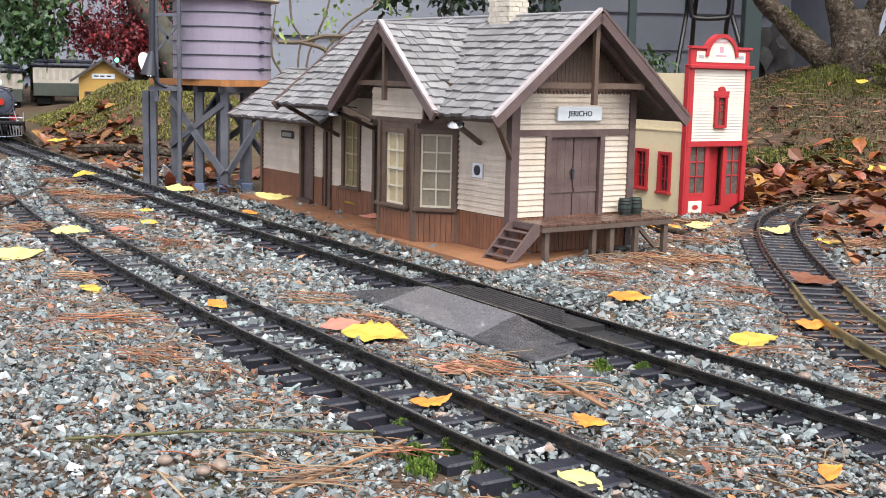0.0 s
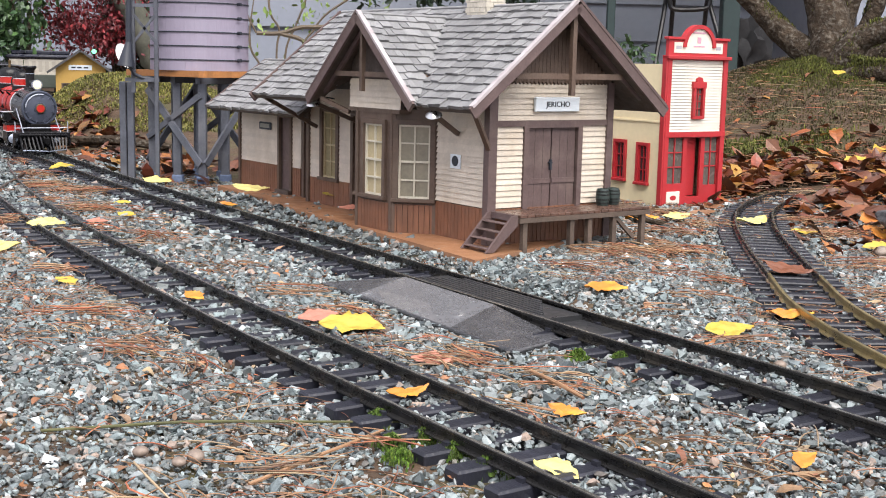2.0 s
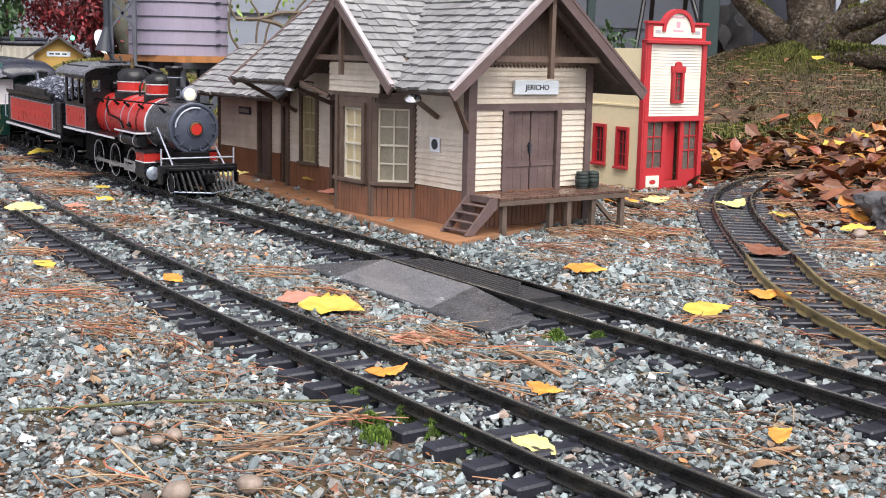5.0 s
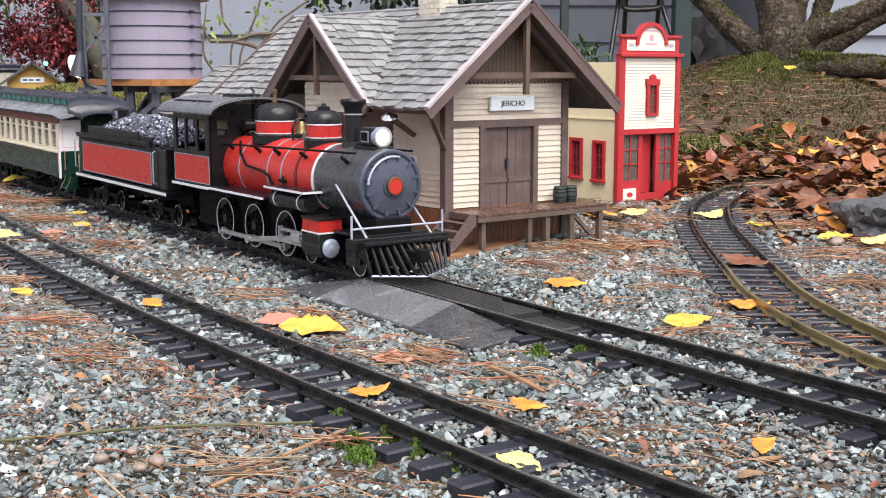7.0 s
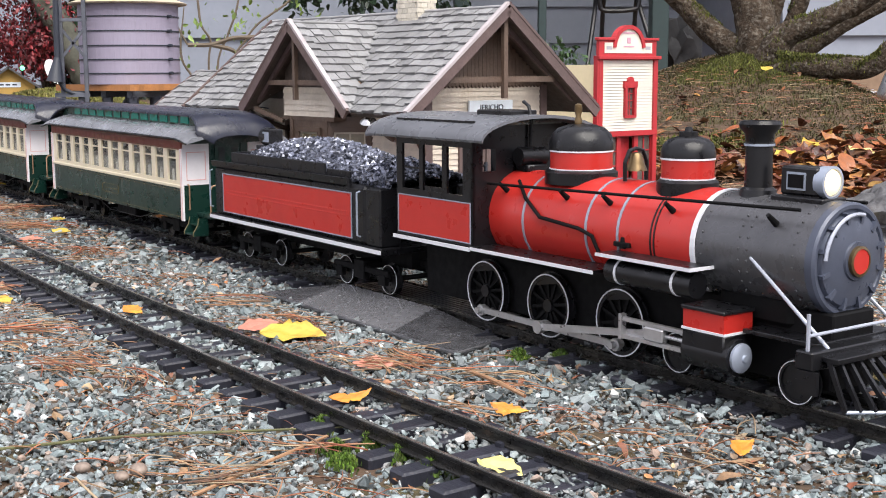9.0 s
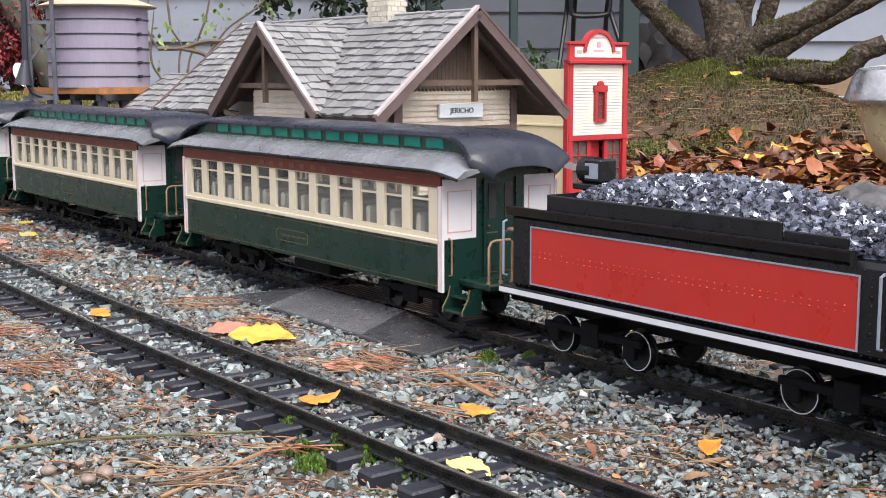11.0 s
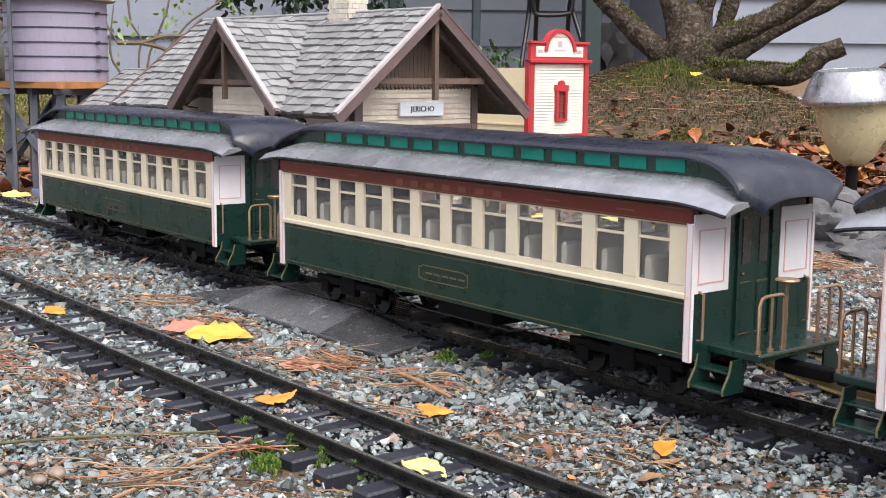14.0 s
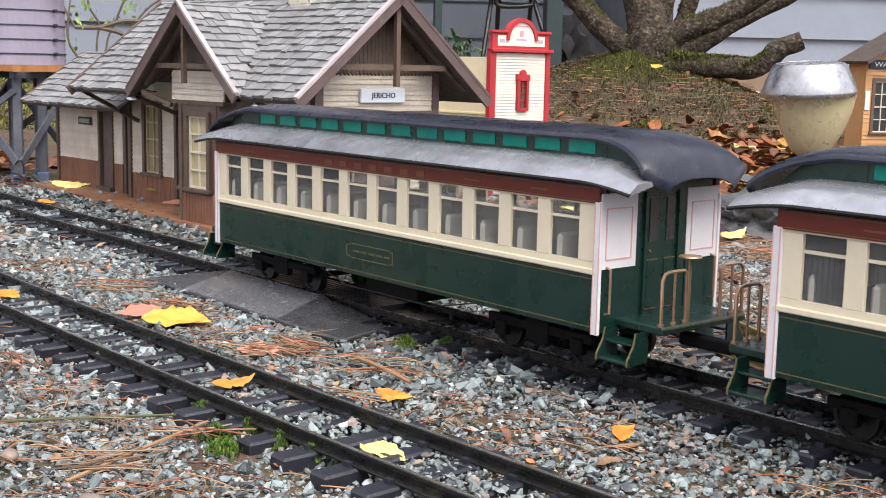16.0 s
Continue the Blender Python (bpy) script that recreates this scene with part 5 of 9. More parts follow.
    for sgn in (-1, 1):
        y0, y1 = sorted((sgn * H, sgn * (H - 0.0022)))
        bm = bmesh.new()
        box(bm, -0.383, -0.284, y0, y1, 0.0585, 0.0945)
        for a, b in ((-0.383, -0.375), (-0.352, -0.347), (-0.322, -0.316), (-0.296, -0.284)):
            box(bm, a, b, y0, y1, 0.0945, 0.1300)
        box(bm, -0.383, -0.284, y0, y1, 0.1290, 0.1380)
        part("cab_side", bm, M_BLACK, cb)
        ya, yb = sorted((sgn * H, sgn * (H + 0.0005)))
        part("side_panel", bx(-0.3795, -0.2865, ya, yb, 0.0612, 0.0892), M_RED, cb, "red cab side panel")
        ya, yb = sorted((sgn * (H + 0.0002), sgn * (H + 0.0009)))
        bm = bmesh.new()
        for a, b, c, d in ((-0.3803, -0.3795, 0.0604, 0.09), (-0.2865, -0.2857, 0.0604, 0.09), (-0.3795, -0.2865, 0.0604, 0.0612), (-0.3795, -0.2865, 0.0892, 0.09)):
            box(bm, a, b, ya, yb, c, d)
        part("panel_line", bm, M_SILVER, cb)
        part("white_edge", bx(-0.3835, -0.284, sgn * (H + 0.003) - 0.0006, sgn * (H + 0.003) + 0.0006, 0.0555, 0.0582), M_WHITE, cb)
        bm = bmesh.new()
        box(bm, -0.373, -0.353, sgn * (H - 0.0012) - 0.0004, sgn * (H - 0.0012) + 0.0004, 0.110, 0.1115)
        box(bm, -0.3455, -0.323, sgn * (H - 0.0012) - 0.0004, sgn * (H - 0.0012) + 0.0004, 0.0945, 0.098)
        part("window_bar", bm, M_BLACK, cb)
    for u0, u1, z0, z1 in ((-H, -0.038, 0.0585, 0.139), (-0.038, -0.026, 0.0585, 0.112), (-0.038, -0.026, 0.128, 0.139), (-0.026, 0.026, 0.0585, 0.139), (0.026, 0.038, 0.0585, 0.112), (0.026, 0.038, 0.128, 0.139), (0.038, H, 0.0585, 0.139), (-H, H, 0.139, 0.1445)):
        part("front_panel", bx(-0.2865, -0.284, u0, u1, z0, z1), M_BLACK, cb)
    bm = bmesh.new()
    secs = []
    for x in np.linspace(-0.432, -0.262, 12):
        tail = max(0.0, (-0.395 - x) / 0.037)
        ww = 0.0555 - 0.010 * tail ** 2
        zz = -0.006 * tail ** 2
        top = [(x, ww * math.cos(a), 0.1355 + zz * 0.4 + 0.0165 * math.sin(a)) for a in np.linspace(0, math.pi, 17)]
        low = [(x, (ww - 0.001) * math.cos(a), 0.1338 + zz * 0.4 + 0.0160 * math.sin(a)) for a in np.linspace(math.pi, 0, 17)]
        secs.append(top + low)
    loft(bm, secs)
    part("cab_roof", bm, mat("dark_grey_cab_roof", (0.11, 0.115, 0.13), 0.3, vary=0.12, scale=30), cb, "dark grey arched cab roof", True)
    part("roof_hatch", bx(-0.325, -0.285, -0.013, 0.013, 0.1505, 0.1548, 0.0008), M_BLACK, cb)
    bm = bmesh.new()
    beam(bm, (-0.390, -0.041, 0.1472), (-0.290, -0.041, 0.1472), 0.002, 0.0014)
    part("roof_rib", bm, M_BLACK, cb)
    bm = bmesh.new()
    tube(bm, [(-0.2815, 0.004, 0.118), (-0.2815, 0.004, 0.150), (-0.284, 0.004, 0.158), (-0.290, 0.004, 0.161)], 0.0013, 8)
    part("steam_pipe", bm, M_BLACK, e)
    bm = bmesh.new()
    rod(bm, (-0.276, -0.012, 0.122), (-0.276, 0.012, 0.122), 0.0065, seg=20)
    box(bm, -0.283, -0.268, -0.009, 0.009, 0.111, 0.1165, 0.001)
    part("generator", bm, M_BLACK, e, smooth=True)
    part("backhead", bx(-0.305, -0.287, -0.024, 0.024, 0.0585, 0.108, 0.003), M_MATTBLACK, e)
    # wheels and rods
    for x in DRIVERS:
        wheelset(e, x, 0.0225, 12, True, CRANK)
    for x in (-0.0130, -0.1025):
        wheelset(e, x, 0.0125)
    for sgn in (-1, 1):
        a, b = DRIVERS[0], DRIVERS[2]
        bm = bmesh.new()
        y = sgn * 0.0305
        for x0, x1 in ((DRIVERS[0], DRIVERS[1]), (DRIVERS[1], DRIVERS[2])):
            beam(bm, (x0, y, 0), (x1, y, 0), 0.0022, 0.0042)
        for x in DRIVERS:
            rod(bm, (x, y - 0.0018, 0), (x, y + 0.0018, 0), 0.0042, seg=16)
        part("coupling_rod", bm, M_STEEL, e)
        ln = 0.118
        bm = bmesh.new()
        beam(bm, (0, sgn * 0.0350, 0), (ln, sgn * 0.0390, 0), 0.0022, 0.0046)
        rod(bm, (0, sgn * 0.0335, 0), (0, sgn * 0.0375, 0), 0.0046, seg=16)
        part("main_rod", bm, M_STEEL, e)
        bm = bmesh.new()
        box(bm, -0.008, 0.008, sgn * 0.0410 - 0.0028, sgn * 0.0410 + 0.0028, -0.0042, 0.0042, 0.0008)
        rod(bm, (0.006, sgn * 0.0400, 0), (0.050, sgn * 0.0400, 0), 0.0013, seg=8)
        part("crosshead", bm, M_STEEL, e)
    return e


def build_tender():
    t = thing("coal_tender", Matrix(), "black tender with red side panels, heaped with coal", "tender")
    H = 0.0490
    x0, x1 = -0.733, -0.446
    part("frame", bx(-0.743, -0.420, -0.0500, 0.0500, 0.0375, 0.0432, 0.0006), M_BLACK, t)
    part("underframe", bx(-0.74, -0.43, -0.014, 0.014, 0.022, 0.0375), M_MATTBLACK, t)
    body = part("tank", bx(x0, x1, -H, H, 0.0432, 0.0915, 0.003), M_BLACK, t, "black water tank with rivets")
    for sgn in (-1, 1):
        ya, yb = sorted((sgn * H, sgn * (H + 0.0006)))
        part("side_panel", bx(-0.711, -0.4665, ya, yb, 0.0478, 0.0842), M_RED, t, "red tender side panel with rivet rows")
        ya, yb = sorted((sgn * (H + 0.0003), sgn * (H + 0.0011)))
        bm = bmesh.new()
        for a, b, c, d in ((-0.7119, -0.711, 0.0469, 0.0851), (-0.4665, -0.4656, 0.0469, 0.0851), (-0.711, -0.4665, 0.0469, 0.0478), (-0.711, -0.4665, 0.0842, 0.0851)):
            box(bm, a, b, ya, yb, c, d)
        part("panel_line", bm, M_SILVER, t)
        for mt, rows in ((M_RED, [(z, -0.708, -0.4695) for z in (0.0655, 0.0688)]), (M_BLACK, [(0.0875, -0.724, -0.452), (0.0452, -0.724, -0.452)])):
            bm = bmesh.new()
            for z, a, b in rows:
                for x in np.arange(a, b, 0.0052):
                    bmesh.ops.create_cone(bm, segments=5, radius1=0.0008, radius2=0.0003, depth=0.0009, cap_ends=True, matrix=pose(x, sgn * (H + 0.0009 if mt is M_RED else H + 0.0003), z, -90 * sgn, 0, 0))
            for x in ((-0.7175, -0.4595) if mt is M_BLACK else ()):
                for z in np.arange(0.048, 0.086, 0.0045):
                    bmesh.ops.create_cone(bm, segments=5, radius1=0.0008, radius2=0.0003, depth=0.0009, cap_ends=True, matrix=pose(x, sgn * (H + 0.0003), z, -90 * sgn, 0, 0))
            rv = part("rivets", bm, mt, t)
            rv["kind"] = "stuff"
        part("white_edge", bx(-0.743, -0.421, sgn * 0.0503 - 0.0003, sgn * 0.0503 + 0.0003, 0.0385, 0.0418), M_WHITE, t)
        # flared rim and coal boards
        bm = bmesh.new()
        prism(bm, [(sgn * (H - 0.003), 0.0905), (sgn * (H + 0.0005), 0.0905), (sgn * (H + 0.0022), 0.0955), (sgn * (H + 0.0022), 0.0965), (sgn * (H - 0.001), 0.0965)], -0.736, -0.470, axis='x')
        rod(bm, (-0.470, sgn * (H + 0.0008), 0.0962), (-0.470, sgn * (H + 0.0008), 0.089), 0.0016, seg=8)
        part("rim", bm, M_BLACK, t)
        part("coal_board", bx(-0.700, -0.517, sgn * 0.0445 - 0.0012, sgn * 0.0445 + 0.0012, 0.0915, 0.1060, 0.0006), M_BLACK, t)
        part("coal_board", bx(-0.517, -0.478, sgn * 0.0425 - 0.0012, sgn * 0.0425 + 0.0012, 0.0915, 0.1015, 0.0006), M_BLACK, t)
        part("bunker_side", bx(-0.446, -0.424, min(sgn * 0.028, sgn * 0.0485), max(sgn * 0.028, sgn * 0.0485), 0.0432, 0.0905, 0.0015), M_BLACK, t)
        for x in (-0.736, -0.4525):
            bm = bmesh.new()
            tube(bm, [(x, sgn * 0.0495, 0.050), (x, sgn * 0.0525, 0.051), (x, sgn * 0.0525, 0.086), (x, sgn * 0.0495, 0.087)], 0.0009, 6)
            part("grab_iron", bm, M_SILVER, t)
    part("rear_board", bx(-0.702, -0.699, -0.0445, 0.0445, 0.0915, 0.106), M_BLACK, t)
    bm = bmesh.new()
    rng = random.Random(4)
    secs = []
    for x in np.linspace(-0.695, -0.425, 16):
        f = (x + 0.695) / 0.27
        hgt = 0.098 + 0.022 * math.sin(math.pi * min(1, 0.12 + f * 1.05)) ** 0.8 if f < 0.82 else 0.098 + 0.012 * (1 - f) / 0.18
        secs.append([(x, y, 0.085 if abs(y) > 0.0415 else 0.094 + (hgt - 0.094) * (1 - (y / 0.044) ** 2)) for y in np.linspace(-0.042, 0.042, 11)])
    loft(bm, secs, close=False)
    hp = part("coal_bed", bm, M_COAL, t)
    n = 3200
    r = np.random.default_rng(8)
    base = np.array([(a, b, c) for a in (-1, 1) for b in (-1, 1) for c in (-1, 1)], dtype=float) * 0.5
    quad = np.array([(0, 1, 3, 2), (4, 6, 7, 5), (0, 4, 5, 1), (2, 3, 7, 6), (0, 2, 6, 4), (1, 5, 7, 3)])
    fx = r.uniform(0, 1, n)
    yy = r.uniform(-0.0415, 0.0415, n)
    xx = -0.695 + 0.27 * fx
    hh = np.where(fx < 0.82, 0.098 + 0.022 * np.abs(np.sin(np.pi * np.minimum(1, 0.12 + fx * 1.05))) ** 0.8, 0.098 + 0.012 * (1 - fx) / 0.18)
    zz = 0.094 + (hh - 0.094) * (1 - (yy / 0.044) ** 2) + r.uniform(-0.0005, 0.0014, n)
    pts = np.einsum('nij,nkj->nki', rot_array(n, r), base[None] * r.uniform(0.6, 1.3, (n, 8, 1)) * r.uniform(0.6, 1.2, (n, 1, 3))) * r.uniform(0.0026, 0.0046, n)[:, None, None]
    pts += np.stack([xx, yy, zz], 1)[:, None]
    coal = mesh_object("coal", pts.reshape(-1, 3), (quad[None] + (np.arange(n) * 8)[:, None, None]).reshape(-1, 4), M_COAL)
    coal.parent = t
    coal["kind"] = "stuff"
    bm = bmesh.new()
    box(bm, -0.708, -0.692, -0.0075, 0.0075, 0.112, 0.127, 0.001)
    rod(bm, (-0.714, 0, 0.1195), (-0.702, 0, 0.1195), 0.0088, seg=20)
    box(bm, -0.715, -0.68, -0.011, 0.011, 0.107, 0.111, 0.0006)
    box(bm, -0.71, -0.695, -0.006, 0.006, 0.0915, 0.108)
    rl = part("rear_lamp", bm, M_BLACK, t, "black unlit rear lamp", False)
    part("side_glass", bx(-0.706, -0.694, -0.0082, -0.0074, 0.1145, 0.1245), M_SILVER, rl)
    for x in (-0.482, -0.673):
        bm = bmesh.new()
        for sgn in (-1, 1):
            box(bm, x - 0.044, x + 0.044, sgn * 0.031 - 0.0018, sgn * 0.031 + 0.0018, 0.016, 0.021, 0.0006)
            for dx in (-0.0345, 0.0345):
                box(bm, x + dx - 0.005, x + dx + 0.005, sgn * 0.031 - 0.0025, sgn * 0.031 + 0.0025, 0.008, 0.018, 0.0008)
            box(bm, x - 0.008, x + 0.008, sgn * 0.031 - 0.003, sgn * 0.031 + 0.003, 0.01, 0.026, 0.0008)
        box(bm, x - 0.006, x + 0.006, -0.031, 0.031, 0.018, 0.026)
        part("truck_frame", bm, M_MATTBLACK, t)
        for dx in (-0.0345, 0.0345):
            wheelset(t, x + dx, 0.0125)
    part("coupler", bx(-0.787, -0.756, -0.004, 0.004, 0.021, 0.029, 0.001), M_MATTBLACK, t)
    part("drawbar", bx(-0.44, -0.38, -0.006, 0.006, 0.024, 0.030, 0.001), M_MATTBLACK, t)
    return t


def build_coach():
    """Origin at the front edge of the body, x forward."""
    c = thing("passenger_coach", Matrix(), "green and cream clerestory passenger coach with maroon letterboard", "coach", "coaches of the train")
    L, H = 0.4265, 0.0525
    part("floor", bx(-L, 0, -H + 0.001, H - 0.001, 0.030, 0.034), M_CABIN, c)
    nw, pitch = 12, 0.0339
    wz0, wz1 = 0.0698, 0.1024
    first = -0.4124
    for sgn in (-1, 1):
        ya, yb = sorted((sgn * H, sgn * (H - 0.003)))
        side = part("side_panel", bx(-L, 0, ya, yb, 0.0295, 0.0628, 0.0004), M_GREEN, c, "dark green lower side with gold lines")
        for z in (0.0325, 0.0602):
            yc, yd = sorted((sgn * H, sgn * (H + 0.0003)))
            part("gold_line", bx(-L + 0.004, -0.004, yc, yd, z - 0.0003, z + 0.0003), M_GOLD, side)
        yc, yd = sorted((sgn * H, sgn * (H + 0.0005)))
        bm = bmesh.new()
        for a, b, z0, z1 in ((-0.2385, -0.1925, 0.0512, 0.0518), (-0.2385, -0.1925, 0.0412, 0.0418), (-0.2425, -0.2418, 0.0432, 0.0498), (-0.1892, -0.1885, 0.0432, 0.0498)):
            box(bm, a, b, yc, yd, z0, z1)
        for a, z0, z1 in ((-0.2422, 0.0494, 0.0516), (-0.1920, 0.0494, 0.0516), (-0.2422, 0.0414, 0.0436), (-0.1920, 0.0414, 0.0436)):
            box(bm, a, a + 0.0032, yc, yd, z0 + 0.0006, z0 + 0.0014)
        part("name_plate_outline", bm, M_GOLD, side, "gold outlined plate")
        for k, a in enumerate((-0.234, -0.2255, -0.216, -0.2075, -0.1985)):
            part("plate_bar", bx(a, a + 0.0062, yc, yd, 0.0458, 0.0470), M_GOLD, side)
        # cream window band
        part("sill", bx(-L, 0, sgn * H - (0.003 if sgn > 0 else 0.0016), sgn * H + (0.0016 if sgn > 0 else 0.003), 0.0628, 0.0662, 0.0006), M_CREAM, c)
        part("window_rail", bx(-L, 0, ya, yb, 0.0662, wz0), M_CREAM, c)
        part("window_head", bx(-L, 0, ya, yb, wz1, 0.1034), M_CREAM, c)
        xs = [-L] + [v for i in range(nw) for v in (first + i * pitch, first + i * pitch + 0.0232)] + [0.0]
        for i in range(0, len(xs), 2):
            part("window_post", bx(xs[i], xs[i + 1], ya, yb, wz0, wz1, 0.0004), M_CREAM, c)
        for i in range(nw):
            a = first + i * pitch
            part("window_bar", bx(a, a + 0.0232, sgn * (H - 0.0022) - 0.0008, sgn * (H - 0.0022) + 0.0008, 0.0928, 0.0944), M_CREAM, c)
            pane = part("pane", bx(a, a + 0.0232, sgn * (H - 0.0028) - 0.0003, sgn * (H - 0.0028) + 0.0003, wz0, wz1), M_COACH_GLASS, c)
            pane.visible_shadow = False
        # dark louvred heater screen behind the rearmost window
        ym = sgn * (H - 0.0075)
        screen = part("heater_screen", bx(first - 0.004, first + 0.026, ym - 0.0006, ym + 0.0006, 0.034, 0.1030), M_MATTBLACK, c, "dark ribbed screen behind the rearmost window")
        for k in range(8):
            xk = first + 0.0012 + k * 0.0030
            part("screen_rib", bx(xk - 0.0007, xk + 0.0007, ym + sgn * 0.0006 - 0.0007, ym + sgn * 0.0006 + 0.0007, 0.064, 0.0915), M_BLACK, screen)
        # letterboard, with plain marks for its lettering
        yc, yd = sorted((sgn * (H - 0.0025), sgn * (H + 0.0012)))
        lb = part("letterboard", bx(-L, 0, yc, yd, 0.1034, 0.1130), M_MAROON, c, "maroon letterboard with faded gold marks")
        yc, yd = sorted((sgn * (H + 0.0012), sgn * (H + 0.0015)))
        for z in (0.1043, 0.1119):
            part("gold_line", bx(-L + 0.003, -0.003, yc, yd, z - 0.0002, z + 0.0002), M_GOLD, lb)
        for k in range(7):
            a = -0.268 + k * 0.0175
            part("letter_bar", bx(a, a + 0.0085, yc, yd, 0.1052, 0.1092), mat("faded_gold", (0.165, 0.05, 0.024), 0.5) if k == 0 and sgn < 0 else bpy.data.materials["faded_gold"], lb)
        for a in (-0.38, -0.33, -0.115, -0.055):
            part("scroll_mark", bx(a, a + 0.014, yc, yd, 0.1072, 0.1082), bpy.data.materials["faded_gold"], lb)
        # clerestory windows
        yc, yd = sorted((sgn * 0.0315, sgn * 0.0335))
        part("clerestory_side", bx(-0.413, -0.014, yc, yd, 0.1265, 0.1400), M_GREEN, c)
        for i in range(13):
            a = -0.3885 + i * 0.0287
            yc, yd = sorted((sgn * 0.0335, sgn * 0.0341))
            part("clerestory_pane", bx(a, a + 0.0212, yc, yd, 0.1292, 0.1372), M_TEAL, c)
        for x0, x1 in ((-0.4265 + 0.002, -0.392), (-0.0135, 0.019)):
            bm = bmesh.new()
            yc, yd = sorted((sgn * 0.0318, sgn * 0.0338))
            if x1 > 0:
                pts = [(x0, 0.127), (x1, 0.1195), (x1 - 0.006, 0.1245), (x1 - 0.016, 0.1325), (x0, 0.1388)]
            else:
                pts = [(x1, 0.127), (x0 - 0.018, 0.1205), (x0 - 0.012, 0.1265), (x0 - 0.004, 0.133), (x1, 0.1388)]
            prism(bm, pts, yc, yd, axis='y')
            part("clerestory_end", bm, M_GREEN, c)
        # end windscreens
        for x, d in ((0.0, 1), (-L, -1)):
            xa, xb = sorted((x, x + d * 0.0012))
            yc, yd = sorted((sgn * 0.0225, sgn * (H - 0.0006)))
            part("end_panel", bx(xa, xb, yc, yd, 0.066, 0.109), M_ENDWHITE, c, "white end panel lined in pink")
            part("end_panel", bx(xa, xb, yc, yd, 0.0295, 0.066), M_GREEN, c)
            xa, xb = sorted((x + d * 0.001, x + d * 0.0016))
            bm = bmesh.new()
            for p, q, r, s in ((0.0265, 0.0485, 0.071, 0.0718), (0.0265, 0.0485, 0.1000, 0.1008), (0.0265, 0.0273, 0.0718, 0.1), (0.0477, 0.0485, 0.0718, 0.1)):
                y2, y3 = sorted((sgn * p, sgn * q))
                box(bm, xa, xb, y2, y3, r, s)
            part("pink_line", bm, M_PINK, c)
            xa, xb = sorted((x - d * 0.0035, x + d * 0.002))
            yc, yd = sorted((sgn * (H - 0.001), sgn * (H + 0.0014)))
            part("corner_post", bx(xa, xb, yc, yd, 0.0285, 0.1045, 0.0004), M_ENDWHITE, c, "pale corner post edged in pink")
            for o in (-0.0028, 0.0012):
                xa, xb = sorted((x + d * o, x + d * (o + 0.0006)))
                yc, yd = sorted((sgn * (H + 0.0014), sgn * (H + 0.0017)))
                part("pink_line", bx(xa, xb, yc, yd, 0.0295, 0.104), M_PINK, c)
    # lower roof: two slopes, dipping at both ends
    for sgn in (-1, 1):
        bm = bmesh.new()
        secs = []
        for x in np.concatenate([np.linspace(-L - 0.026, -L + 0.012, 7), np.linspace(-L + 0.05, -0.05, 5), np.linspace(-0.012, 0.026, 7)]):
            over = max(0.0, x - (-0.012), (-L + 0.012) - x) / 0.038
            dz = -0.0045 * over ** 1.6
            drop = -0.0055 * over ** 2
            secs.append([(x, sgn * 0.0585, 0.1148 + dz), (x, sgn * 0.0585, 0.1162 + dz), (x, sgn * 0.052, 0.1210 + dz), (x, sgn * 0.044, 0.1247 + dz + drop * 0.5), (x, sgn * 0.0335, 0.1275 + dz + drop), (x, sgn * 0.0315, 0.1270 + dz + drop), (x, sgn * 0.045, 0.1180 + dz)])
        loft(bm, secs)
        low = part("lower_roof", bm, M_ROOF_LOW, c, "curved lower roof, lightened as if reflecting the sky", True)
        bm = bmesh.new()
        tube(bm, [(q[0][0], sgn * 0.0587, q[0][2] + 0.0004) for q in secs], 0.0011, 6)
        part("drip_edge", bm, M_BLACK, low, "thin black roof edge")
    bm = bmesh.new()
    secs = []
    for x in np.concatenate([np.linspace(-L - 0.029, -L + 0.022, 12), np.linspace(-L + 0.06, -0.06, 4), np.linspace(-0.022, 0.029, 12)]):
        over = min(1.0, max(0.0, x - (-0.022), (-L + 0.022) - x) / 0.051)
        zz = 0.1432 - 0.0245 * (1 - math.sqrt(max(0.0, 1 - over ** 2.1))) if over < 0.97 else 0.1195
        zz = max(zz, 0.1190)
        ww = 0.0365 + 0.0125 * over ** 2 - (0.02 if over > 0.99 else 0.0)
        edge = zz - 0.0052 - 0.003 * over
        top = [(x, ww * math.sin(a), edge + (zz - edge) * math.cos(a) ** 0.8 if abs(a) < 1.57 else edge) for a in np.linspace(-math.pi / 2, math.pi / 2, 15)]
        low = [(p[0], p[1] * 0.985, p[2] - 0.0014) for p in reversed(top)]
        secs.append(top + low)
    loft(bm, secs)
    part("upper_roof", bm, M_ROOF, c, "dark blue clerestory roof with rounded ends", True)
    part("ceiling_panel", bx(-L + 0.002, -0.002, -H + 0.004, H - 0.004, 0.1085, 0.1105), M_CABIN, c)
    for d, x in ((1, 0.0), (-1, -L)):
        # end wall over the door, door, platform, steps and railings
        xa, xb = sorted((x - d * 0.002, x + d * 0.0006))
        part("end_wall", bx(xa, xb, -0.046, 0.046, 0.1085, 0.121), M_GREEN, c)
        door = part("end_door", bx(xa, xb, -0.0225, 0.0225, 0.0300, 0.1085), M_GREEN, c, "dark green end door with two windows")
        xa, xb = sorted((x + d * 0.0005, x + d * 0.0012))
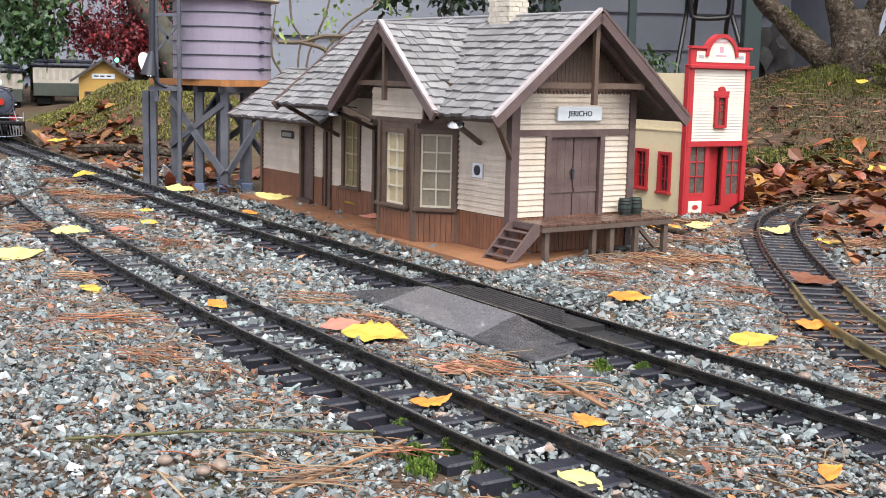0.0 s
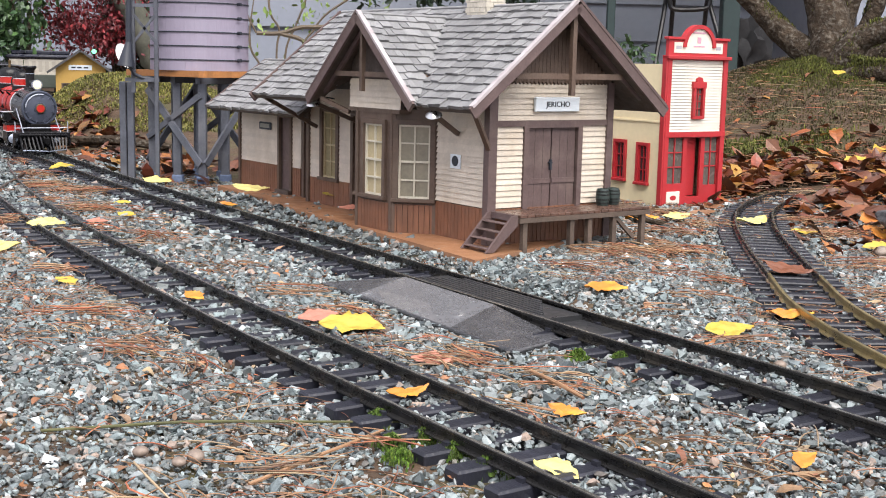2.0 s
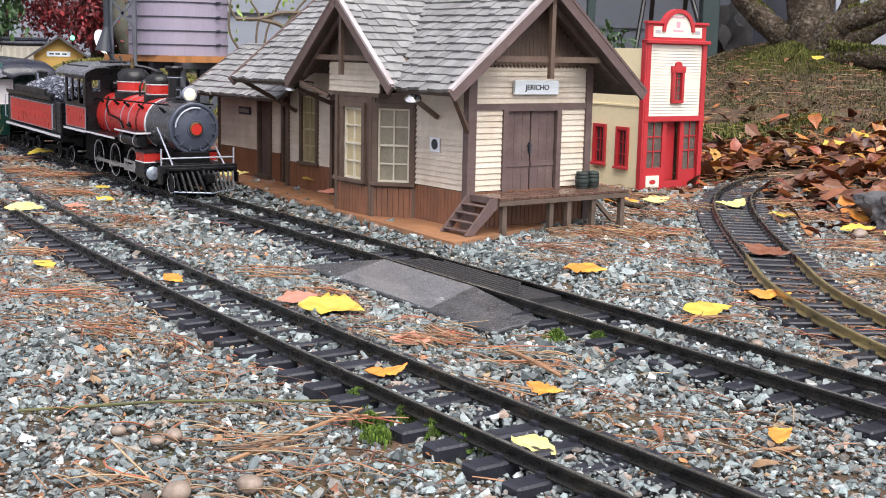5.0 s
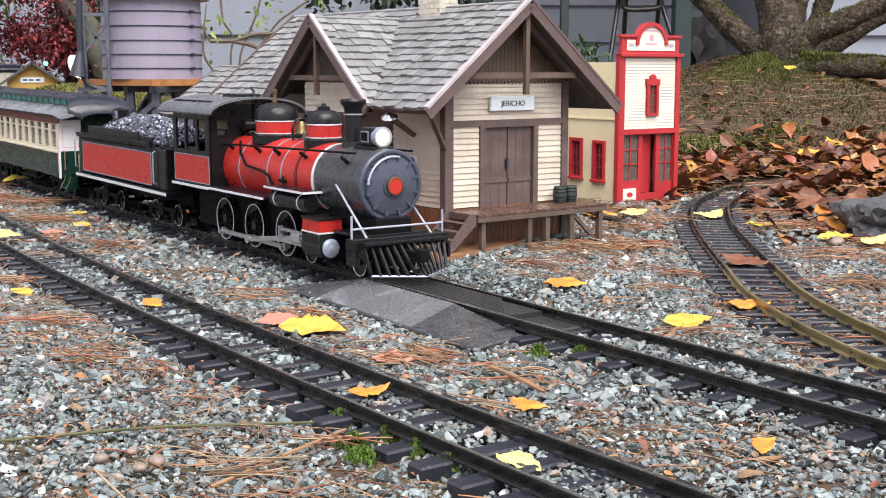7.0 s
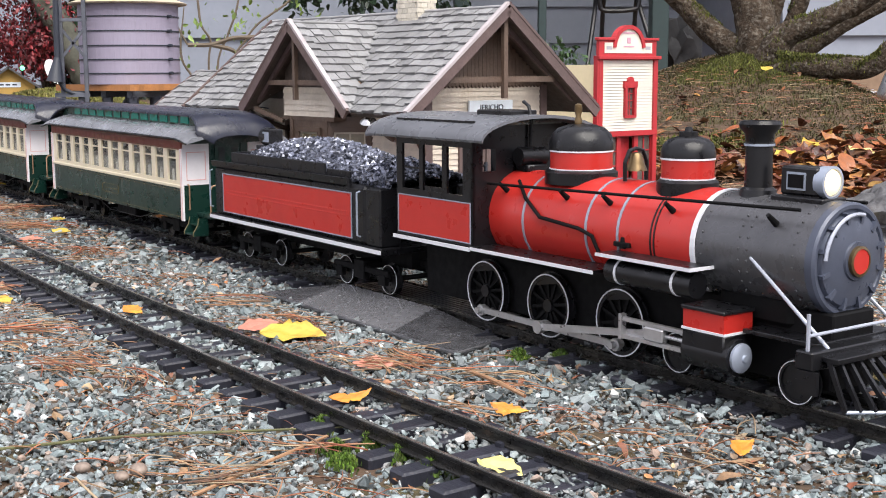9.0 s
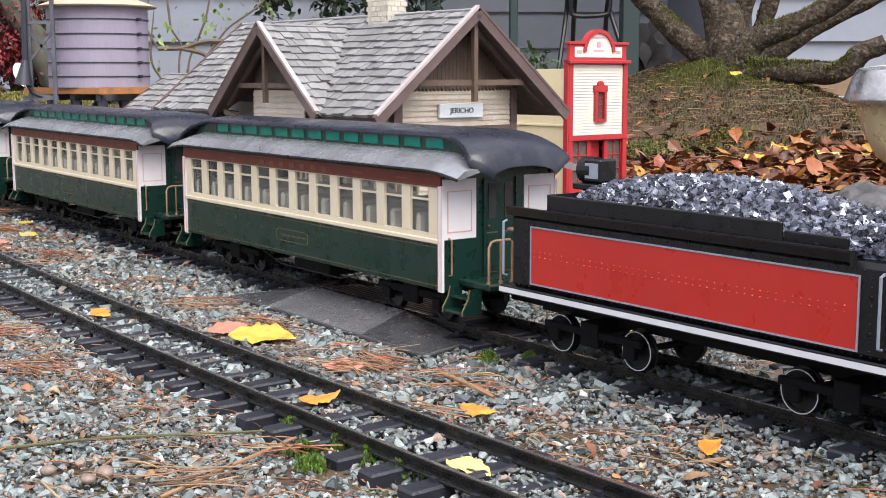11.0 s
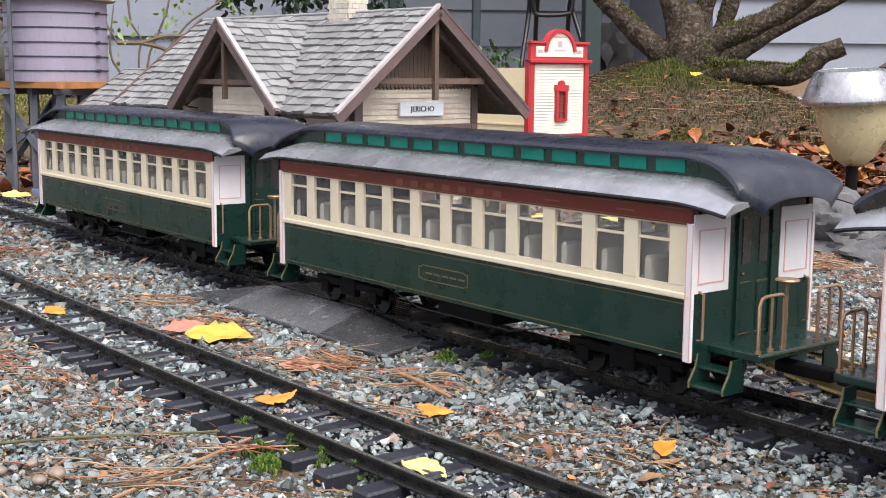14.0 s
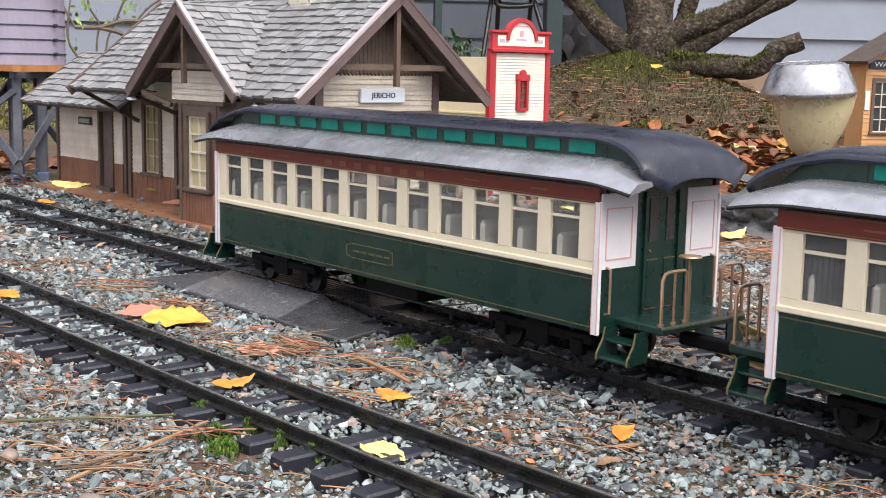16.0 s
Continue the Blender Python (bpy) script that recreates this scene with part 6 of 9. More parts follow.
        for y in (-0.0075, 0.0075):
            part("door_pane", bx(xa, xb, y - 0.0036, y + 0.0036, 0.0790, 0.1045), M_GLASS, door)
            part("door_panel", bx(xa, xb, y - 0.0046, y + 0.0046, 0.0400, 0.0680, 0.0003), M_GREEN, door)
            for z in (0.0392, 0.0684):
                part("door_moulding", bx(xa, xb, y - 0.0050, y + 0.0050, z - 0.0003, z + 0.0003), M_GOLD, door)
        for y in (-0.0150, 0.0150):
            part("door_post", bx(*sorted((x + d * 0.0005, x + d * 0.0022)), y - 0.0012, y + 0.0012, 0.0372, 0.1085), M_GREEN, door)
        bm = bmesh.new()
        bmesh.ops.create_icosphere(bm, subdivisions=2, radius=0.0012, matrix=pose(x + d * 0.0022, -0.0118, 0.0735))
        part("door_knob", bm, M_BRASS, door, "small brass door knob", True)
        xa, xb = sorted((x, x + d * 0.036))
        part("end_platform", bx(xa, xb, -0.038, 0.038, 0.0325, 0.0372, 0.0008), M_GREEN, c)
        part("gold_line", bx(x + d * 0.036 - 0.0004, x + d * 0.036 + 0.0004, -0.037, 0.037, 0.0355, 0.0362), M_GOLD, c)
        for sgn in (-1, 1):
            st = part("step", bx(*sorted((x + d * 0.001, x + d * 0.024)), *sorted((sgn * 0.037, sgn * 0.052)), 0.0150, 0.0168, 0.0004), M_GREEN, c, "green boarding steps edged in gold")
            part("tread", bx(*sorted((x + d * 0.001, x + d * 0.024)), *sorted((sgn * 0.034, sgn * 0.046)), 0.0245, 0.0260, 0.0004), M_GREEN, st)
            for xx in (x + d * 0.0012, x + d * 0.0242):
                bm = bmesh.new()
                prism(bm, [(sgn * 0.036, 0.033), (sgn * 0.046, 0.033), (sgn * 0.0475, 0.026), (sgn * 0.0525, 0.018), (sgn * 0.0525, 0.0148), (sgn * 0.036, 0.0148)], xx - 0.0006, xx + 0.0006, axis='x')
                part("step_side", bm, M_GREEN, st)
                bm = bmesh.new()
                tube(bm, [(xx, sgn * 0.0463, 0.033), (xx, sgn * 0.0478, 0.026), (xx, sgn * 0.0528, 0.018), (xx, sgn * 0.0528, 0.0148)], 0.0007, 6)
                part("gold_edge", bm, M_GOLD, st)
            bm = bmesh.new()
            xp = x + d * 0.0335
            tube(bm, [(xp, sgn * 0.0365, 0.037), (xp, sgn * 0.0365, 0.063), (xp, sgn * 0.0345, 0.0665), (xp, sgn * 0.031, 0.0675), (xp, sgn * 0.018, 0.0675), (xp, sgn * 0.0155, 0.0655), (xp, sgn * 0.0155, 0.037)], 0.0010, 8)
            rl = part("platform_railing", bm, M_RAILING, c, "bent brass platform railing", True)
            bm = bmesh.new()
            rod(bm, (xp, sgn * 0.026, 0.037), (xp, sgn * 0.026, 0.0675), 0.0008, seg=8)
            for yy in (0.0365, 0.026, 0.0155):
                rod(bm, (xp, sgn * yy, 0.0372), (xp, sgn * yy, 0.0388), 0.0018, seg=10)
            part("baluster", bm, M_RAILING, rl, smooth=True)
            bm = bmesh.new()
            tube(bm, [(x + d * 0.001, sgn * 0.047, 0.040), (x + d * 0.0045, sgn * 0.047, 0.041), (x + d * 0.0045, sgn * 0.047, 0.066), (x + d * 0.001, sgn * 0.047, 0.067)], 0.0008, 6)
            part("grab_iron", bm, M_RAILING, c)
        bm = bmesh.new()
        xs = x + d * 0.030
        rod(bm, (xs, -0.009, 0.037), (xs, -0.009, 0.0735), 0.0011, seg=8)
        lathe(bm, [(0.0062, 0.073), (0.0068, 0.0738), (0.0062, 0.0746), (0.001, 0.0746)], pose(xs, -0.009, 0), 16)
        part("brake_wheel", bm, M_RAILING, c, "brass hand brake wheel", True)
        part("coupler", bx(*sorted((x + d * 0.02, x + d * 0.057)), -0.004, 0.004, 0.021, 0.028, 0.001), M_MATTBLACK, c)
        # truck
        xt = x - d * 0.0665
        bm = bmesh.new()
        for sgn in (-1, 1):
            box(bm, xt - 0.046, xt + 0.046, sgn * 0.031 - 0.0018, sgn * 0.031 + 0.0018, 0.0155, 0.0215, 0.0006)
            for dx in (-0.0335, 0.0335):
                box(bm, xt + dx - 0.005, xt + dx + 0.005, sgn * 0.031 - 0.003, sgn * 0.031 + 0.003, 0.008, 0.018, 0.0008)
            box(bm, xt - 0.010, xt + 0.010, sgn * 0.031 - 0.003, sgn * 0.031 + 0.003, 0.0095, 0.026, 0.0008)
        box(bm, xt - 0.008, xt + 0.008, -0.031, 0.031, 0.018, 0.030)
        part("truck_frame", bm, M_MATTBLACK, c)
        for dx in (-0.0335, 0.0335):
            wheelset(c, xt + dx, 0.0125, white=False)
    part("underframe", bx(-L + 0.002, -0.002, -0.016, 0.016, 0.023, 0.030), M_MATTBLACK, c)
    part("battery_box", bx(-0.245, -0.185, -0.034, 0.034, 0.0145, 0.030, 0.001), M_MATTBLACK, c)
    for sgn in (-1, 1):
        bm = bmesh.new()
        tube(bm, [(-0.32, sgn * 0.036, 0.029), (-0.265, sgn * 0.036, 0.0155), (-0.165, sgn * 0.036, 0.0155), (-0.105, sgn * 0.036, 0.029)], 0.0005, 6)
        part("truss_rod", bm, M_RIB, c)
    # seats seen through the windows
    seat_bm = bmesh.new()
    box(seat_bm, -0.010, 0.009, -0.017, 0.017, 0.034, 0.056, 0.002)
    box(seat_bm, -0.012, -0.0075, -0.017, 0.017, 0.050, 0.0825, 0.0022)
    first_seat = None
    for i in range(12):
        for sgn in (-1, 1):
            if first_seat is None:
                bmesh.ops.recalc_face_normals(seat_bm, faces=seat_bm.faces[:])
                first_seat = part("seat", seat_bm, M_SEAT, c)
                o = first_seat
            else:
                o = new("seat", first_seat.data)
                o.parent = c
            o.matrix_basis = pose(first + i * pitch + 0.012, sgn * 0.031, 0)
    return c


engine = build_engine()
tender = build_tender()
coach = build_coach()
coaches = [coach, copy_thing(coach, Matrix()), copy_thing(coach, Matrix())]


# ---- water tower ----
def build_tower():
    cx, cy = -0.352, 1.962
    t = thing("water_tower", pose(cx, cy, 0), "weathered lavender-grey wooden water tank on a timber trestle", "water tower")
    MT = mat("lavender_grey_staves", (0.265, 0.235, 0.305), 0.6, vary=0.08, scale=30, objrand=0.02, bump=0.4, bump_scale=250, stain=(0.27, 0.25, 0.32), stain_scale=14, stain_amt=0.5, stretch=(1, 1, 0.25))
    MTR = mat("slate_grey_timber", (0.085, 0.092, 0.115), 0.7, vary=0.25, scale=40, objrand=0.2, bump=0.4, bump_scale=250, stain=(0.14, 0.14, 0.15), stain_scale=20, stain_amt=0.5)
    MO = mat("orange_cedar_beam", (0.36, 0.155, 0.05), 0.6, vary=0.2, scale=40, objrand=0.15, bump=0.3, stain=(0.2, 0.09, 0.035), stain_scale=20)
    MF = mat("blue_leg_foot", (0.12, 0.16, 0.26), 0.6, vary=0.2, scale=50)
    R, z0, z1 = 0.0765, 0.1655, 0.288
    bm = bmesh.new()
    lathe(bm, [(R - 0.003, z0), (R - 0.003, z1)], seg=48)
    tank = part("tank", bm, MT, t)
    n = 30
    for k in range(n):
        a0, a1 = (k + 0.003) * math.tau / n, (k + 0.997) * math.tau / n
        bm = bmesh.new()
        prism(bm, [(r * math.cos(a), r * math.sin(a)) for r, a in ((R - 0.004, a0), (R, a0), (R, (a0 + a1) / 2), (R, a1), (R - 0.004, a1))], z0, z1)
        part("stave", bm, MT, tank)
    for z in (0.182, 0.203, 0.224, 0.246, 0.268):
        bm = bmesh.new()
        secs = []
        for i in range(49):
            a = i * math.tau / 48
            secs.append([((R + q) * math.cos(a), (R + q) * math.sin(a), z + h) for q, h in ((0.0002, -0.0009), (0.0013, -0.0009), (0.0013, 0.0009), (0.0002, 0.0009))])
        loft(bm, secs)
        hp = part("hoop", bm, M_INK, tank)
        bm = bmesh.new()
        rod(bm, ((R + 0.001) * 0.86, (R + 0.001) * -0.51, z), ((R + 0.007) * 0.86, (R + 0.007) * -0.51, z), 0.0026, seg=10)
        part("hoop_lug", bm, M_INK, hp)
    bm = bmesh.new()
    lathe(bm, [(R + 0.013, z1 - 0.001), (R + 0.0145, z1 + 0.001), (R * 0.6, z1 + 0.018), (0.004, z1 + 0.034), (0.0, z1 + 0.035)], seg=32)
    part("tank_roof", bm, mat("pale_tan_roof", (0.42, 0.35, 0.26), 0.7, vary=0.2, scale=30), t, "pale conical tank roof")
    u, w = Vector((-0.85, 0.53, 0)), Vector((0.53, 0.85, 0))
    # cedar beams under the tank
    for k, o in enumerate((-0.066, -0.022, 0.022, 0.066)):
        beam_part("cedar_beam", u * -0.08 + w * o + Vector((0, 0, 0.1605)), u * 0.08 + w * o + Vector((0, 0, 0.1605)), 0.012, 0.0095, MO, t)
    for o in (-0.075, 0.075):
        beam_part("cedar_beam", w * -0.08 + u * o + Vector((0, 0, 0.1605)), w * 0.08 + u * o + Vector((0, 0, 0.1605)), 0.01, 0.0096, MO, t)
    for i in (-1, 0, 1):
        beam_part("cap_timber", u * (i * 0.052) - w * 0.062 + Vector((0, 0, 0.151)), u * (i * 0.052) + w * 0.062 + Vector((0, 0, 0.151)), 0.010, 0.0105, MTR, t)
        for j in (-1, 0, 1):
            p = u * (i * 0.052) + w * (j * 0.052)
            zb = BED
            part("leg", bx(p.x - 0.0062, p.x + 0.0062, p.y - 0.0062, p.y + 0.0062, zb, 0.146, 0.0008), MTR, t)
            part("foot", bx(p.x - 0.0085, p.x + 0.0085, p.y - 0.0085, p.y + 0.0085, zb, zb + 0.018, 0.001), MF, t)
    for j in (-1, 1):
        o = w * (j * 0.0605)
        beam_part("cross_brace", o - u * 0.055 + Vector((0, 0, 0.022)), o + u * 0.055 + Vector((0, 0, 0.136)), 0.004, 0.011, MTR, t)
        beam_part("cross_brace", o + u * 0.055 + Vector((0, 0, 0.06)), o - u * 0.055 + Vector((0, 0, 0.128)), 0.004, 0.009, MTR, t)
        o = u * (j * 0.0605)
        beam_part("cross_brace", o - w * 0.055 + Vector((0, 0, 0.022)), o + w * 0.055 + Vector((0, 0, 0.136)), 0.004, 0.011, MTR, t)
    # spout mast on the outer side
    sp = thing("water_spout", pose(-0.418, 1.885, 0), "black drop spout and grey braced frame on the tower", "spout")
    for dx, dy in ((0.014, 0.0), (-0.022, 0.004)):
        part("post", bx(dx - 0.003, dx + 0.003, dy - 0.003, dy + 0.003, BED if dx > 0 else 0.13, 0.31, 0.0005), MTR, sp)
    for za, zb in ((0.235, 0.19), (0.19, 0.235)):
        beam_part("frame_brace", (0.014, 0.003, za + 0.015), (-0.022, 0.003, zb + 0.015), 0.003, 0.004, MTR, sp)
    beam_part("frame_bar", (0.018, 0, 0.262), (-0.03, 0.002, 0.262), 0.003, 0.005, MTR, sp)
    beam_part("frame_bar", (0.018, 0, 0.150), (-0.034, 0.002, 0.150), 0.004, 0.006, MTR, sp)
    bm = bmesh.new()
    rod(bm, (-0.024, -0.008, 0.32), (-0.026, -0.008, 0.205), 0.0042, 0.0046, 12)
    rod(bm, (-0.026, -0.008, 0.206), (-0.030, -0.010, 0.170), 0.0046, 0.0135, 16)
    tube(bm, [(-0.026, -0.008, 0.172), (-0.018, -0.004, 0.158), (-0.008, 0, 0.153), (0.014, 0.01, 0.152)], 0.003, 8)
    part("spout_pipe", bm, mat("black_spout_paint", (0.02, 0.024, 0.035), 0.4), sp, smooth=True)
    for x in (-0.034, -0.046):
        part("stub_post", bx(x - 0.005, x + 0.005, 0.03, 0.04, BED, 0.146, 0.0008), MTR, sp)


# ---- red-fronted store ----
def build_store():
    s = thing("toy_store", pose(0.347, 1.739, 0, 0, 0, 33), "cream model store with red trim and an arched false front", "store")
    MC = mat("cream_store_wall", (0.74, 0.63, 0.40), 0.65, vary=0.06, scale=20, stain=(0.45, 0.38, 0.26), stain_scale=10, stain_amt=0.35)
    MW = mat("white_store_board", (0.66, 0.62, 0.54), 0.65, vary=0.05, scale=30, objrand=0.04)
    MR = mat("red_store_trim", (0.40, 0.022, 0.028), 0.5, vary=0.1, scale=40, stain=(0.28, 0.02, 0.02), stain_scale=20)
    MP = mat("store_pane", (0.10, 0.085, 0.075), 0.25, vary=0.2, scale=40)
    W, z0, zt = 0.1215, -0.014, 0.203
    m, L = wall_frame((0, 0), (W, 0))
    # facade core with shop openings
    ops = [(0.010, 0.042, 0.020, 0.086), (0.050, 0.078, 0.0, 0.086), (0.086, 0.112, 0.016, 0.086)]
    wall_core(s, m, L, z0, zt, ops, MR, 0.004)
    siding(s, m, L - 0.008, 0.095, 0.197, [(0.0525, 0.0765, 0.117, 0.167)], 0.0042, MW, 0.008)
    for a, b in ((0.0, 0.0085), (L - 0.0085, L)):
        part("pilaster", bx(a, b, 0.0002, 0.0045, z0, zt, 0.0005, m=m), MR, s)
    part("belt", bx(0, L, 0.0002, 0.0052, 0.0875, 0.0945, m=m), MR, s)
    part("cornice", bx(-0.003, L + 0.003, -0.005, 0.0085, 0.1985, 0.2035, 0.0006, m=m), MR, s)
    # parapet with an arch
    par = part("parapet", bx(0.002, L - 0.002, -0.004, 0.002, 0.2035, 0.226, m=m), MR, s, "red edged parapet with a white arch")
    part("coping", bx(-0.001, 0.036, -0.005, 0.005, 0.226, 0.2298, 0.0005, m=m), MR, par)
    part("coping", bx(L - 0.036, L + 0.001, -0.005, 0.005, 0.226, 0.2298, 0.0005, m=m), MR, par)
    for r0, r1, d0, d1, mt in ((0.0, 0.0275, -0.004, 0.0024, MW), (0.0268, 0.0325, -0.005, 0.0052, MR)):
        bm = bmesh.new()
        arc = [(L / 2 + r1 * math.cos(a), 0.2155 + r1 * math.sin(a)) for a in np.linspace(0, math.pi, 19)]
        if r0:
            inner = [(L / 2 + r0 * math.cos(a), 0.2155 + r0 * math.sin(a)) for a in np.linspace(math.pi, 0, 19)]
            secs = []
            for (ox, oz), (ix, iz) in zip(arc, reversed(inner)):
                secs.append([(ox, d0, oz), (ox, d1, oz), (ix, d1, iz), (ix, d0, iz)])
            loft(bm, secs)
        else:
            prism(bm, arc, d0, d1, axis='y')
        bmesh.ops.transform(bm, matrix=m, verts=bm.verts[:])
        part("arch", bm, mt, par)
    part("parapet_face", bx(0.012, L - 0.012, 0.0021, 0.0028, 0.2075, 0.2225, m=m), MW, par)
    pk = mat("faded_rose_ink", (0.55, 0.30, 0.38), 0.6)
    gi = mat("faded_grey_ink", (0.35, 0.35, 0.38), 0.6)
    for a, b, c, d, k in ((L / 2 - 0.013, L / 2 + 0.013, 0.2355, 0.2375, pk), (L / 2 - 0.0035, L / 2 + 0.0035, 0.2215, 0.2300, pk), (L / 2 - 0.011, L / 2 + 0.011, 0.2160, 0.2180, pk), (0.0155, 0.026, 0.2125, 0.2175, gi), (L - 0.026, L - 0.0155, 0.2125, 0.2175, gi)):
        part("faded_bar", bx(a, b, 0.0026, 0.0031, c, d, m=m), k, par)
    # upper window
    bm = bmesh.new()
    for a, b, c, d in ((0.0530, 0.0575, 0.117, 0.160), (0.0715, 0.0760, 0.117, 0.160), (0.0530, 0.0760, 0.1135, 0.1175), (0.0510, 0.0780, 0.1575, 0.1665)):
        box(bm, a, b, 0.0002, 0.0058, c, d, m=m)
    lathe(bm, [(0.006, 0), (0.006, 0.005)], m @ pose(0.0645, 0.0056, 0.1675, 90, 0, 0), 16)
    win = part("upper_window", bm, MR, s, "red framed upper window")
    part("window_pane", bx(0.0575, 0.0715, 0.0002, 0.0012, 0.1175, 0.1575, m=m), MP, win)
    for z in (0.128, 0.139, 0.149):
        part("glazing_bar", bx(0.0575, 0.0715, 0.0012, 0.0026, z - 0.0006, z + 0.0006, m=m), MR, win)
    part("glazing_bar", bx(0.0640, 0.0652, 0.0012, 0.0024, 0.1175, 0.1575, m=m), MR, win)
    # shop windows and recessed door
    for a, b, c, d in (ops[0], ops[2]):
        w = part("shop_window", bx(a, b, -0.0032, -0.0022, c, d, m=m), MP, s, "dusty shop window")
        part("glazing_bar", bx((a + b) / 2 - 0.0009, (a + b) / 2 + 0.0009, -0.0022, -0.0006, c, d, m=m), MR, w)
        part("glazing_bar", bx(a, b, -0.0022, -0.0006, d - 0.022, d - 0.0203, m=m), MR, w)
        part("glazing_bar", bx(a, b, -0.0022, -0.0006, d - 0.043, d - 0.0413, m=m), MR, w)
    part("shop_door", bx(0.050, 0.078, -0.014, -0.011, 0.0, 0.086, m=m), MR, s, "red recessed shop door")
    part("notice_board", bx(0.0105, 0.037, 0.0002, 0.0028, -0.0095, 0.0085, 0.0004, m=m), MW, s, "cream board with a red oval")
    bm = bmesh.new()
    lathe(bm, [(0.0045, 0), (0.0045, 0.0004)], m @ pose(0.0237, 0.0029, -0.0005, 90, 0, 0) @ Matrix.Diagonal((1.4, 0.8, 1, 1)), 20)
    part("oval", bm, MR, s)
    # side wall facing the track, back and roof
    m2, L2 = wall_frame((0, 0), (0, 0.21), flip=True)
    o2 = [(0.0285, 0.0465, 0.020, 0.0735), (0.0770, 0.0960, 0.022, 0.0755)]
    wall_core(s, m2, L2, z0, 0.188, o2, MC, 0.004)
    for a, b, c, d in o2:
        sash_window(s, m2, a, b, c, d, cols=2, rows=3, bar=0.0012, frame_mat=MR, sash_mat=MR, w=0.0042)
    part("corner_post", bx(-0.004, 0.004, 0.0002, 0.003, z0, zt, m=m2), MR, s)
    part("eave_line", bx(0.0, L2, 0.0002, 0.002, 0.1080, 0.1105, m=m2), MC, s)
    bm = bmesh.new()
    box(bm, W - 0.004, W, 0.004, 0.21, z0, 0.188)
    box(bm, 0.004, W - 0.004, 0.206, 0.21, z0, 0.188)
    box(bm, 0.0, W, 0.004, 0.21, 0.188, 0.191)
    part("shell", bm, MC, s)


# ---- the old tree on its mound, and the plants ----
def bark_tube(pts, radii, name, material, parent, seed=0, seg=14):
    rnd = random.Random(seed)
    n = len(pts) * 5
    fine = smooth_line(pts, n)
    rr = np.interp(np.linspace(0, 1, n), np.linspace(0, 1, len(radii)), radii)
    bm = bmesh.new()
    rings = []
    for i, p in enumerate(fine):
        d = (fine[min(i + 1, n - 1)] - fine[max(i - 1, 0)]).normalized()
        q = d.to_track_quat('Z', 'Y')
        ring = []
        for k in range(seg):
            a = k * math.tau / seg
            bump = 1 + 0.16 * noise.noise(Vector((math.cos(a) * 2 + seed * 9, math.sin(a) * 2, i * 0.35))) + rnd.uniform(-0.04, 0.04)
            ring.append(bm.verts.new(p + q @ Vector((rr[i] * bump * math.cos(a), rr[i] * bump * math.sin(a), 0))))
        rings.append(ring)
    for a, b in zip(rings, rings[1:]):
        off = min(range(seg), key=lambda o: sum((a[k].co - b[(k + o) % seg].co).length for k in range(0, seg, 3)))
        for k in range(seg):
            bm.faces.new((a[k], a[(k + 1) % seg], b[(k + 1 + off) % seg], b[(k + off) % seg]))
    bm.faces.new(rings[0][::-1])
    bm.faces.new(rings[-1])
    return part(name, bm, material, parent, smooth=True)


def blades(name, label, x, y, z, length, width, material, seed=0, lean=0.7, category="grass", parent=None):
    """Thin bent blades standing on the given places."""
    rng = np.random.default_rng(seed)
    n = len(x)
    yaw = rng.uniform(0, math.tau, n)
    ln = length * rng.uniform(0.5, 1.4, n)
    tip = rng.uniform(0.1, lean, n) * ln
    wx, wy = -np.sin(yaw) * width, np.cos(yaw) * width
    dx, dy = np.cos(yaw), np.sin(yaw)
    up = np.sqrt(np.maximum(ln ** 2 - tip ** 2, 0.04 * ln ** 2))
    v = np.zeros((n, 5, 3))
    v[:, 0] = np.stack([x - wx, y - wy, z - 0.001], 1)
    v[:, 1] = np.stack([x + wx, y + wy, z - 0.001], 1)
    v[:, 2] = np.stack([x + dx * tip * 0.35 + wx * 0.8, y + dy * tip * 0.35 + wy * 0.8, z + up * 0.6], 1)
    v[:, 3] = np.stack([x + dx * tip * 0.35 - wx * 0.8, y + dy * tip * 0.35 - wy * 0.8, z + up * 0.6], 1)
    v[:, 4] = np.stack([x + dx * tip, y + dy * tip, z + up], 1)
    tri = np.array([(0, 1, 2), (0, 2, 3), (3, 2, 4)])
    ob = mesh_object(name, v.reshape(-1, 3), (tri[None] + (np.arange(n) * 5)[:, None, None]).reshape(-1, 3), material)
    if parent:
        ob.parent = parent
        ob["kind"] = "stuff"
        return ob
    return tagged(ob, label, category, kind="stuff")


LEAF = [(0.0, 0.012), (0.14, 0.14), (0.32, 0.235), (0.52, 0.25), (0.70, 0.20), (0.86, 0.11), (1.0, 0.005)]


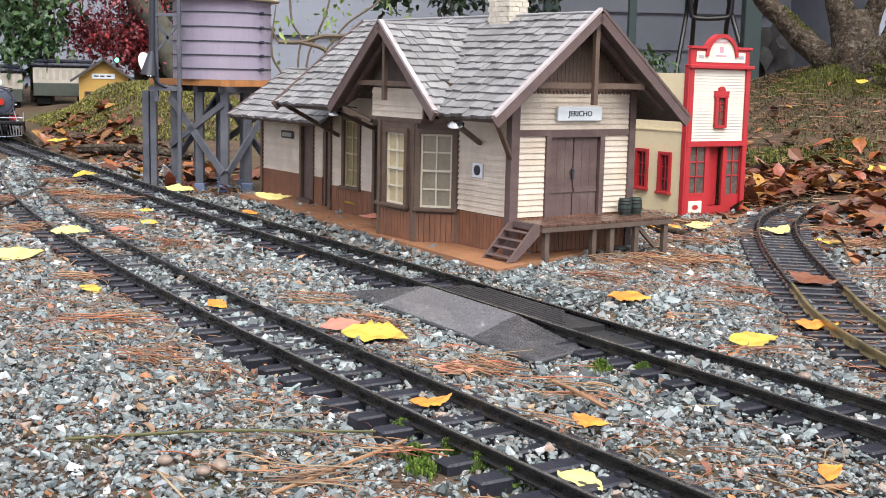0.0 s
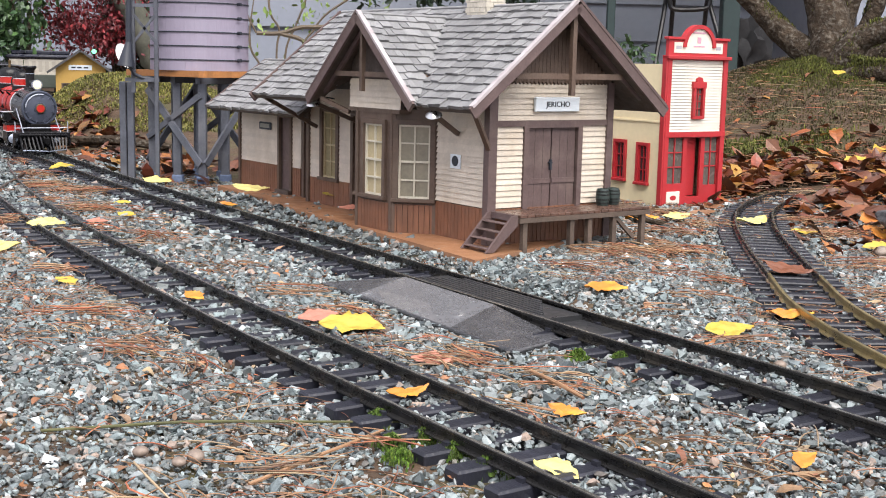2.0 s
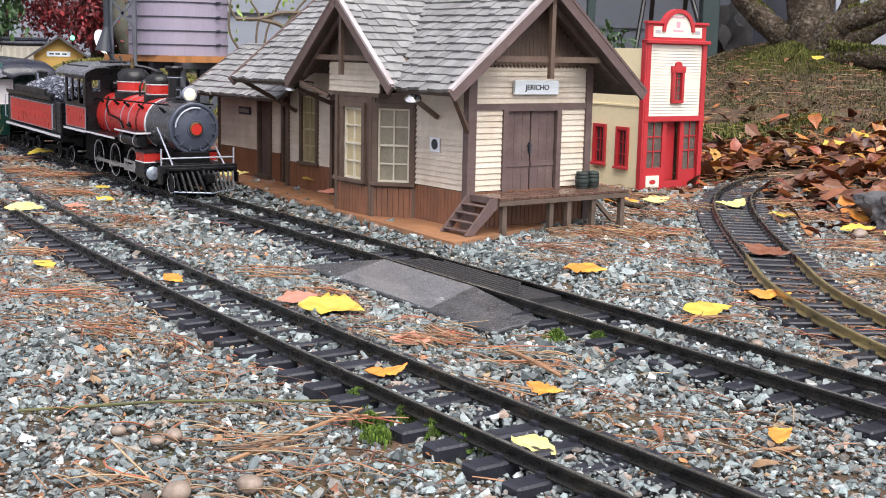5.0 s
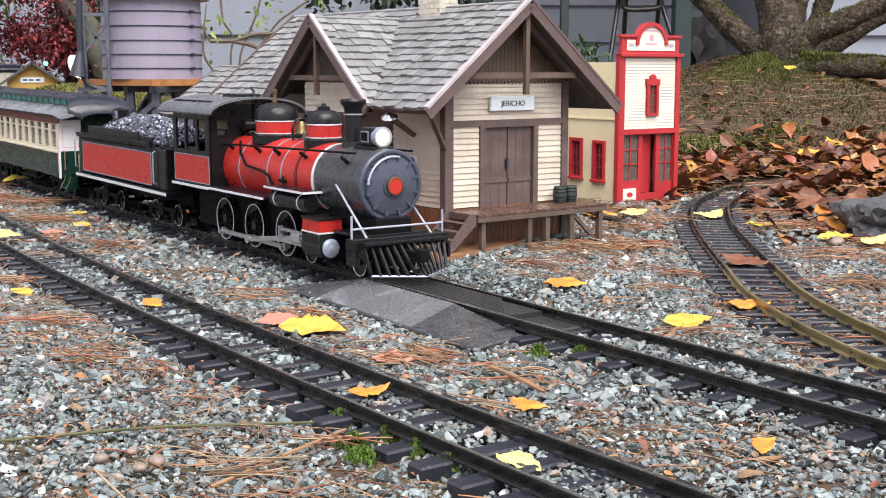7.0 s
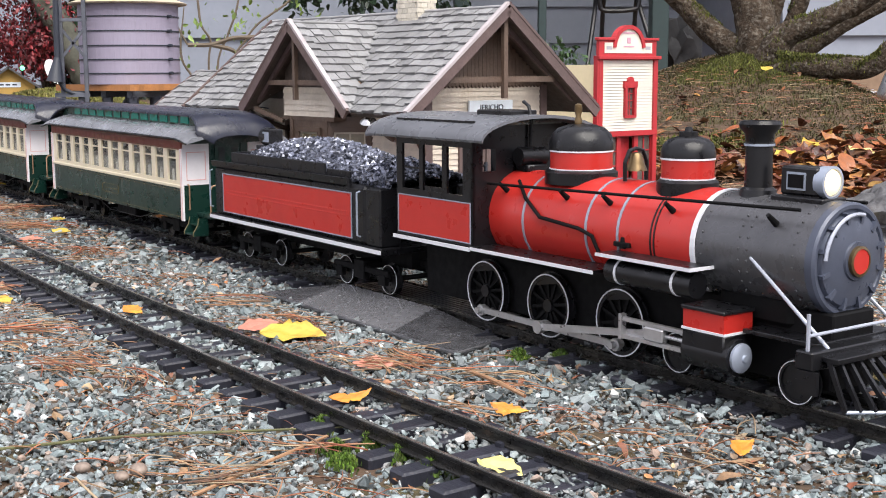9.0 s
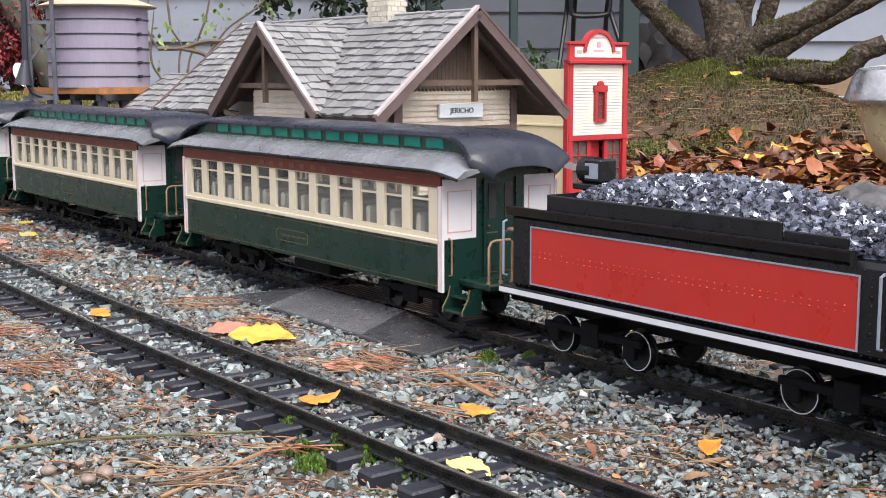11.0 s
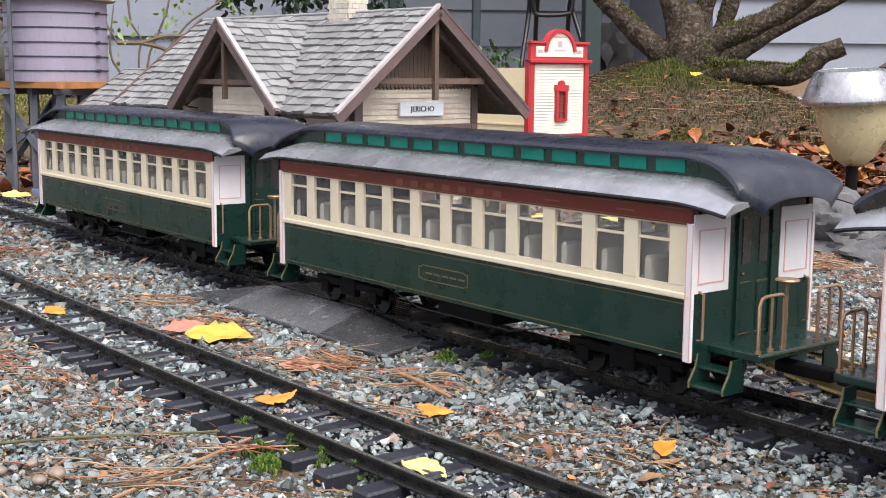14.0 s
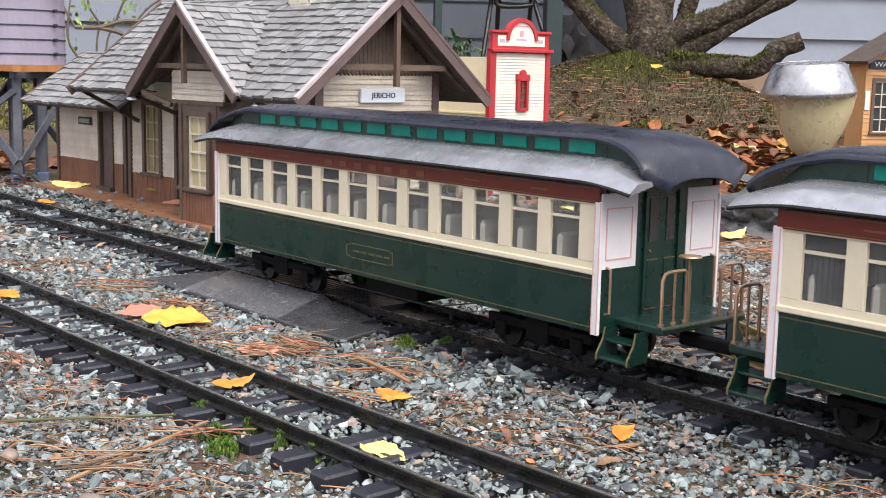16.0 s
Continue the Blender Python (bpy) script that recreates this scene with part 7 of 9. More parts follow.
def leaf_arrays(n, rng, size, curl=0.35, tilt=0.5):
    """n curled, folded leaves round the origin, as points (n, 20, 3) and faces."""
    verts = np.zeros((n, 21, 3))
    c = rng.normal(0, curl, n)
    fold = rng.uniform(0.02, 0.4, n)
    twist = rng.normal(0, 0.4, n)
    for i, (u, w) in enumerate(LEAF):
        zc = c * ((u - 0.5) ** 2 - 0.12)
        wv = w * rng.uniform(0.72, 1.25, n)
        tw = twist * (u - 0.5)
        verts[:, i * 3] = np.stack([np.full(n, u - 0.5), -wv, zc + wv * (fold - tw)], 1)
        verts[:, i * 3 + 1] = np.stack([np.full(n, u - 0.5), np.zeros(n), zc], 1)
        verts[:, i * 3 + 2] = np.stack([np.full(n, u - 0.5), wv, zc + wv * (fold + tw)], 1)
    quad = []
    for i in range(6):
        for k in (0, 1):
            quad.append((i * 3 + k, i * 3 + k + 1, i * 3 + k + 4, i * 3 + k + 3))
    yaw, lean, roll = rng.uniform(0, math.tau, n), rng.normal(0, tilt, n), rng.normal(0, tilt, n)
    out = np.zeros_like(verts)
    for i in range(n):
        out[i] = verts[i] @ np.array(Euler((roll[i], lean[i], yaw[i])).to_matrix()).T * size[i]
    return out, np.array(quad)


M_LITTER = mat("leaf_litter", (0.11, 0.036, 0.016), 0.4, vary=0.3, scale=120, island=0.35, spec=0.5,
               tint=[(0.24, 0.075, 0.02), (0.07, 0.022, 0.012), (0.32, 0.12, 0.028), (0.12, 0.03, 0.014), (0.035, 0.016, 0.012), (0.15, 0.05, 0.022), (0.05, 0.02, 0.012), (0.44, 0.24, 0.05), (0.17, 0.038, 0.018), (0.09, 0.03, 0.016), (0.24, 0.12, 0.06)])
M_SCRAP = mat("leaf_scrap", (0.20, 0.085, 0.045), 0.6, vary=0.3, scale=120, island=0.35,
              tint=[(0.30, 0.13, 0.05), (0.09, 0.045, 0.028), (0.33, 0.21, 0.11), (0.22, 0.07, 0.035), (0.13, 0.07, 0.045), (0.42, 0.33, 0.20), (0.25, 0.10, 0.05)])
M_NEEDLE = mat("pine_needle", (0.29, 0.115, 0.055), 0.55, vary=0.15, scale=60, island=0.3,
               tint=[(0.30, 0.17, 0.09), (0.17, 0.085, 0.045), (0.36, 0.25, 0.14), (0.33, 0.095, 0.045), (0.13, 0.065, 0.04), (0.38, 0.30, 0.19)])
# Mound grass is darkened in its colour for the shade of an unbuilt crown.
M_GRASS = mat("crown_shaded_moss_and_grass", (0.045, 0.050, 0.014), 0.8, vary=0.35, scale=12, island=0.35, tint=[(0.062, 0.060, 0.018), (0.058, 0.034, 0.016), (0.095, 0.072, 0.028), (0.048, 0.058, 0.013), (0.078, 0.042, 0.020), (0.075, 0.074, 0.018), (0.045, 0.027, 0.014)])
M_BANKMOSS = mat("yellow_green_moss", (0.13, 0.135, 0.025), 0.8, vary=0.4, scale=10, island=0.35, tint=[(0.18, 0.18, 0.035), (0.085, 0.085, 0.02), (0.20, 0.17, 0.05), (0.12, 0.13, 0.025), (0.075, 0.05, 0.025), (0.17, 0.175, 0.04)])
# Tree moss is dimmed in its colour too, for that missing crown's shade.
M_MOSS = mat("crown_shaded_moss", (0.062, 0.082, 0.010), 0.85, vary=0.3, scale=60, island=0.4, tint=[(0.10, 0.112, 0.012), (0.04, 0.048, 0.008), (0.125, 0.125, 0.02), (0.055, 0.05, 0.016), (0.085, 0.10, 0.010)])
M_TUFT = mat("vivid_moss", (0.055, 0.11, 0.010), 0.85, vary=0.3, scale=60, island=0.4, tint=[(0.08, 0.15, 0.012), (0.035, 0.065, 0.010), (0.11, 0.15, 0.02)])
M_BARK = mat("lichened_bark", (0.044, 0.032, 0.022), 0.9, vary=0.5, scale=34, bump=1.0, bump_scale=75, relief=0.012, spec=0.2, stain=(0.19, 0.175, 0.15), stain_scale=130, stain_amt=0.5)


def build_tree():
    t = thing("old_tree", Matrix(), "gnarled mossy garden tree with cut limbs on a mound", "tree")
    bark_tube([(0.955, 2.83, 0.08), (0.948, 2.83, 0.17), (0.945, 2.835, 0.25), (0.935, 2.85, 0.34)], [0.085, 0.062, 0.050, 0.042], "trunk", M_BARK, t, 1, 20)
    limbs = [([(0.935, 2.84, 0.15), (0.915, 2.853, 0.21), (0.852, 2.873, 0.263), (0.799, 2.888, 0.316), (0.759, 2.898, 0.356), (0.70, 2.92, 0.44), (0.60, 2.95, 0.62)], [0.045, 0.042, 0.033, 0.030, 0.027, 0.025, 0.02]),
             ([(0.947, 2.843, 0.16), (0.939, 2.846, 0.223), (0.926, 2.85, 0.303), (0.905, 2.858, 0.369), (0.885, 2.87, 0.46), (0.86, 2.9, 0.7)], [0.05, 0.046, 0.038, 0.034, 0.031, 0.025]),
             ([(0.979, 2.885, 0.136), (0.969, 2.888, 0.238), (0.991, 2.881, 0.318), (1.012, 2.874, 0.424), (1.03, 2.9, 0.7)], [0.045, 0.040, 0.026, 0.024, 0.02]),
             ([(1.0, 2.90, 0.17), (1.03, 2.92, 0.24), (1.053, 2.912, 0.293), (1.075, 2.904, 0.374), (1.10, 2.89, 0.5), (1.13, 2.9, 0.7)], [0.04, 0.032, 0.026, 0.024, 0.022, 0.02]),
             ([(0.935, 2.77, 0.14), (0.945, 2.744, 0.209), (0.975, 2.73, 0.258), (1.049, 2.70, 0.292), (1.116, 2.674, 0.329), (1.18, 2.646, 0.378), (1.26, 2.61, 0.46), (1.4, 2.57, 0.66)], [0.050, 0.044, 0.035, 0.029, 0.026, 0.024, 0.022, 0.018]),
             ([(0.92, 2.72, 0.150), (0.978, 2.674, 0.186), (1.058, 2.643, 0.186), (1.114, 2.62, 0.184), (1.146, 2.606, 0.200), (1.166, 2.597, 0.226), (1.212, 2.578, 0.248)], [0.042, 0.032, 0.028, 0.027, 0.026, 0.027, 0.023]),
             ([(1.0, 2.99, 0.16), (1.06, 3.017, 0.198), (1.134, 2.989, 0.241), (1.208, 2.96, 0.296), (1.28, 2.93, 0.337), (1.35, 2.898, 0.377), (1.46, 2.85, 0.47)], [0.035, 0.03, 0.026, 0.023, 0.021, 0.020, 0.018])]
    for k, (p, r) in enumerate(limbs):
        bark_tube(p, [q * 0.84 for q in r], "limb", M_BARK, t, k + 3)
    # moss on the upper side of the limbs, thickest low down
    rng = np.random.default_rng(15)
    X = []
    for k, (p, r) in enumerate(limbs):
        line = smooth_line(p, 60)
        for i in range(1, 59):
            rad = float(np.interp(i / 59, np.linspace(0, 1, len(r)), r)) * 0.84
            d = (line[i + 1] - line[i - 1]).normalized()
            side = d.cross(Vector((0, 0, 1)))
            if side.length < 0.2:
                continue
            side.normalize()
            up = side.cross(d)
            low = max(0.0, 1 - i / 50) * (1.2, 0.8, 0.5, 0.8, 1.0, 3.4, 1.6)[k]
            for _ in range(int(90 * low)):
                a = rng.normal(0, 0.75)
                if noise.noise(line[i] * 22 + Vector((a, k, 0))) > -0.05:
                    X.append(line[i] + d * rng.uniform(-0.004, 0.004) + (up * math.cos(a) + side * math.sin(a)) * rad * 0.99)
    X = np.array(X)
    blades("moss", "", X[:, 0], X[:, 1], X[:, 2], 0.0070, 0.0012, M_MOSS, 16, lean=1.2, parent=t)
    # moss on the collar and the low limb
    rng = np.random.default_rng(5)
    n = 16000
    a = rng.uniform(0, math.tau, n)
    rr = 0.05 + 0.15 * rng.random(n) ** 1.5
    x, y = 0.95 + rr * np.cos(a), 2.80 + rr * np.sin(a)
    blades("moss", "", x, y, land(x, y) + np.clip(0.018 * (0.17 - rr) / 0.1, 0, 0.02), 0.0065, 0.0010, M_MOSS, 6, parent=t)
    n = 4000
    f = rng.uniform(0, 1, n)
    x, y, z = 0.945 + f * 0.12, 2.69 - f * 0.04 + rng.normal(0, 0.016, n), 0.185 + 0.018 * rng.random(n) + 0.02 * (1 - f)
    blades("moss", "", x, y, z, 0.0055, 0.0010, M_MOSS, 7, lean=1.2, parent=t)


def foliage(name, label, category, boxes, size, material, seed, count, stems=(), stem_mat=None, spread=0.035):
    """A shrub or crown: stems with many small leaves in uneven clumps."""
    t = thing(name, Matrix(), label, category)
    rng = np.random.default_rng(seed)
    cs = []
    for (x0, x1, y0, y1, z0, z1), w in boxes:
        k = max(3, int(w * 26))
        cs.append(np.stack([rng.uniform(x0, x1, k), rng.uniform(y0, y1, k), rng.uniform(z0, z1, k)], 1))
    cs = np.concatenate(cs)
    pick = cs[rng.integers(0, len(cs), count)]
    pos = pick + rng.normal(0, spread, (count, 3))
    v, q = leaf_arrays(count, rng, size * rng.uniform(0.6, 1.4, count), 0.3, 1.0)
    v = v + pos[:, None]
    crown = mesh_object("crown", v.reshape(-1, 3), (q[None] + (np.arange(count) * 21)[:, None, None]).reshape(-1, 4), material)
    crown.parent = t
    crown["kind"] = "stuff"
    for k, (p, r) in enumerate(stems):
        bark_tube(p, r, "stem", stem_mat or M_BARK, t, seed + k, 8)
    return t


def build_plants():
    MRED = mat("maple_leaf_red", (0.15, 0.014, 0.018), 0.5, vary=0.2, scale=40, island=0.4, tint=[(0.22, 0.022, 0.025), (0.06, 0.010, 0.014), (0.16, 0.016, 0.024), (0.035, 0.010, 0.012)])
    MGR = mat("shrub_leaf_green", (0.03, 0.07, 0.02), 0.45, vary=0.2, scale=40, island=0.4, tint=[(0.05, 0.10, 0.028), (0.018, 0.042, 0.016), (0.035, 0.08, 0.03)])
    MDG = mat("dark_shrub_leaf", (0.012, 0.028, 0.012), 0.5, vary=0.2, scale=40, island=0.4)
    MYG = mat("light_new_leaf", (0.16, 0.24, 0.05), 0.45, vary=0.15, scale=40, island=0.3)
    foliage("red_maple", "dark red japanese maple beyond the railway", "tree", [((-1.30, -0.92, 4.05, 4.4, 0.24, 0.55), 1.0), ((-1.2, -0.98, 4.0, 4.2, 0.20, 0.32), 0.6), ((-1.6, -0.9, 4.2, 4.7, 0.5, 0.9), 0.8)], 0.0155, MRED, 21, 8500,
            [([(-1.05, 4.35, 0.0), (-1.06, 4.33, 0.2), (-1.09, 4.3, 0.45), (-1.2, 4.25, 0.7)], [0.035, 0.03, 0.025, 0.015])])
    foliage("garden_shrub", "green leafy shrub at the garden's edge", "shrub", [((-1.45, -1.18, 3.75, 4.0, 0.24, 0.50), 1.0), ((-1.33, -1.22, 3.7, 3.85, 0.18, 0.3), 0.4)], 0.024, MGR, 22, 2600,
            [([(-1.28, 3.85, 0.0), (-1.27, 3.83, 0.2), (-1.25, 3.8, 0.4)], [0.014, 0.012, 0.008]), ([(-1.23, 3.85, 0.0), (-1.22, 3.83, 0.15), (-1.2, 3.8, 0.3)], [0.012, 0.010, 0.006])])
    # Near-black leaf fill, added to stand for the shade behind the maple.
    foliage("dark_hedge", "near-black leaf fill for the shade under the maple", "hedge", [((-1.12, -0.72, 4.2, 4.5, 0.05, 0.36), 1.5), ((-1.0, -0.8, 4.3, 4.5, 0.3, 0.6), 0.6)], 0.026, MDG, 23, 5200)
    foliage("dark_shrub", "dark green shrub by the house wall", "shrub", [((-0.22, 0.36, 4.5, 4.8, 0.40, 0.75), 1.2), ((0.3, 0.45, 4.6, 4.8, 0.1, 0.6), 0.5)], 0.034, MDG, 24, 2000)
    foliage("small_shrub", "small sparse green plant behind the store", "shrub", [((0.41, 0.47, 2.55, 2.6, 0.17, 0.235), 0.6)], 0.014, MGR, 25, 150, [([(0.44, 2.57, 0.0), (0.44, 2.57, 0.12), (0.43, 2.57, 0.22)], [0.004, 0.003, 0.002])], spread=0.012)
    tw = foliage("bare_bush", "bare twiggy bush with a few pale leaves", "bush", [((-0.28, -0.22, 2.86, 2.92, 0.25, 0.33), 0.5), ((-0.4, -0.36, 2.86, 2.9, 0.18, 0.28), 0.3), ((-0.18, -0.1, 2.86, 2.9, 0.3, 0.42), 0.3)], 0.015, MYG, 26, 110)
    ST = mat("bare_twig", (0.11, 0.085, 0.06), 0.8, vary=0.2, scale=60)
    for k, p in enumerate([[(-0.385, 2.874, 0.245), (-0.333, 2.881, 0.246), (-0.281, 2.886, 0.261), (-0.222, 2.892, 0.266), (-0.15, 2.9, 0.30)], [(-0.333, 2.881, 0.246), (-0.274, 2.887, 0.226), (-0.247, 2.889, 0.16), (-0.25, 2.89, 0.0)],
                           [(-0.34, 2.88, 0.0), (-0.339, 2.88, 0.2), (-0.333, 2.881, 0.253), (-0.353, 2.878, 0.291), (-0.359, 2.878, 0.343), (-0.37, 2.88, 0.45)], [(-0.32, 2.882, 0.0), (-0.319, 2.882, 0.194), (-0.294, 2.885, 0.267), (-0.268, 2.888, 0.345), (-0.25, 2.89, 0.5)],
                           [(-0.29, 2.886, 0.0), (-0.28, 2.886, 0.202), (-0.254, 2.889, 0.255), (-0.222, 2.891, 0.295), (-0.15, 2.896, 0.348), (-0.1, 2.9, 0.42)], [(-0.385, 2.874, 0.245), (-0.41, 2.87, 0.30), (-0.40, 2.87, 0.36)], [(-0.36, 2.88, 0.0), (-0.37, 2.88, 0.15), (-0.40, 2.87, 0.22), (-0.39, 2.87, 0.33)]]):
        bark_tube(p, [0.0055 if k < 2 else 0.0028] * (len(p) - 1) + [0.0015], "twig", ST, tw, 60 + k, 6)
    lt = thing("leaning_tree", Matrix(), "grey leaning tree trunk behind the water tower", "tree")
    bark_tube([(-0.85, 4.12, -0.02), (-0.871, 4.109, 0.142), (-0.906, 4.101, 0.216), (-0.941, 4.093, 0.307), (-0.993, 4.081, 0.398), (-1.05, 4.06, 0.52), (-1.2, 4.0, 0.8)], [0.055, 0.05, 0.046, 0.043, 0.040, 0.037, 0.03], "trunk", mat("grey_green_bark", (0.085, 0.085, 0.065), 0.85, vary=0.3, scale=20, bump=0.8, bump_scale=80), lt, 77)
    # green cover on both banks
    rng = np.random.default_rng(31)
    n = 85000
    x = np.concatenate([rng.uniform(0.35, 1.75, n), rng.uniform(-1.1, -0.36, n)])
    y = np.concatenate([rng.uniform(1.95, 3.1, n), rng.uniform(2.2, 3.4, n)])
    z = land(x, y)
    patch = np.array([noise.noise(Vector((a * 5, b * 5, 0.3))) for a, b in zip(x, y)])
    fine = np.array([noise.noise(Vector((a * 19, b * 19, 5.3))) for a, b in zip(x, y)])
    cover = patch + 0.5 * fine + np.where(x > 0, np.clip((x - 0.98) * 1.2, -0.1, 0.35), 0.0)
    right = (x > 0) & (z > 0.022) & (cover > -0.36)
    left = (x < 0) & (z > 0.030) & (cover > -0.40)
    blades("grass", "short olive moss and grass on the tree's mound", x[right], y[right], z[right], 0.0064, 0.0014, M_GRASS, 32, 1.4)
    blades("bank_moss", "thick yellow-green moss on the far bank", x[left], y[left], z[left], 0.0062, 0.0017, M_BANKMOSS, 34, 1.4, "moss")
    # brighter tufts at the store's foot and low on the mound
    tufts = [(0.62, 2.28), (0.66, 2.33), (0.70, 2.25), (0.60, 2.36), (0.78, 2.32), (1.12, 2.42), (1.18, 2.46)]
    xt = np.concatenate([rng.normal(p[0], 0.022, 420) for p in tufts])
    yt = np.concatenate([rng.normal(p[1], 0.025, 420) for p in tufts])
    blades("grass_tufts", "brighter green grass tufts low on the mound", xt, yt, land(xt, yt), 0.013, 0.0014, M_MOSS, 35, 1.2)
    pts = [(-0.010, 0.608), (0.008, 0.620), (0.037, 0.573), (-0.018, 0.652), (0.055, 0.556), (-0.006, 0.585), (0.112, 0.806), (0.140, 0.800), (0.022, 0.595)]
    x = np.concatenate([rng.normal(p[0], 0.0036, 500) for p in pts])
    y = np.concatenate([rng.normal(p[1], 0.0042, 500) for p in pts])
    blades("moss_tufts", "bright green moss tufts among the ballast", x, y, land(x, y) + 0.002 + 0.0065 * np.exp(-np.min([((x - p[0]) / 0.007) ** 2 + ((y - p[1]) / 0.008) ** 2 for p in pts], axis=0)), 0.0022, 0.0006, M_TUFT, 33, 0.9, "moss")


# ---- leaves, needles, twigs ----
def build_litter():
    rng = np.random.default_rng(41)
    n = 19000
    x = np.concatenate([rng.uniform(0.40, 1.5, n), rng.uniform(-1.15, -0.30, 2600), rng.uniform(0.2, 0.6, 143)])
    y = np.concatenate([rng.uniform(1.3, 2.75, n), rng.uniform(1.85, 2.95, 2600), rng.uniform(1.5, 1.75, 143)])
    s = (x - C0.x) * NEAR.x + (y - C0.y) * NEAR.y
    cv = np.abs(x - np.interp(y, [0.84, 1.1, 1.33, 1.52, 1.68, 1.82, 1.95, 2.09], [0.332, 0.342, 0.372, 0.41, 0.462, 0.54, 0.64, 0.78]))
    right = x > 0
    # deepest between the store and the mound, thinning towards the curved track
    dens = np.where(right, 0.9 * np.exp(-((y - 1.93) / 0.19) ** 2) + 0.15 * np.exp(-(((x - 0.68) / 0.20) ** 2 + ((y - 1.48) / 0.22) ** 2)) + np.where(y > 2.15, 0.010, 0.035), np.exp(-((s + 0.16) / 0.09) ** 2) * 0.9)
    keep = (rng.random(len(x)) < dens) & (~right | (cv > 0.055) | (y > 1.95)) & (right | (s < -0.055))
    d2 = np.hypot(x + 0.352, y - 1.962)
    keep &= d2 > 0.05
    c33, s33 = math.cos(radians(33)), math.sin(radians(33))
    lx, ly = (x - 0.347) * c33 + (y - 1.739) * s33, -(x - 0.347) * s33 + (y - 1.739) * c33
    keep &= ~((lx > -0.02) & (lx < 0.135) & (ly > -0.012) & (ly < 0.23))
    c35, s35 = math.cos(radians(35)), math.sin(radians(35))
    bx_, by_ = (x - 0.072) * c35 + (y - 1.24) * s35, -(x - 0.072) * s35 + (y - 1.24) * c35
    keep &= ~((bx_ > -0.06) & (bx_ < 0.20) & (by_ > -0.06) & (by_ < 0.68))
    x, y = x[keep], y[keep]
    n = len(x)
    v, q = leaf_arrays(n, rng, np.exp(rng.uniform(math.log(0.013), math.log(0.054), n)), 0.5, 0.30)
    pile = 0.022 * np.exp(-((y - 1.98) / 0.16) ** 2) * (x > 0.42)
    v[..., 2] -= v[..., 2].min(axis=1)[:, None] * 0.85
    v += np.stack([x, y, land(x, y) + 0.002 + pile * rng.random(n)], 1)[:, None]
    tagged(mesh_object("leaf_litter", v.reshape(-1, 3), (q[None] + (np.arange(n) * 21)[:, None, None]).reshape(-1, 4), M_LITTER), "heaped wet brown and orange fallen leaves", "leaves", kind="stuff")

    # small torn bits of leaf and bark among the stones
    k = 6500
    y = rng.uniform(0.46, 2.0, k)
    x = y * rng.uniform(-0.40, 0.58, k)
    w = (x - C0.x) * NEAR.x + (y - C0.y) * NEAR.y
    s = (x - C0.x) * V.x + (y - C0.y) * V.y
    bx_, by_ = (x - 0.072) * c35 + (y - 1.24) * s35, -(x - 0.072) * s35 + (y - 1.24) * c35
    patch = np.array([noise.noise(Vector((a * 6, b * 6, 8.3))) for a, b in zip(x, y)])
    keep = (np.abs(w) > 0.03) & (rng.random(k) < np.clip(0.5 + 1.3 * patch + 1.0 * (x < -0.24 * y - 0.05), 0.1, 1)) & ~((bx_ > -0.07) & (bx_ < 0.2) & (by_ > -0.06) & (by_ < 0.68)) & ~((s > -0.115) & (s < 0.21) & (np.abs(w) < 0.098))
    keep &= ((np.abs(x - front_x(y)) > 0.028) | (rng.random(k) < 0.3)) & ((y > 0.85) | (rng.random(k) < 0.5))
    x, y = x[keep], y[keep]
    k = len(x)
    v, q = leaf_arrays(k, rng, np.exp(rng.normal(math.log(0.0052), 0.42, k)), 0.8, 0.3)
    v += np.stack([x, y, land(x, y) + rng.uniform(0.0028, 0.0050, k)], 1)[:, None]
    tagged(mesh_object("leaf_scraps", v.reshape(-1, 3), (q[None] + (np.arange(k) * 21)[:, None, None]).reshape(-1, 4), M_SCRAP), "torn brown scraps of leaf and bark on the gravel", "leaf scraps", kind="stuff")

    # pine needles: fine straw everywhere, and curved bundles
    rng = np.random.default_rng(43)
    n0 = 17000
    y = rng.uniform(0.40, 2.0, n0)
    x = y * rng.uniform(-0.42, 0.62, n0)
    patch = np.array([noise.noise(Vector((a * 7, b * 7, 2.3))) for a, b in zip(x, y)])
    ok = rng.random(n0) < np.clip(0.34 + 2.4 * patch + 0.35 * (x < -0.25), 0.06, 1) * np.where(y < 0.8, 0.34, 1.0)
    x, y = x[ok], y[ok]
    n0 = len(x)
    rows = [x, y, rng.uniform(0.002, 0.006, n0), np.where(rng.random(n0) < 0.5, rng.normal(2.5, 0.5, n0), rng.uniform(0, math.tau, n0)), rng.uniform(0.008, 0.036, n0), rng.normal(0, 0.2, n0), rng.uniform(0.00022, 0.00050, n0)]
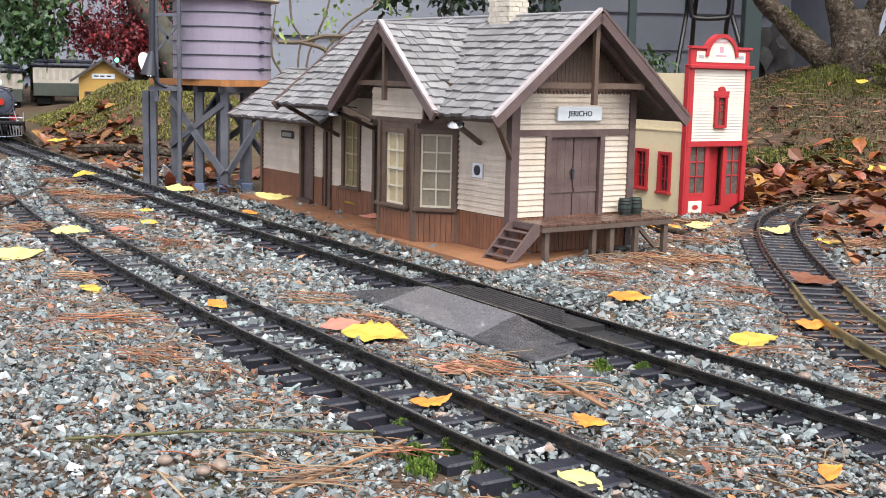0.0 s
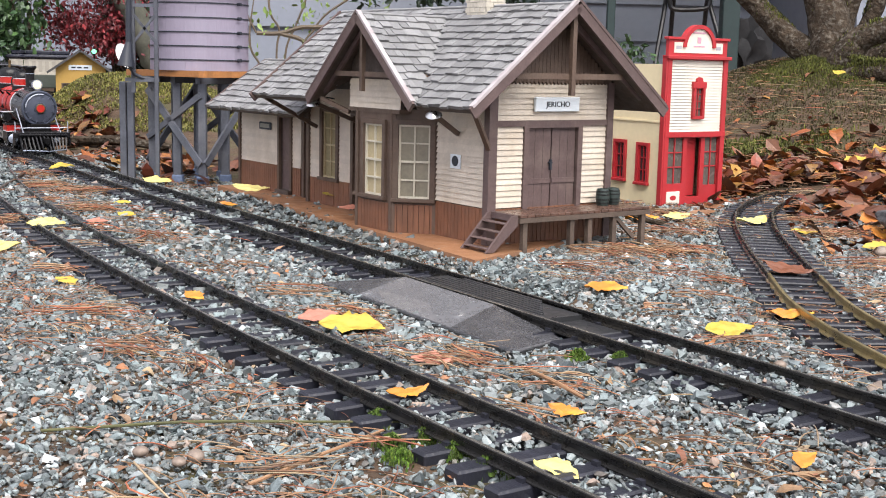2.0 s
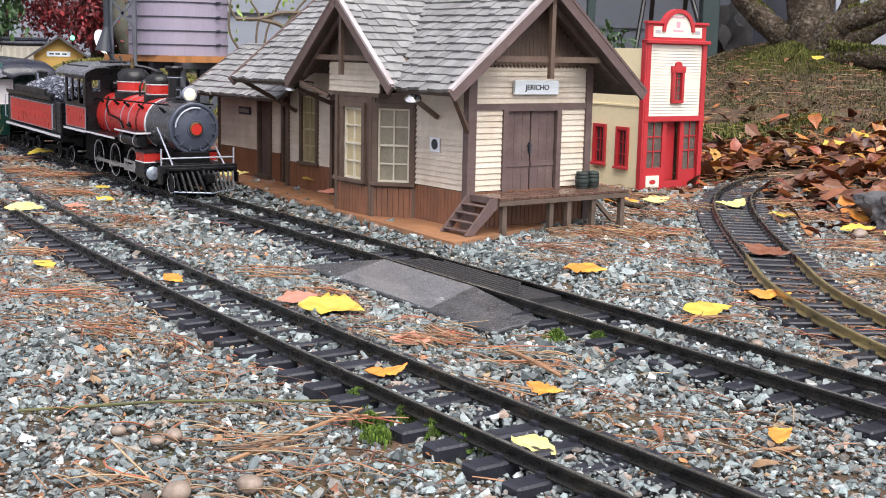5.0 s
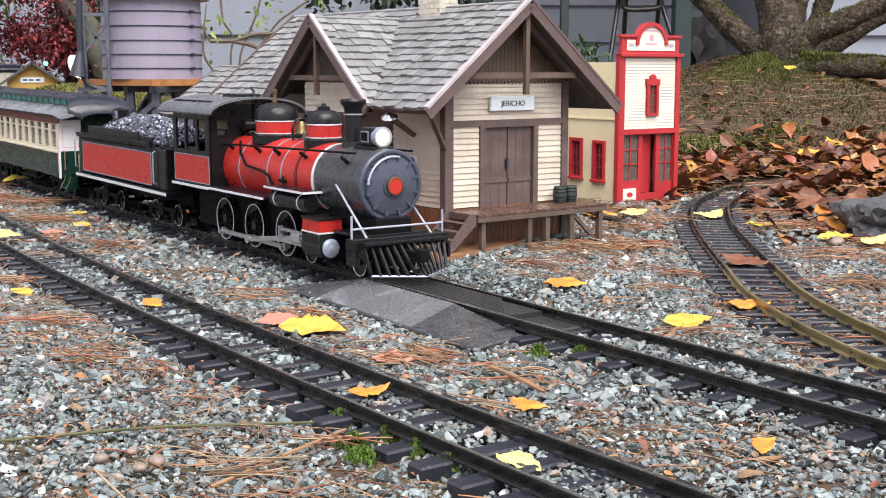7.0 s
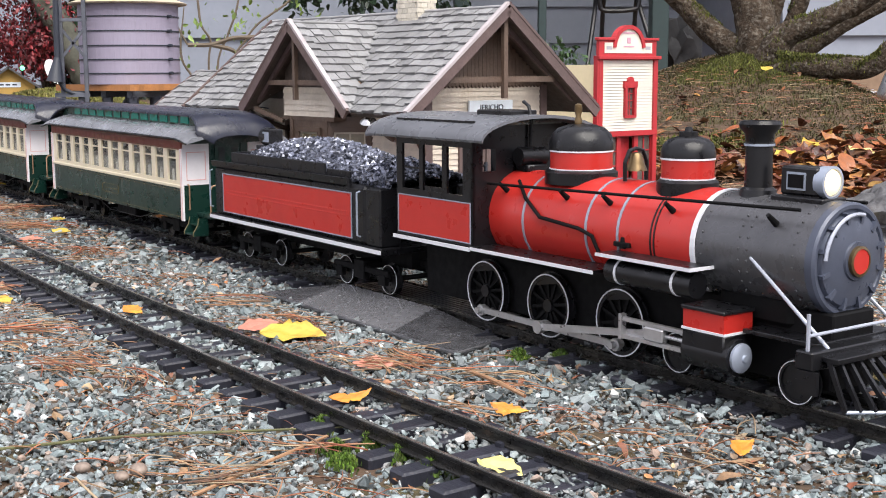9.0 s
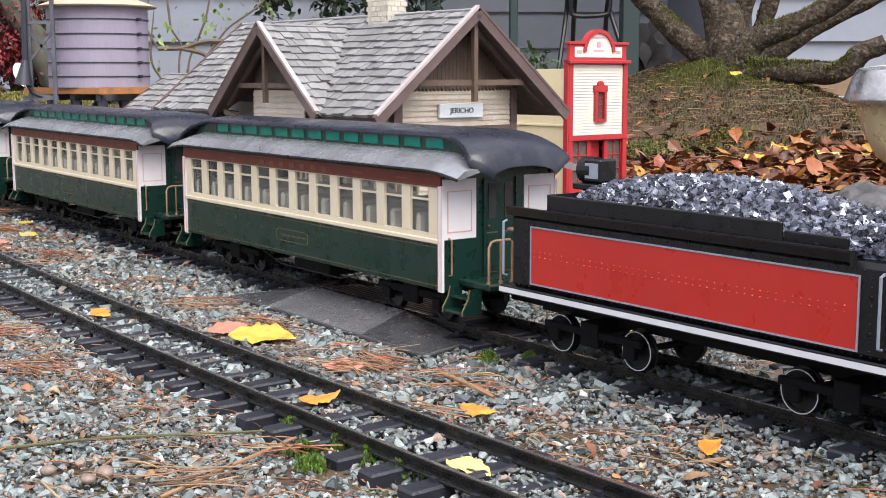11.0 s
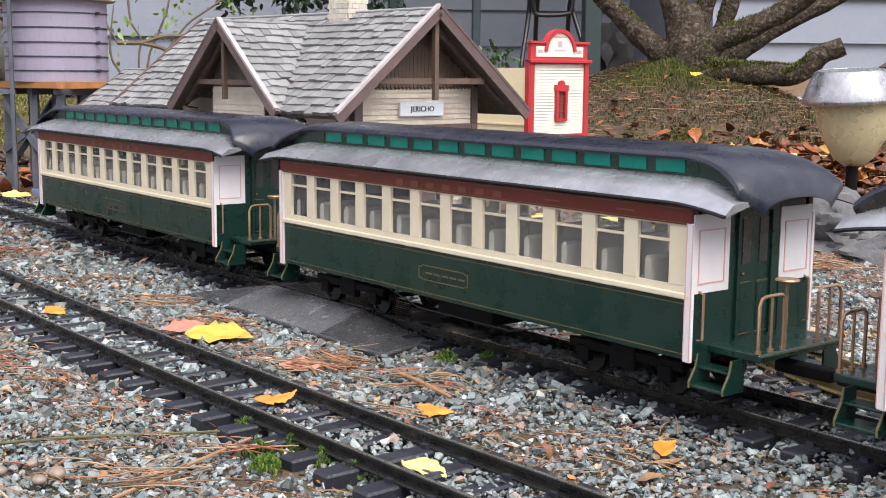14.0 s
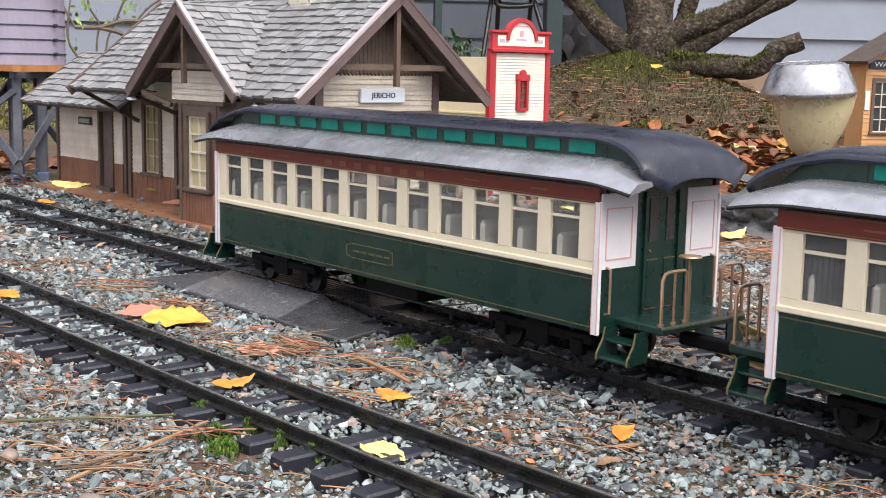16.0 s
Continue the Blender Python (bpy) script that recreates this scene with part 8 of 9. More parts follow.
    wisps = [(-0.19, 0.80, 26), (-0.14, 0.76, 14), (0.02, 0.78, 20), (0.035, 0.80, 16), (0.07, 0.75, 9), (-0.02, 0.60, 9), (-0.06, 0.56, 10), (0.19, 0.95, 14), (-0.25, 0.92, 16), (0.06, 0.66, 10), (0.2, 1.22, 60), (0.24, 1.35, 50),
             (-0.33, 1.1, 20), (-0.5, 1.75, 40), (-0.05, 0.93, 14), (-0.12, 0.52, 9), (0.23, 0.86, 12), (0.15, 1.12, 14), (0.10, 0.73, 8), (0.3, 1.45, 40), (-0.28, 1.32, 24), (0.12, 0.90, 12), (0.28, 1.12, 16), (-0.10, 1.02, 14), (0.33, 1.62, 40), (0.24, 1.02, 12), (0.125, 0.925, 14), (0.10, 0.86, 16), (0.05, 0.83, 16), (0.16, 0.88, 12),
             (0.50, 1.45, 70), (0.55, 1.30, 70), (0.60, 1.50, 70), (0.47, 1.22, 40), (0.54, 1.17, 50), (0.62, 1.40, 60), (0.52, 1.58, 50), (0.36, 1.52, 60), (0.28, 1.30, 60), (0.22, 1.28, 60), (0.44, 1.05, 30),
             (-0.42, 1.55, 60), (-0.50, 1.62, 60), (-0.38, 1.36, 50), (-0.48, 1.42, 60), (-0.56, 1.80, 70), (-0.62, 1.95, 70), (-0.46, 1.75, 60), (-0.70, 2.15, 70), (-0.60, 1.70, 60), (-0.34, 1.25, 40)]
    for a, b, k in wisps:
        spread = 0.020 if k > 30 else 0.010
        base, bend = rng.normal(2.5, 0.45), rng.normal(0, 0.45)
        rows = [np.concatenate([r, e]) for r, e in zip(rows, (rng.normal(a, spread, k), rng.normal(b, spread * 0.8, k), rng.uniform(0.003, 0.010, k), base + rng.normal(0, 0.6 if k > 30 else 0.4, k), rng.uniform(0.022, 0.060, k), bend + rng.normal(0, 0.35, k), rng.uniform(0.0003, 0.00075, k)))]
    # straw over the mound and the leaf heap
    k = 2300
    xm, ym = rng.uniform(0.40, 1.55, k), rng.uniform(1.75, 3.0, k)
    rows = [np.concatenate([r, e]) for r, e in zip(rows, (xm, ym, rng.uniform(0.003, 0.012, k) + 0.018 * np.exp(-((ym - 1.98) / 0.16) ** 2), rng.uniform(0, math.tau, k), rng.uniform(0.015, 0.045, k), rng.normal(0, 0.7, k), rng.uniform(0.0004, 0.0009, k)))]
    x, y, z, yaw, ln, bend, rad = rows
    w = (x - C0.x) * NEAR.x + (y - C0.y) * NEAR.y
    s = (x - C0.x) * V.x + (y - C0.y) * V.y
    bx_, by_ = (x - 0.072) * c35 + (y - 1.24) * s35, -(x - 0.072) * s35 + (y - 1.24) * c35
    keep = (np.abs(w) > 0.045) & ~((bx_ > -0.07) & (bx_ < 0.2) & (by_ > -0.06) & (by_ < 0.68)) & ~((np.abs(x - front_x(y)) < 0.045) & (rng.random(len(x)) < 0.7))
    keep &= ~((s > -0.115) & (s < 0.21) & (np.abs(w) < 0.098))
    x, y, z, yaw, ln, bend, rad = (r[keep] for r in (x, y, z, yaw, ln, bend, rad))
    n = len(x)
    z = z + land(x, y)
    tip = rng.normal(0, 0.0022, n)
    K = 5
    V3 = np.zeros((n, K, 3, 3))
    for i in range(K):
        u = i / (K - 1) - 0.5
        a = yaw + bend * u
        px = x + np.cos(a) * ln * u
        py = y + np.sin(a) * ln * u
        pz = z + 0.0016 * (1 - (2 * u) ** 2) + tip * u
        r = rad * (1.0 - 0.5 * abs(u))
        for k in range(3):
            ang = k * math.tau / 3
            V3[:, i, k] = np.stack([px - np.sin(a) * r * math.cos(ang), py + np.cos(a) * r * math.cos(ang), pz + r * math.sin(ang)], 1)
    q = []
    for i in range(K - 1):
        for k in range(3):
            q.append((i * 3 + k, i * 3 + (k + 1) % 3, (i + 1) * 3 + (k + 1) % 3, (i + 1) * 3 + k))
    q = np.array(q)
    tagged(mesh_object("pine_needles", V3.reshape(-1, 3), (q[None] + (np.arange(n) * K * 3)[:, None, None]).reshape(-1, 4), M_NEEDLE, True), "fallen brown pine needles strewn over the gravel", "needles", kind="stuff")


def crumpled_leaf(rng, size, yaw):
    """One dead leaf: a ragged outline, a bent midrib and a wavy blade."""
    nu, nv = 15, 9
    u = np.linspace(0, 1, nu)
    half = np.interp(u, [k[0] for k in LEAF], [k[1] for k in LEAF]) * rng.uniform(0.95, 1.35)
    sides = [half * (1 + rng.normal(0, 0.13, nu)) for _ in range(2)]
    o = rng.uniform(0, 50)
    bend, fold, curl = rng.normal(0, 0.12), rng.uniform(0.0, 0.25), rng.normal(0.12, 0.15)
    pts = []
    for i in range(nu):
        for j in range(nv):
            v = j / (nv - 1) * 2 - 1
            w = v * sides[0 if v < 0 else 1][i]
            x = u[i] - 0.5 + 0.03 * noise.noise(Vector((o, u[i] * 4, v * 3)))
            z = abs(w) * fold + curl * (u[i] - 0.5) ** 2 + 0.075 * noise.noise(Vector((u[i] * 3.0 + o, v * 1.8, 0))) + 0.03 * noise.noise(Vector((u[i] * 9, v * 5 + o, 1)))
            pts.append((x, w + bend * math.sin(u[i] * 3.1), z * (1 - 0.3 * abs(v))))
    p = np.array(pts) * size
    c, s = math.cos(radians(yaw)), math.sin(radians(yaw))
    p = np.stack([p[:, 0] * c - p[:, 1] * s, p[:, 0] * s + p[:, 1] * c, p[:, 2] - np.quantile(p[:, 2], 0.15)], 1)
    q = np.array([(i * nv + j, i * nv + j + 1, (i + 1) * nv + j + 1, (i + 1) * nv + j) for i in range(nu - 1) for j in range(nv - 1)])
    p[:, 2] += 0.22 * (p[:, 1] - p[:, 1].min())
    return p, q


def build_leaves():
    YEL = mat("yellow_leaf", (0.47, 0.36, 0.055), 0.45, vary=0.12, scale=60, stain=(0.35, 0.17, 0.02), stain_scale=90, stain_amt=0.6)
    PALE = mat("pale_yellow_leaf", (0.62, 0.55, 0.20), 0.5, vary=0.12, scale=60, stain=(0.38, 0.26, 0.08), stain_scale=90, stain_amt=0.6)
    ORA = mat("orange_leaf", (0.55, 0.20, 0.03), 0.45, vary=0.15, scale=60, stain=(0.55, 0.33, 0.03), stain_scale=90, stain_amt=0.7)
    ROS = mat("rosy_leaf", (0.42, 0.17, 0.12), 0.5, vary=0.15, scale=60, stain=(0.3, 0.1, 0.07), stain_scale=40, stain_amt=0.4)
    BRO = mat("brown_leaf", (0.16, 0.055, 0.025), 0.5, vary=0.2, scale=60, stain=(0.08, 0.03, 0.02), stain_scale=40)
    kinds = {'y': (YEL, "yellow"), 'p': (PALE, "pale yellow"), 'o': (ORA, "orange"), 'r': (ROS, "faded rose"), 'b': (BRO, "dark brown")}
    rng = np.random.default_rng(51)
    # kind, x, y, length, yaw, lift
    table = [('y', -0.046, 0.876, 0.056, -8, 0.002), ('o', -0.003, 0.690, 0.030, 20, 0.006), ('y', 0.235, 0.885, 0.044, 10, 0.003), ('o', 0.163, 1.022, 0.042, -3, 0.003), ('p', 0.340, 1.585, 0.045, 15, 0.003),
             ('p', 0.425, 1.535, 0.050, 20, 0.006), ('y', -0.575, 1.965, 0.045, 30, 0.012), ('p', -0.412, 1.345, 0.048, 0, 0.010), ('y', -0.304, 1.044, 0.030, -35, 0.002), ('o', -0.178, 0.965, 0.026, -40, 0.007), ('o', 0.300, 0.950, 0.042, -5, 0.004),
             ('p', 0.070, 0.560, 0.028, -35, 0.004), ('r', 0.012, 0.780, 0.032, -10, 0.003), ('b', 0.358, 1.15, 0.056, -30, 0.006), ('r', -0.078, 1.428, 0.034, 5, 0.016), ('y', -0.110, 1.560, 0.034, -20, 0.016), ('p', -0.225, 1.63, 0.060, -12, 0.014),
             ('p', -0.425, 1.215, 0.062, 3, 0.002), ('y', -0.85, 2.70, 0.05, 20, 0.006), ('y', 0.47, 1.46, 0.036, -10, 0.003), ('o', 0.200, 0.585, 0.022, 50, 0.003), ('p', -0.40, 1.86, 0.056, -15, 0.005), ('o', 0.29, 1.56, 0.05, -8, 0.003),
             ('y', -0.395, 1.62, 0.028, 10, 0.002), ('y', -0.36, 1.50, 0.028, -15, 0.002), ('r', -0.375, 1.42, 0.030, 0, 0.004), ('r', -0.073, 0.905, 0.036, 15, 0.004), ('o', 0.088, 0.668, 0.026, -25, 0.003), ('o', -0.25, 1.60, 0.03, -20, 0.005),
             ('y', 0.90, 2.63, 0.05, 60, 0.02), ('y', 0.80, 2.10, 0.055, 100, 0.02), ('p', 0.86, 2.02, 0.06, 120, 0.02), ('y', 0.72, 2.0, 0.05, 20, 0.03), ('y', 0.515, 1.33, 0.05, 10, 0.004), ('p', 0.54, 1.28, 0.05, 30, 0.006), ('o', 0.55, 1.43, 0.05, 80, 0.004)]
    for kind, x, y, size, yaw, lift in table:
        m, word = kinds[kind]
        p, q = crumpled_leaf(rng, size * 0.88, yaw)
        ob = mesh_object("fallen_leaf", p, q, m, True)
        ob.location = (x, y, float(land(x, y)) + lift + 0.002)
        tagged(ob, word + " fallen leaf, curled, lying on the ground", "leaf", "single fallen leaves")
    # twigs and a few round pebbles
    GT = mat("mossy_twig", (0.085, 0.085, 0.035), 0.8, vary=0.25, scale=60)
    for pts, r, label in (([(-0.195, 0.622, 0), (-0.12, 0.632, 0.003), (-0.05, 0.640, 0.002), (0.0, 0.646, 0.001)], 0.0009, "thin mossy green twig on the gravel"),
                          ([(-0.075, 0.545, 0), (-0.045, 0.58, 0.003), (-0.015, 0.62, 0.004)], 0.0010, "thin dry brown twig on the gravel"),
                          ([(0.262, 1.535, 0.018), (0.277, 1.525, 0.012), (0.292, 1.52, 0.006), (0.312, 1.515, 0.002)], 0.005, "curved grey driftwood stick beside the store"),
                          ([(0.07, 0.76, 0.004), (0.085, 0.72, 0.006), (0.1, 0.69, 0.004)], 0.0014, "reddish dry twig on the gravel"),
                          ([(-0.75, 2.52, 0.008), (-0.6, 2.42, 0.012), (-0.48, 2.36, 0.006)], 0.010, "rotting brown branch beside the main line"),
                          ([(-1.05, 2.95, 0.03), (-0.93, 2.75, 0.012), (-0.86, 2.62, 0.004)], 0.012, "rotting brown branch beside the main line")):
        o = bark_tube([(a, b, float(land(a, b)) + 0.004 + c) for a, b, c in pts], [r, r, r * 0.8, r * 0.6][:len(pts)], "twig", GT if r < 0.0015 and "green" in label else M_BARK if r > 0.003 else M_NEEDLE, None, 90, 7)
        tagged(o, label, "twig")
    PB = mat("brown_pebble", (0.20, 0.155, 0.125), 0.5, vary=0.3, scale=80, bump=0.4)
    for x, y, r in ((-0.106, 0.58, 0.0062), (-0.113, 0.572, 0.005), (-0.135, 0.588, 0.005), (0.245, 0.79, 0.006), (-0.09, 0.50, 0.009), (0.505, 1.30, 0.012), (-0.06, 0.51, 0.008)):
        bm = bmesh.new()
        bmesh.ops.create_icosphere(bm, subdivisions=3, radius=r * 0.75)
        for v in bm.verts:
            v.co *= 1 + 0.22 * noise.noise(v.co * 120 + Vector((x * 50, y * 50, 0)))
            v.co.z *= 0.7
        o = part("pebble", bm, PB, None, smooth=True)
        o.location = (x, y, float(land(x, y)) + 0.003 + r * 0.4)
        tagged(o, "smooth brown pebble lying on the gravel", "pebble", "brown pebbles")


build_tower()
build_store()
build_tree()
build_plants()
build_litter()
build_leaves()


# ---- the garden's edge: lamp, rocks, far models, the house ----
def build_garden_lamp():
    x, y = 0.766, 1.575
    zg = float(land(x, y))
    t = thing("garden_lamp", pose(x, y, 0), "solar garden lamp with cream glass bowl and silver cap", "garden lamp")
    bm = bmesh.new()
    lathe(bm, [(0.012, 0.062), (0.026, 0.072), (0.041, 0.098), (0.051, 0.125), (0.056, 0.150), (0.0545, 0.150), (0.049, 0.125), (0.039, 0.1), (0.024, 0.076), (0.0, 0.068)], seg=40)
    MB = mat("frosted_cream_glass", (0.70, 0.62, 0.38), 0.3, vary=0.05, scale=20, stain=(0.55, 0.46, 0.26), stain_scale=10, stain_amt=0.2)
    MB.node_tree.nodes["Principled BSDF"].inputs["Transmission Weight"].default_value = 0.35
    part("bowl", bm, MB, t, "frosted cream glass bowl", True)
    bm = bmesh.new()
    lathe(bm, [(0.0615, 0.148), (0.0630, 0.150), (0.0630, 0.155), (0.058, 0.168), (0.050, 0.186), (0.0465, 0.1905), (0.044, 0.192), (0.0425, 0.1905), (0.0, 0.1905)], pose(0, 0, 0, 2.5, -4, 0), 40)
    part("cap", bm, mat("brushed_steel_cap", (0.50, 0.50, 0.51), 0.3, 0.95, vary=0.25, scale=30, stain=(0.18, 0.17, 0.16), stain_scale=16, stain_amt=0.6), t, "dented brushed steel cap", True)
    bm = bmesh.new()
    lathe(bm, [(0.042, 0.1906), (0.042, 0.1918), (0.0, 0.1918)], pose(0, 0, 0, 2.5, -4, 0), 40)
    part("solar_cell", bm, mat("grey_solar_cell", (0.16, 0.165, 0.17), 0.25, vary=0.2, scale=40), t)
    bm = bmesh.new()
    rod(bm, (0, 0, zg - 0.05), (0, 0, 0.07), 0.008, seg=12)
    part("stake", bm, M_MATTBLACK, t)


def rock(name, x, y, size, label, seed, material):
    bm = bmesh.new()
    bmesh.ops.create_icosphere(bm, subdivisions=5, radius=1.0)
    for v in bm.verts:
        d = v.co.normalized()
        k = 1 + 0.35 * noise.noise(d * 1.6 + Vector((seed, 0, 0))) + 0.12 * noise.noise(d * 5 + Vector((0, seed, 0))) + 0.05 * noise.noise(d * 13)
        v.co = Vector((d.x * size[0] * k, d.y * size[1] * k, d.z * size[2] * k))
    o = part(name, bm, material, None, smooth=True)
    o.location = (x, y, float(land(x, y)) + size[2] * 0.25)
    return tagged(o, label, "rock")


def build_far():
    MROCK = mat("dark_grey_rock", (0.085, 0.085, 0.09), 0.7, vary=0.4, scale=25, bump=1.0, bump_scale=90, relief=0.004, stain=(0.2, 0.19, 0.18), stain_scale=14, stain_amt=0.5)
    rock("rock", 0.625, 1.36, (0.085, 0.10, 0.05), "dark grey angular rock beside the curved track", 3, MROCK)
    rock("rock", 0.72, 1.18, (0.12, 0.10, 0.045), "low dark grey rock beside the curved track", 8, MROCK)
    # warehouse
    w = thing("toy_warehouse", pose(1.05, 2.03, float(land(1.03, 2.03)), 0, 0, 8), "orange-brown clapboard model warehouse", "warehouse")
    MO = mat("orange_clapboard", (0.46, 0.25, 0.10), 0.6, vary=0.1, scale=30, objrand=0.06)
    zg = float(land(1.03, 2.03))
    m, L = wall_frame((0.032, 0), (0.30, 0))
    op = (0.020, 0.053, 0.075 - zg, 0.165 - zg)
    wall_core(w, m, L, -0.03, 0.206 - zg, [op], MO, 0.004)
    siding(w, m, L, 0.02, 0.206 - zg, [(op[0] - 0.006, op[1] + 0.006, op[2] - 0.004, op[3] + 0.006)], 0.0075, MO, 0.0)
    sash_window(w, m, *op, cols=2, rows=4, frame_mat=M_BROWN)
    part("sign_board", bx(0.004, 0.128, 0.0025, 0.0045, 0.187 - zg, 0.203 - zg, m=m), M_INK, w, "dark sign board with white letters")
    letters("WAREHOUSE", 0.012, m @ pose(0.066, 0.0049, 0.195 - zg, 90, 0, 0) @ pose(0, 0, 0, 0, 0, 0), M_SIGN, w, width=0.105)
    part("notice", bx(0.0005, 0.0095, 0.0025, 0.0035, 0.115 - zg, 0.148 - zg, m=m), M_SIGN, w)
    roof_slab(w, [(0.012, -0.03, 0.2 - zg), (0.171, -0.03, 0.288 - zg), (0.171, 0.06, 0.288 - zg), (0.012, 0.06, 0.2 - zg)], -0.006, material=M_DARKWOOD)
    roof_slab(w, [(0.33, -0.03, 0.2 - zg), (0.171, -0.03, 0.288 - zg), (0.171, 0.06, 0.288 - zg), (0.33, 0.06, 0.2 - zg)], -0.006, material=M_DARKWOOD)
    bm = bmesh.new()
    prism(bm, [(0.032, 0.205 - zg), (0.30, 0.205 - zg), (0.171, 0.276 - zg)], -0.0005, 0.004, axis='y')
    box(bm, 0.032, 0.036, 0.004, 0.05, -0.03, 0.205 - zg)
    box(bm, 0.296, 0.30, 0.004, 0.05, -0.03, 0.205 - zg)
    box(bm, 0.036, 0.296, 0.046, 0.05, -0.03, 0.205 - zg)
    part("shell", bm, MO, w)
    # yellow freight shed
    zg = float(land(-0.96, 3.5))
    s = thing("toy_shed", pose(-1.022, 3.45, zg, 0, 0, 16), "small mustard-yellow model shed with a dark roof", "shed")
    MY = mat("mustard_shed_paint", (0.47, 0.29, 0.07), 0.65, vary=0.08, scale=30, objrand=0.05)
    m, L = wall_frame((0, 0), (0.135, 0))
    h = 0.150 - zg
    ops = [(0.018, 0.042, 0.0, 0.105 - zg), (0.086, 0.112, 0.0, 0.108 - zg)]
    wall_core(s, m, L, -0.03, h, ops, MY, 0.004)
    for o in ops:
        part("door", bx(o[0], o[1], -0.003, -0.001, -0.02, o[3], m=m), M_DARKWOOD, s, "dark shed doorway")
        casing(s, m, o[0], o[1], 0.0, o[3], 0.003, M_BROWN, sill=False)
    bm = bmesh.new()
    prism(bm, [(0.0, h), (L, h), (L / 2, h + 0.045)], -0.0002, 0.004, axis='y')
    box(bm, 0, 0.004, 0.004, 0.2, -0.03, h)
    box(bm, L - 0.004, L, 0.004, 0.2, -0.03, h)
    part("shell", bm, MY, s)
    part("sign_board", bx(0.035, 0.098, 0.0005, 0.0025, h - 0.006, h + 0.008, m=m), M_SIGN, s)
    for a in (0.042, 0.058, 0.076):
        part("sign_bar", bx(a, a + 0.012, 0.0025, 0.003, h - 0.001, h + 0.003, m=m), M_INK, s)
    MS = mat("dark_felt_roof", (0.05, 0.048, 0.05), 0.6, vary=0.2, scale=30)
    for sgn in (-1, 1):
        roof_slab(s, [(L / 2 + sgn * 0.092, -0.025, h - 0.012), (L / 2, -0.025, h + 0.052), (L / 2, 0.21, h + 0.052), (L / 2 + sgn * 0.092, 0.21, h - 0.012)], -0.006, material=MS)
    # a pale rake of coaches on the far loop
    for k, (x, y) in enumerate(((-1.36, 3.70), (-1.16, 3.765))):
        zc = float(land(x, y))
        c = thing("far_coach", pose(x, y, zc, 0, 0, 18), "pale green and cream model coach on the far loop", "coach", "coaches on the far loop")
        part("body", bx(-0.09, 0.09, -0.04, 0.04, 0.022, 0.062, 0.002), mat("far_coach_green", (0.05, 0.06, 0.05), 0.5) if k == 0 else bpy.data.materials["far_coach_green"], c)
        part("window_band", bx(-0.09, 0.09, -0.039, 0.039, 0.062, 0.108), mat("far_coach_cream", (0.42, 0.39, 0.33), 0.6) if k == 0 else bpy.data.materials["far_coach_cream"], c)
        for i in range(9):
            part("window", bx(-0.083 + i * 0.019, -0.072 + i * 0.019, -0.0402, -0.0388, 0.072, 0.102), M_CABIN, c)
        part("roof", bx(-0.1, 0.1, -0.046, 0.046, 0.108, 0.122, 0.006), M_ROOF, c)
        part("clerestory", bx(-0.085, 0.085, -0.026, 0.026, 0.122, 0.134, 0.003), M_ROOF, c)
        for dx in (-0.06, 0.06):
            part("truck", bx(dx - 0.022, dx + 0.022, -0.03, 0.03, -0.004, 0.022, 0.003), M_MATTBLACK, c)
    sg = thing("signal_lamp", pose(-0.985, 3.72, float(land(-0.985, 3.72))), "small lamp glowing green on a mast", "signal lamp")
    bm = bmesh.new()
    rod(bm, (0, 0, -0.01), (0, 0, 0.135), 0.003, seg=8)
    part("mast", bm, M_MATTBLACK, sg)
    bm = bmesh.new()
    bmesh.ops.create_icosphere(bm, subdivisions=2, radius=0.007, matrix=pose(0, -0.003, 0.136))
    part("lens", bm, glow("green_signal", (0.15, 1.0, 0.45), 1.5), sg)
    # white dish behind the tower
    d = thing("white_dish", pose(-0.845, 3.50, 0.185, 68, 12, 62), "white oval dish standing on the bank", "dish")
    bm = bmesh.new()
    lathe(bm, [(0.036, 0.004), (0.037, 0.005), (0.028, -0.001), (0.012, -0.0045), (0.0, -0.005), ], seg=28)
    part("shell", bm, mat("white_plastic", (0.78, 0.78, 0.78), 0.4, vary=0.04), d, smooth=True)
    bm = bmesh.new()
    rod(bm, (0, -0.03, 0), (0, -0.11, 0.03), 0.004, seg=8)
    part("stem", bm, M_MATTBLACK, d)


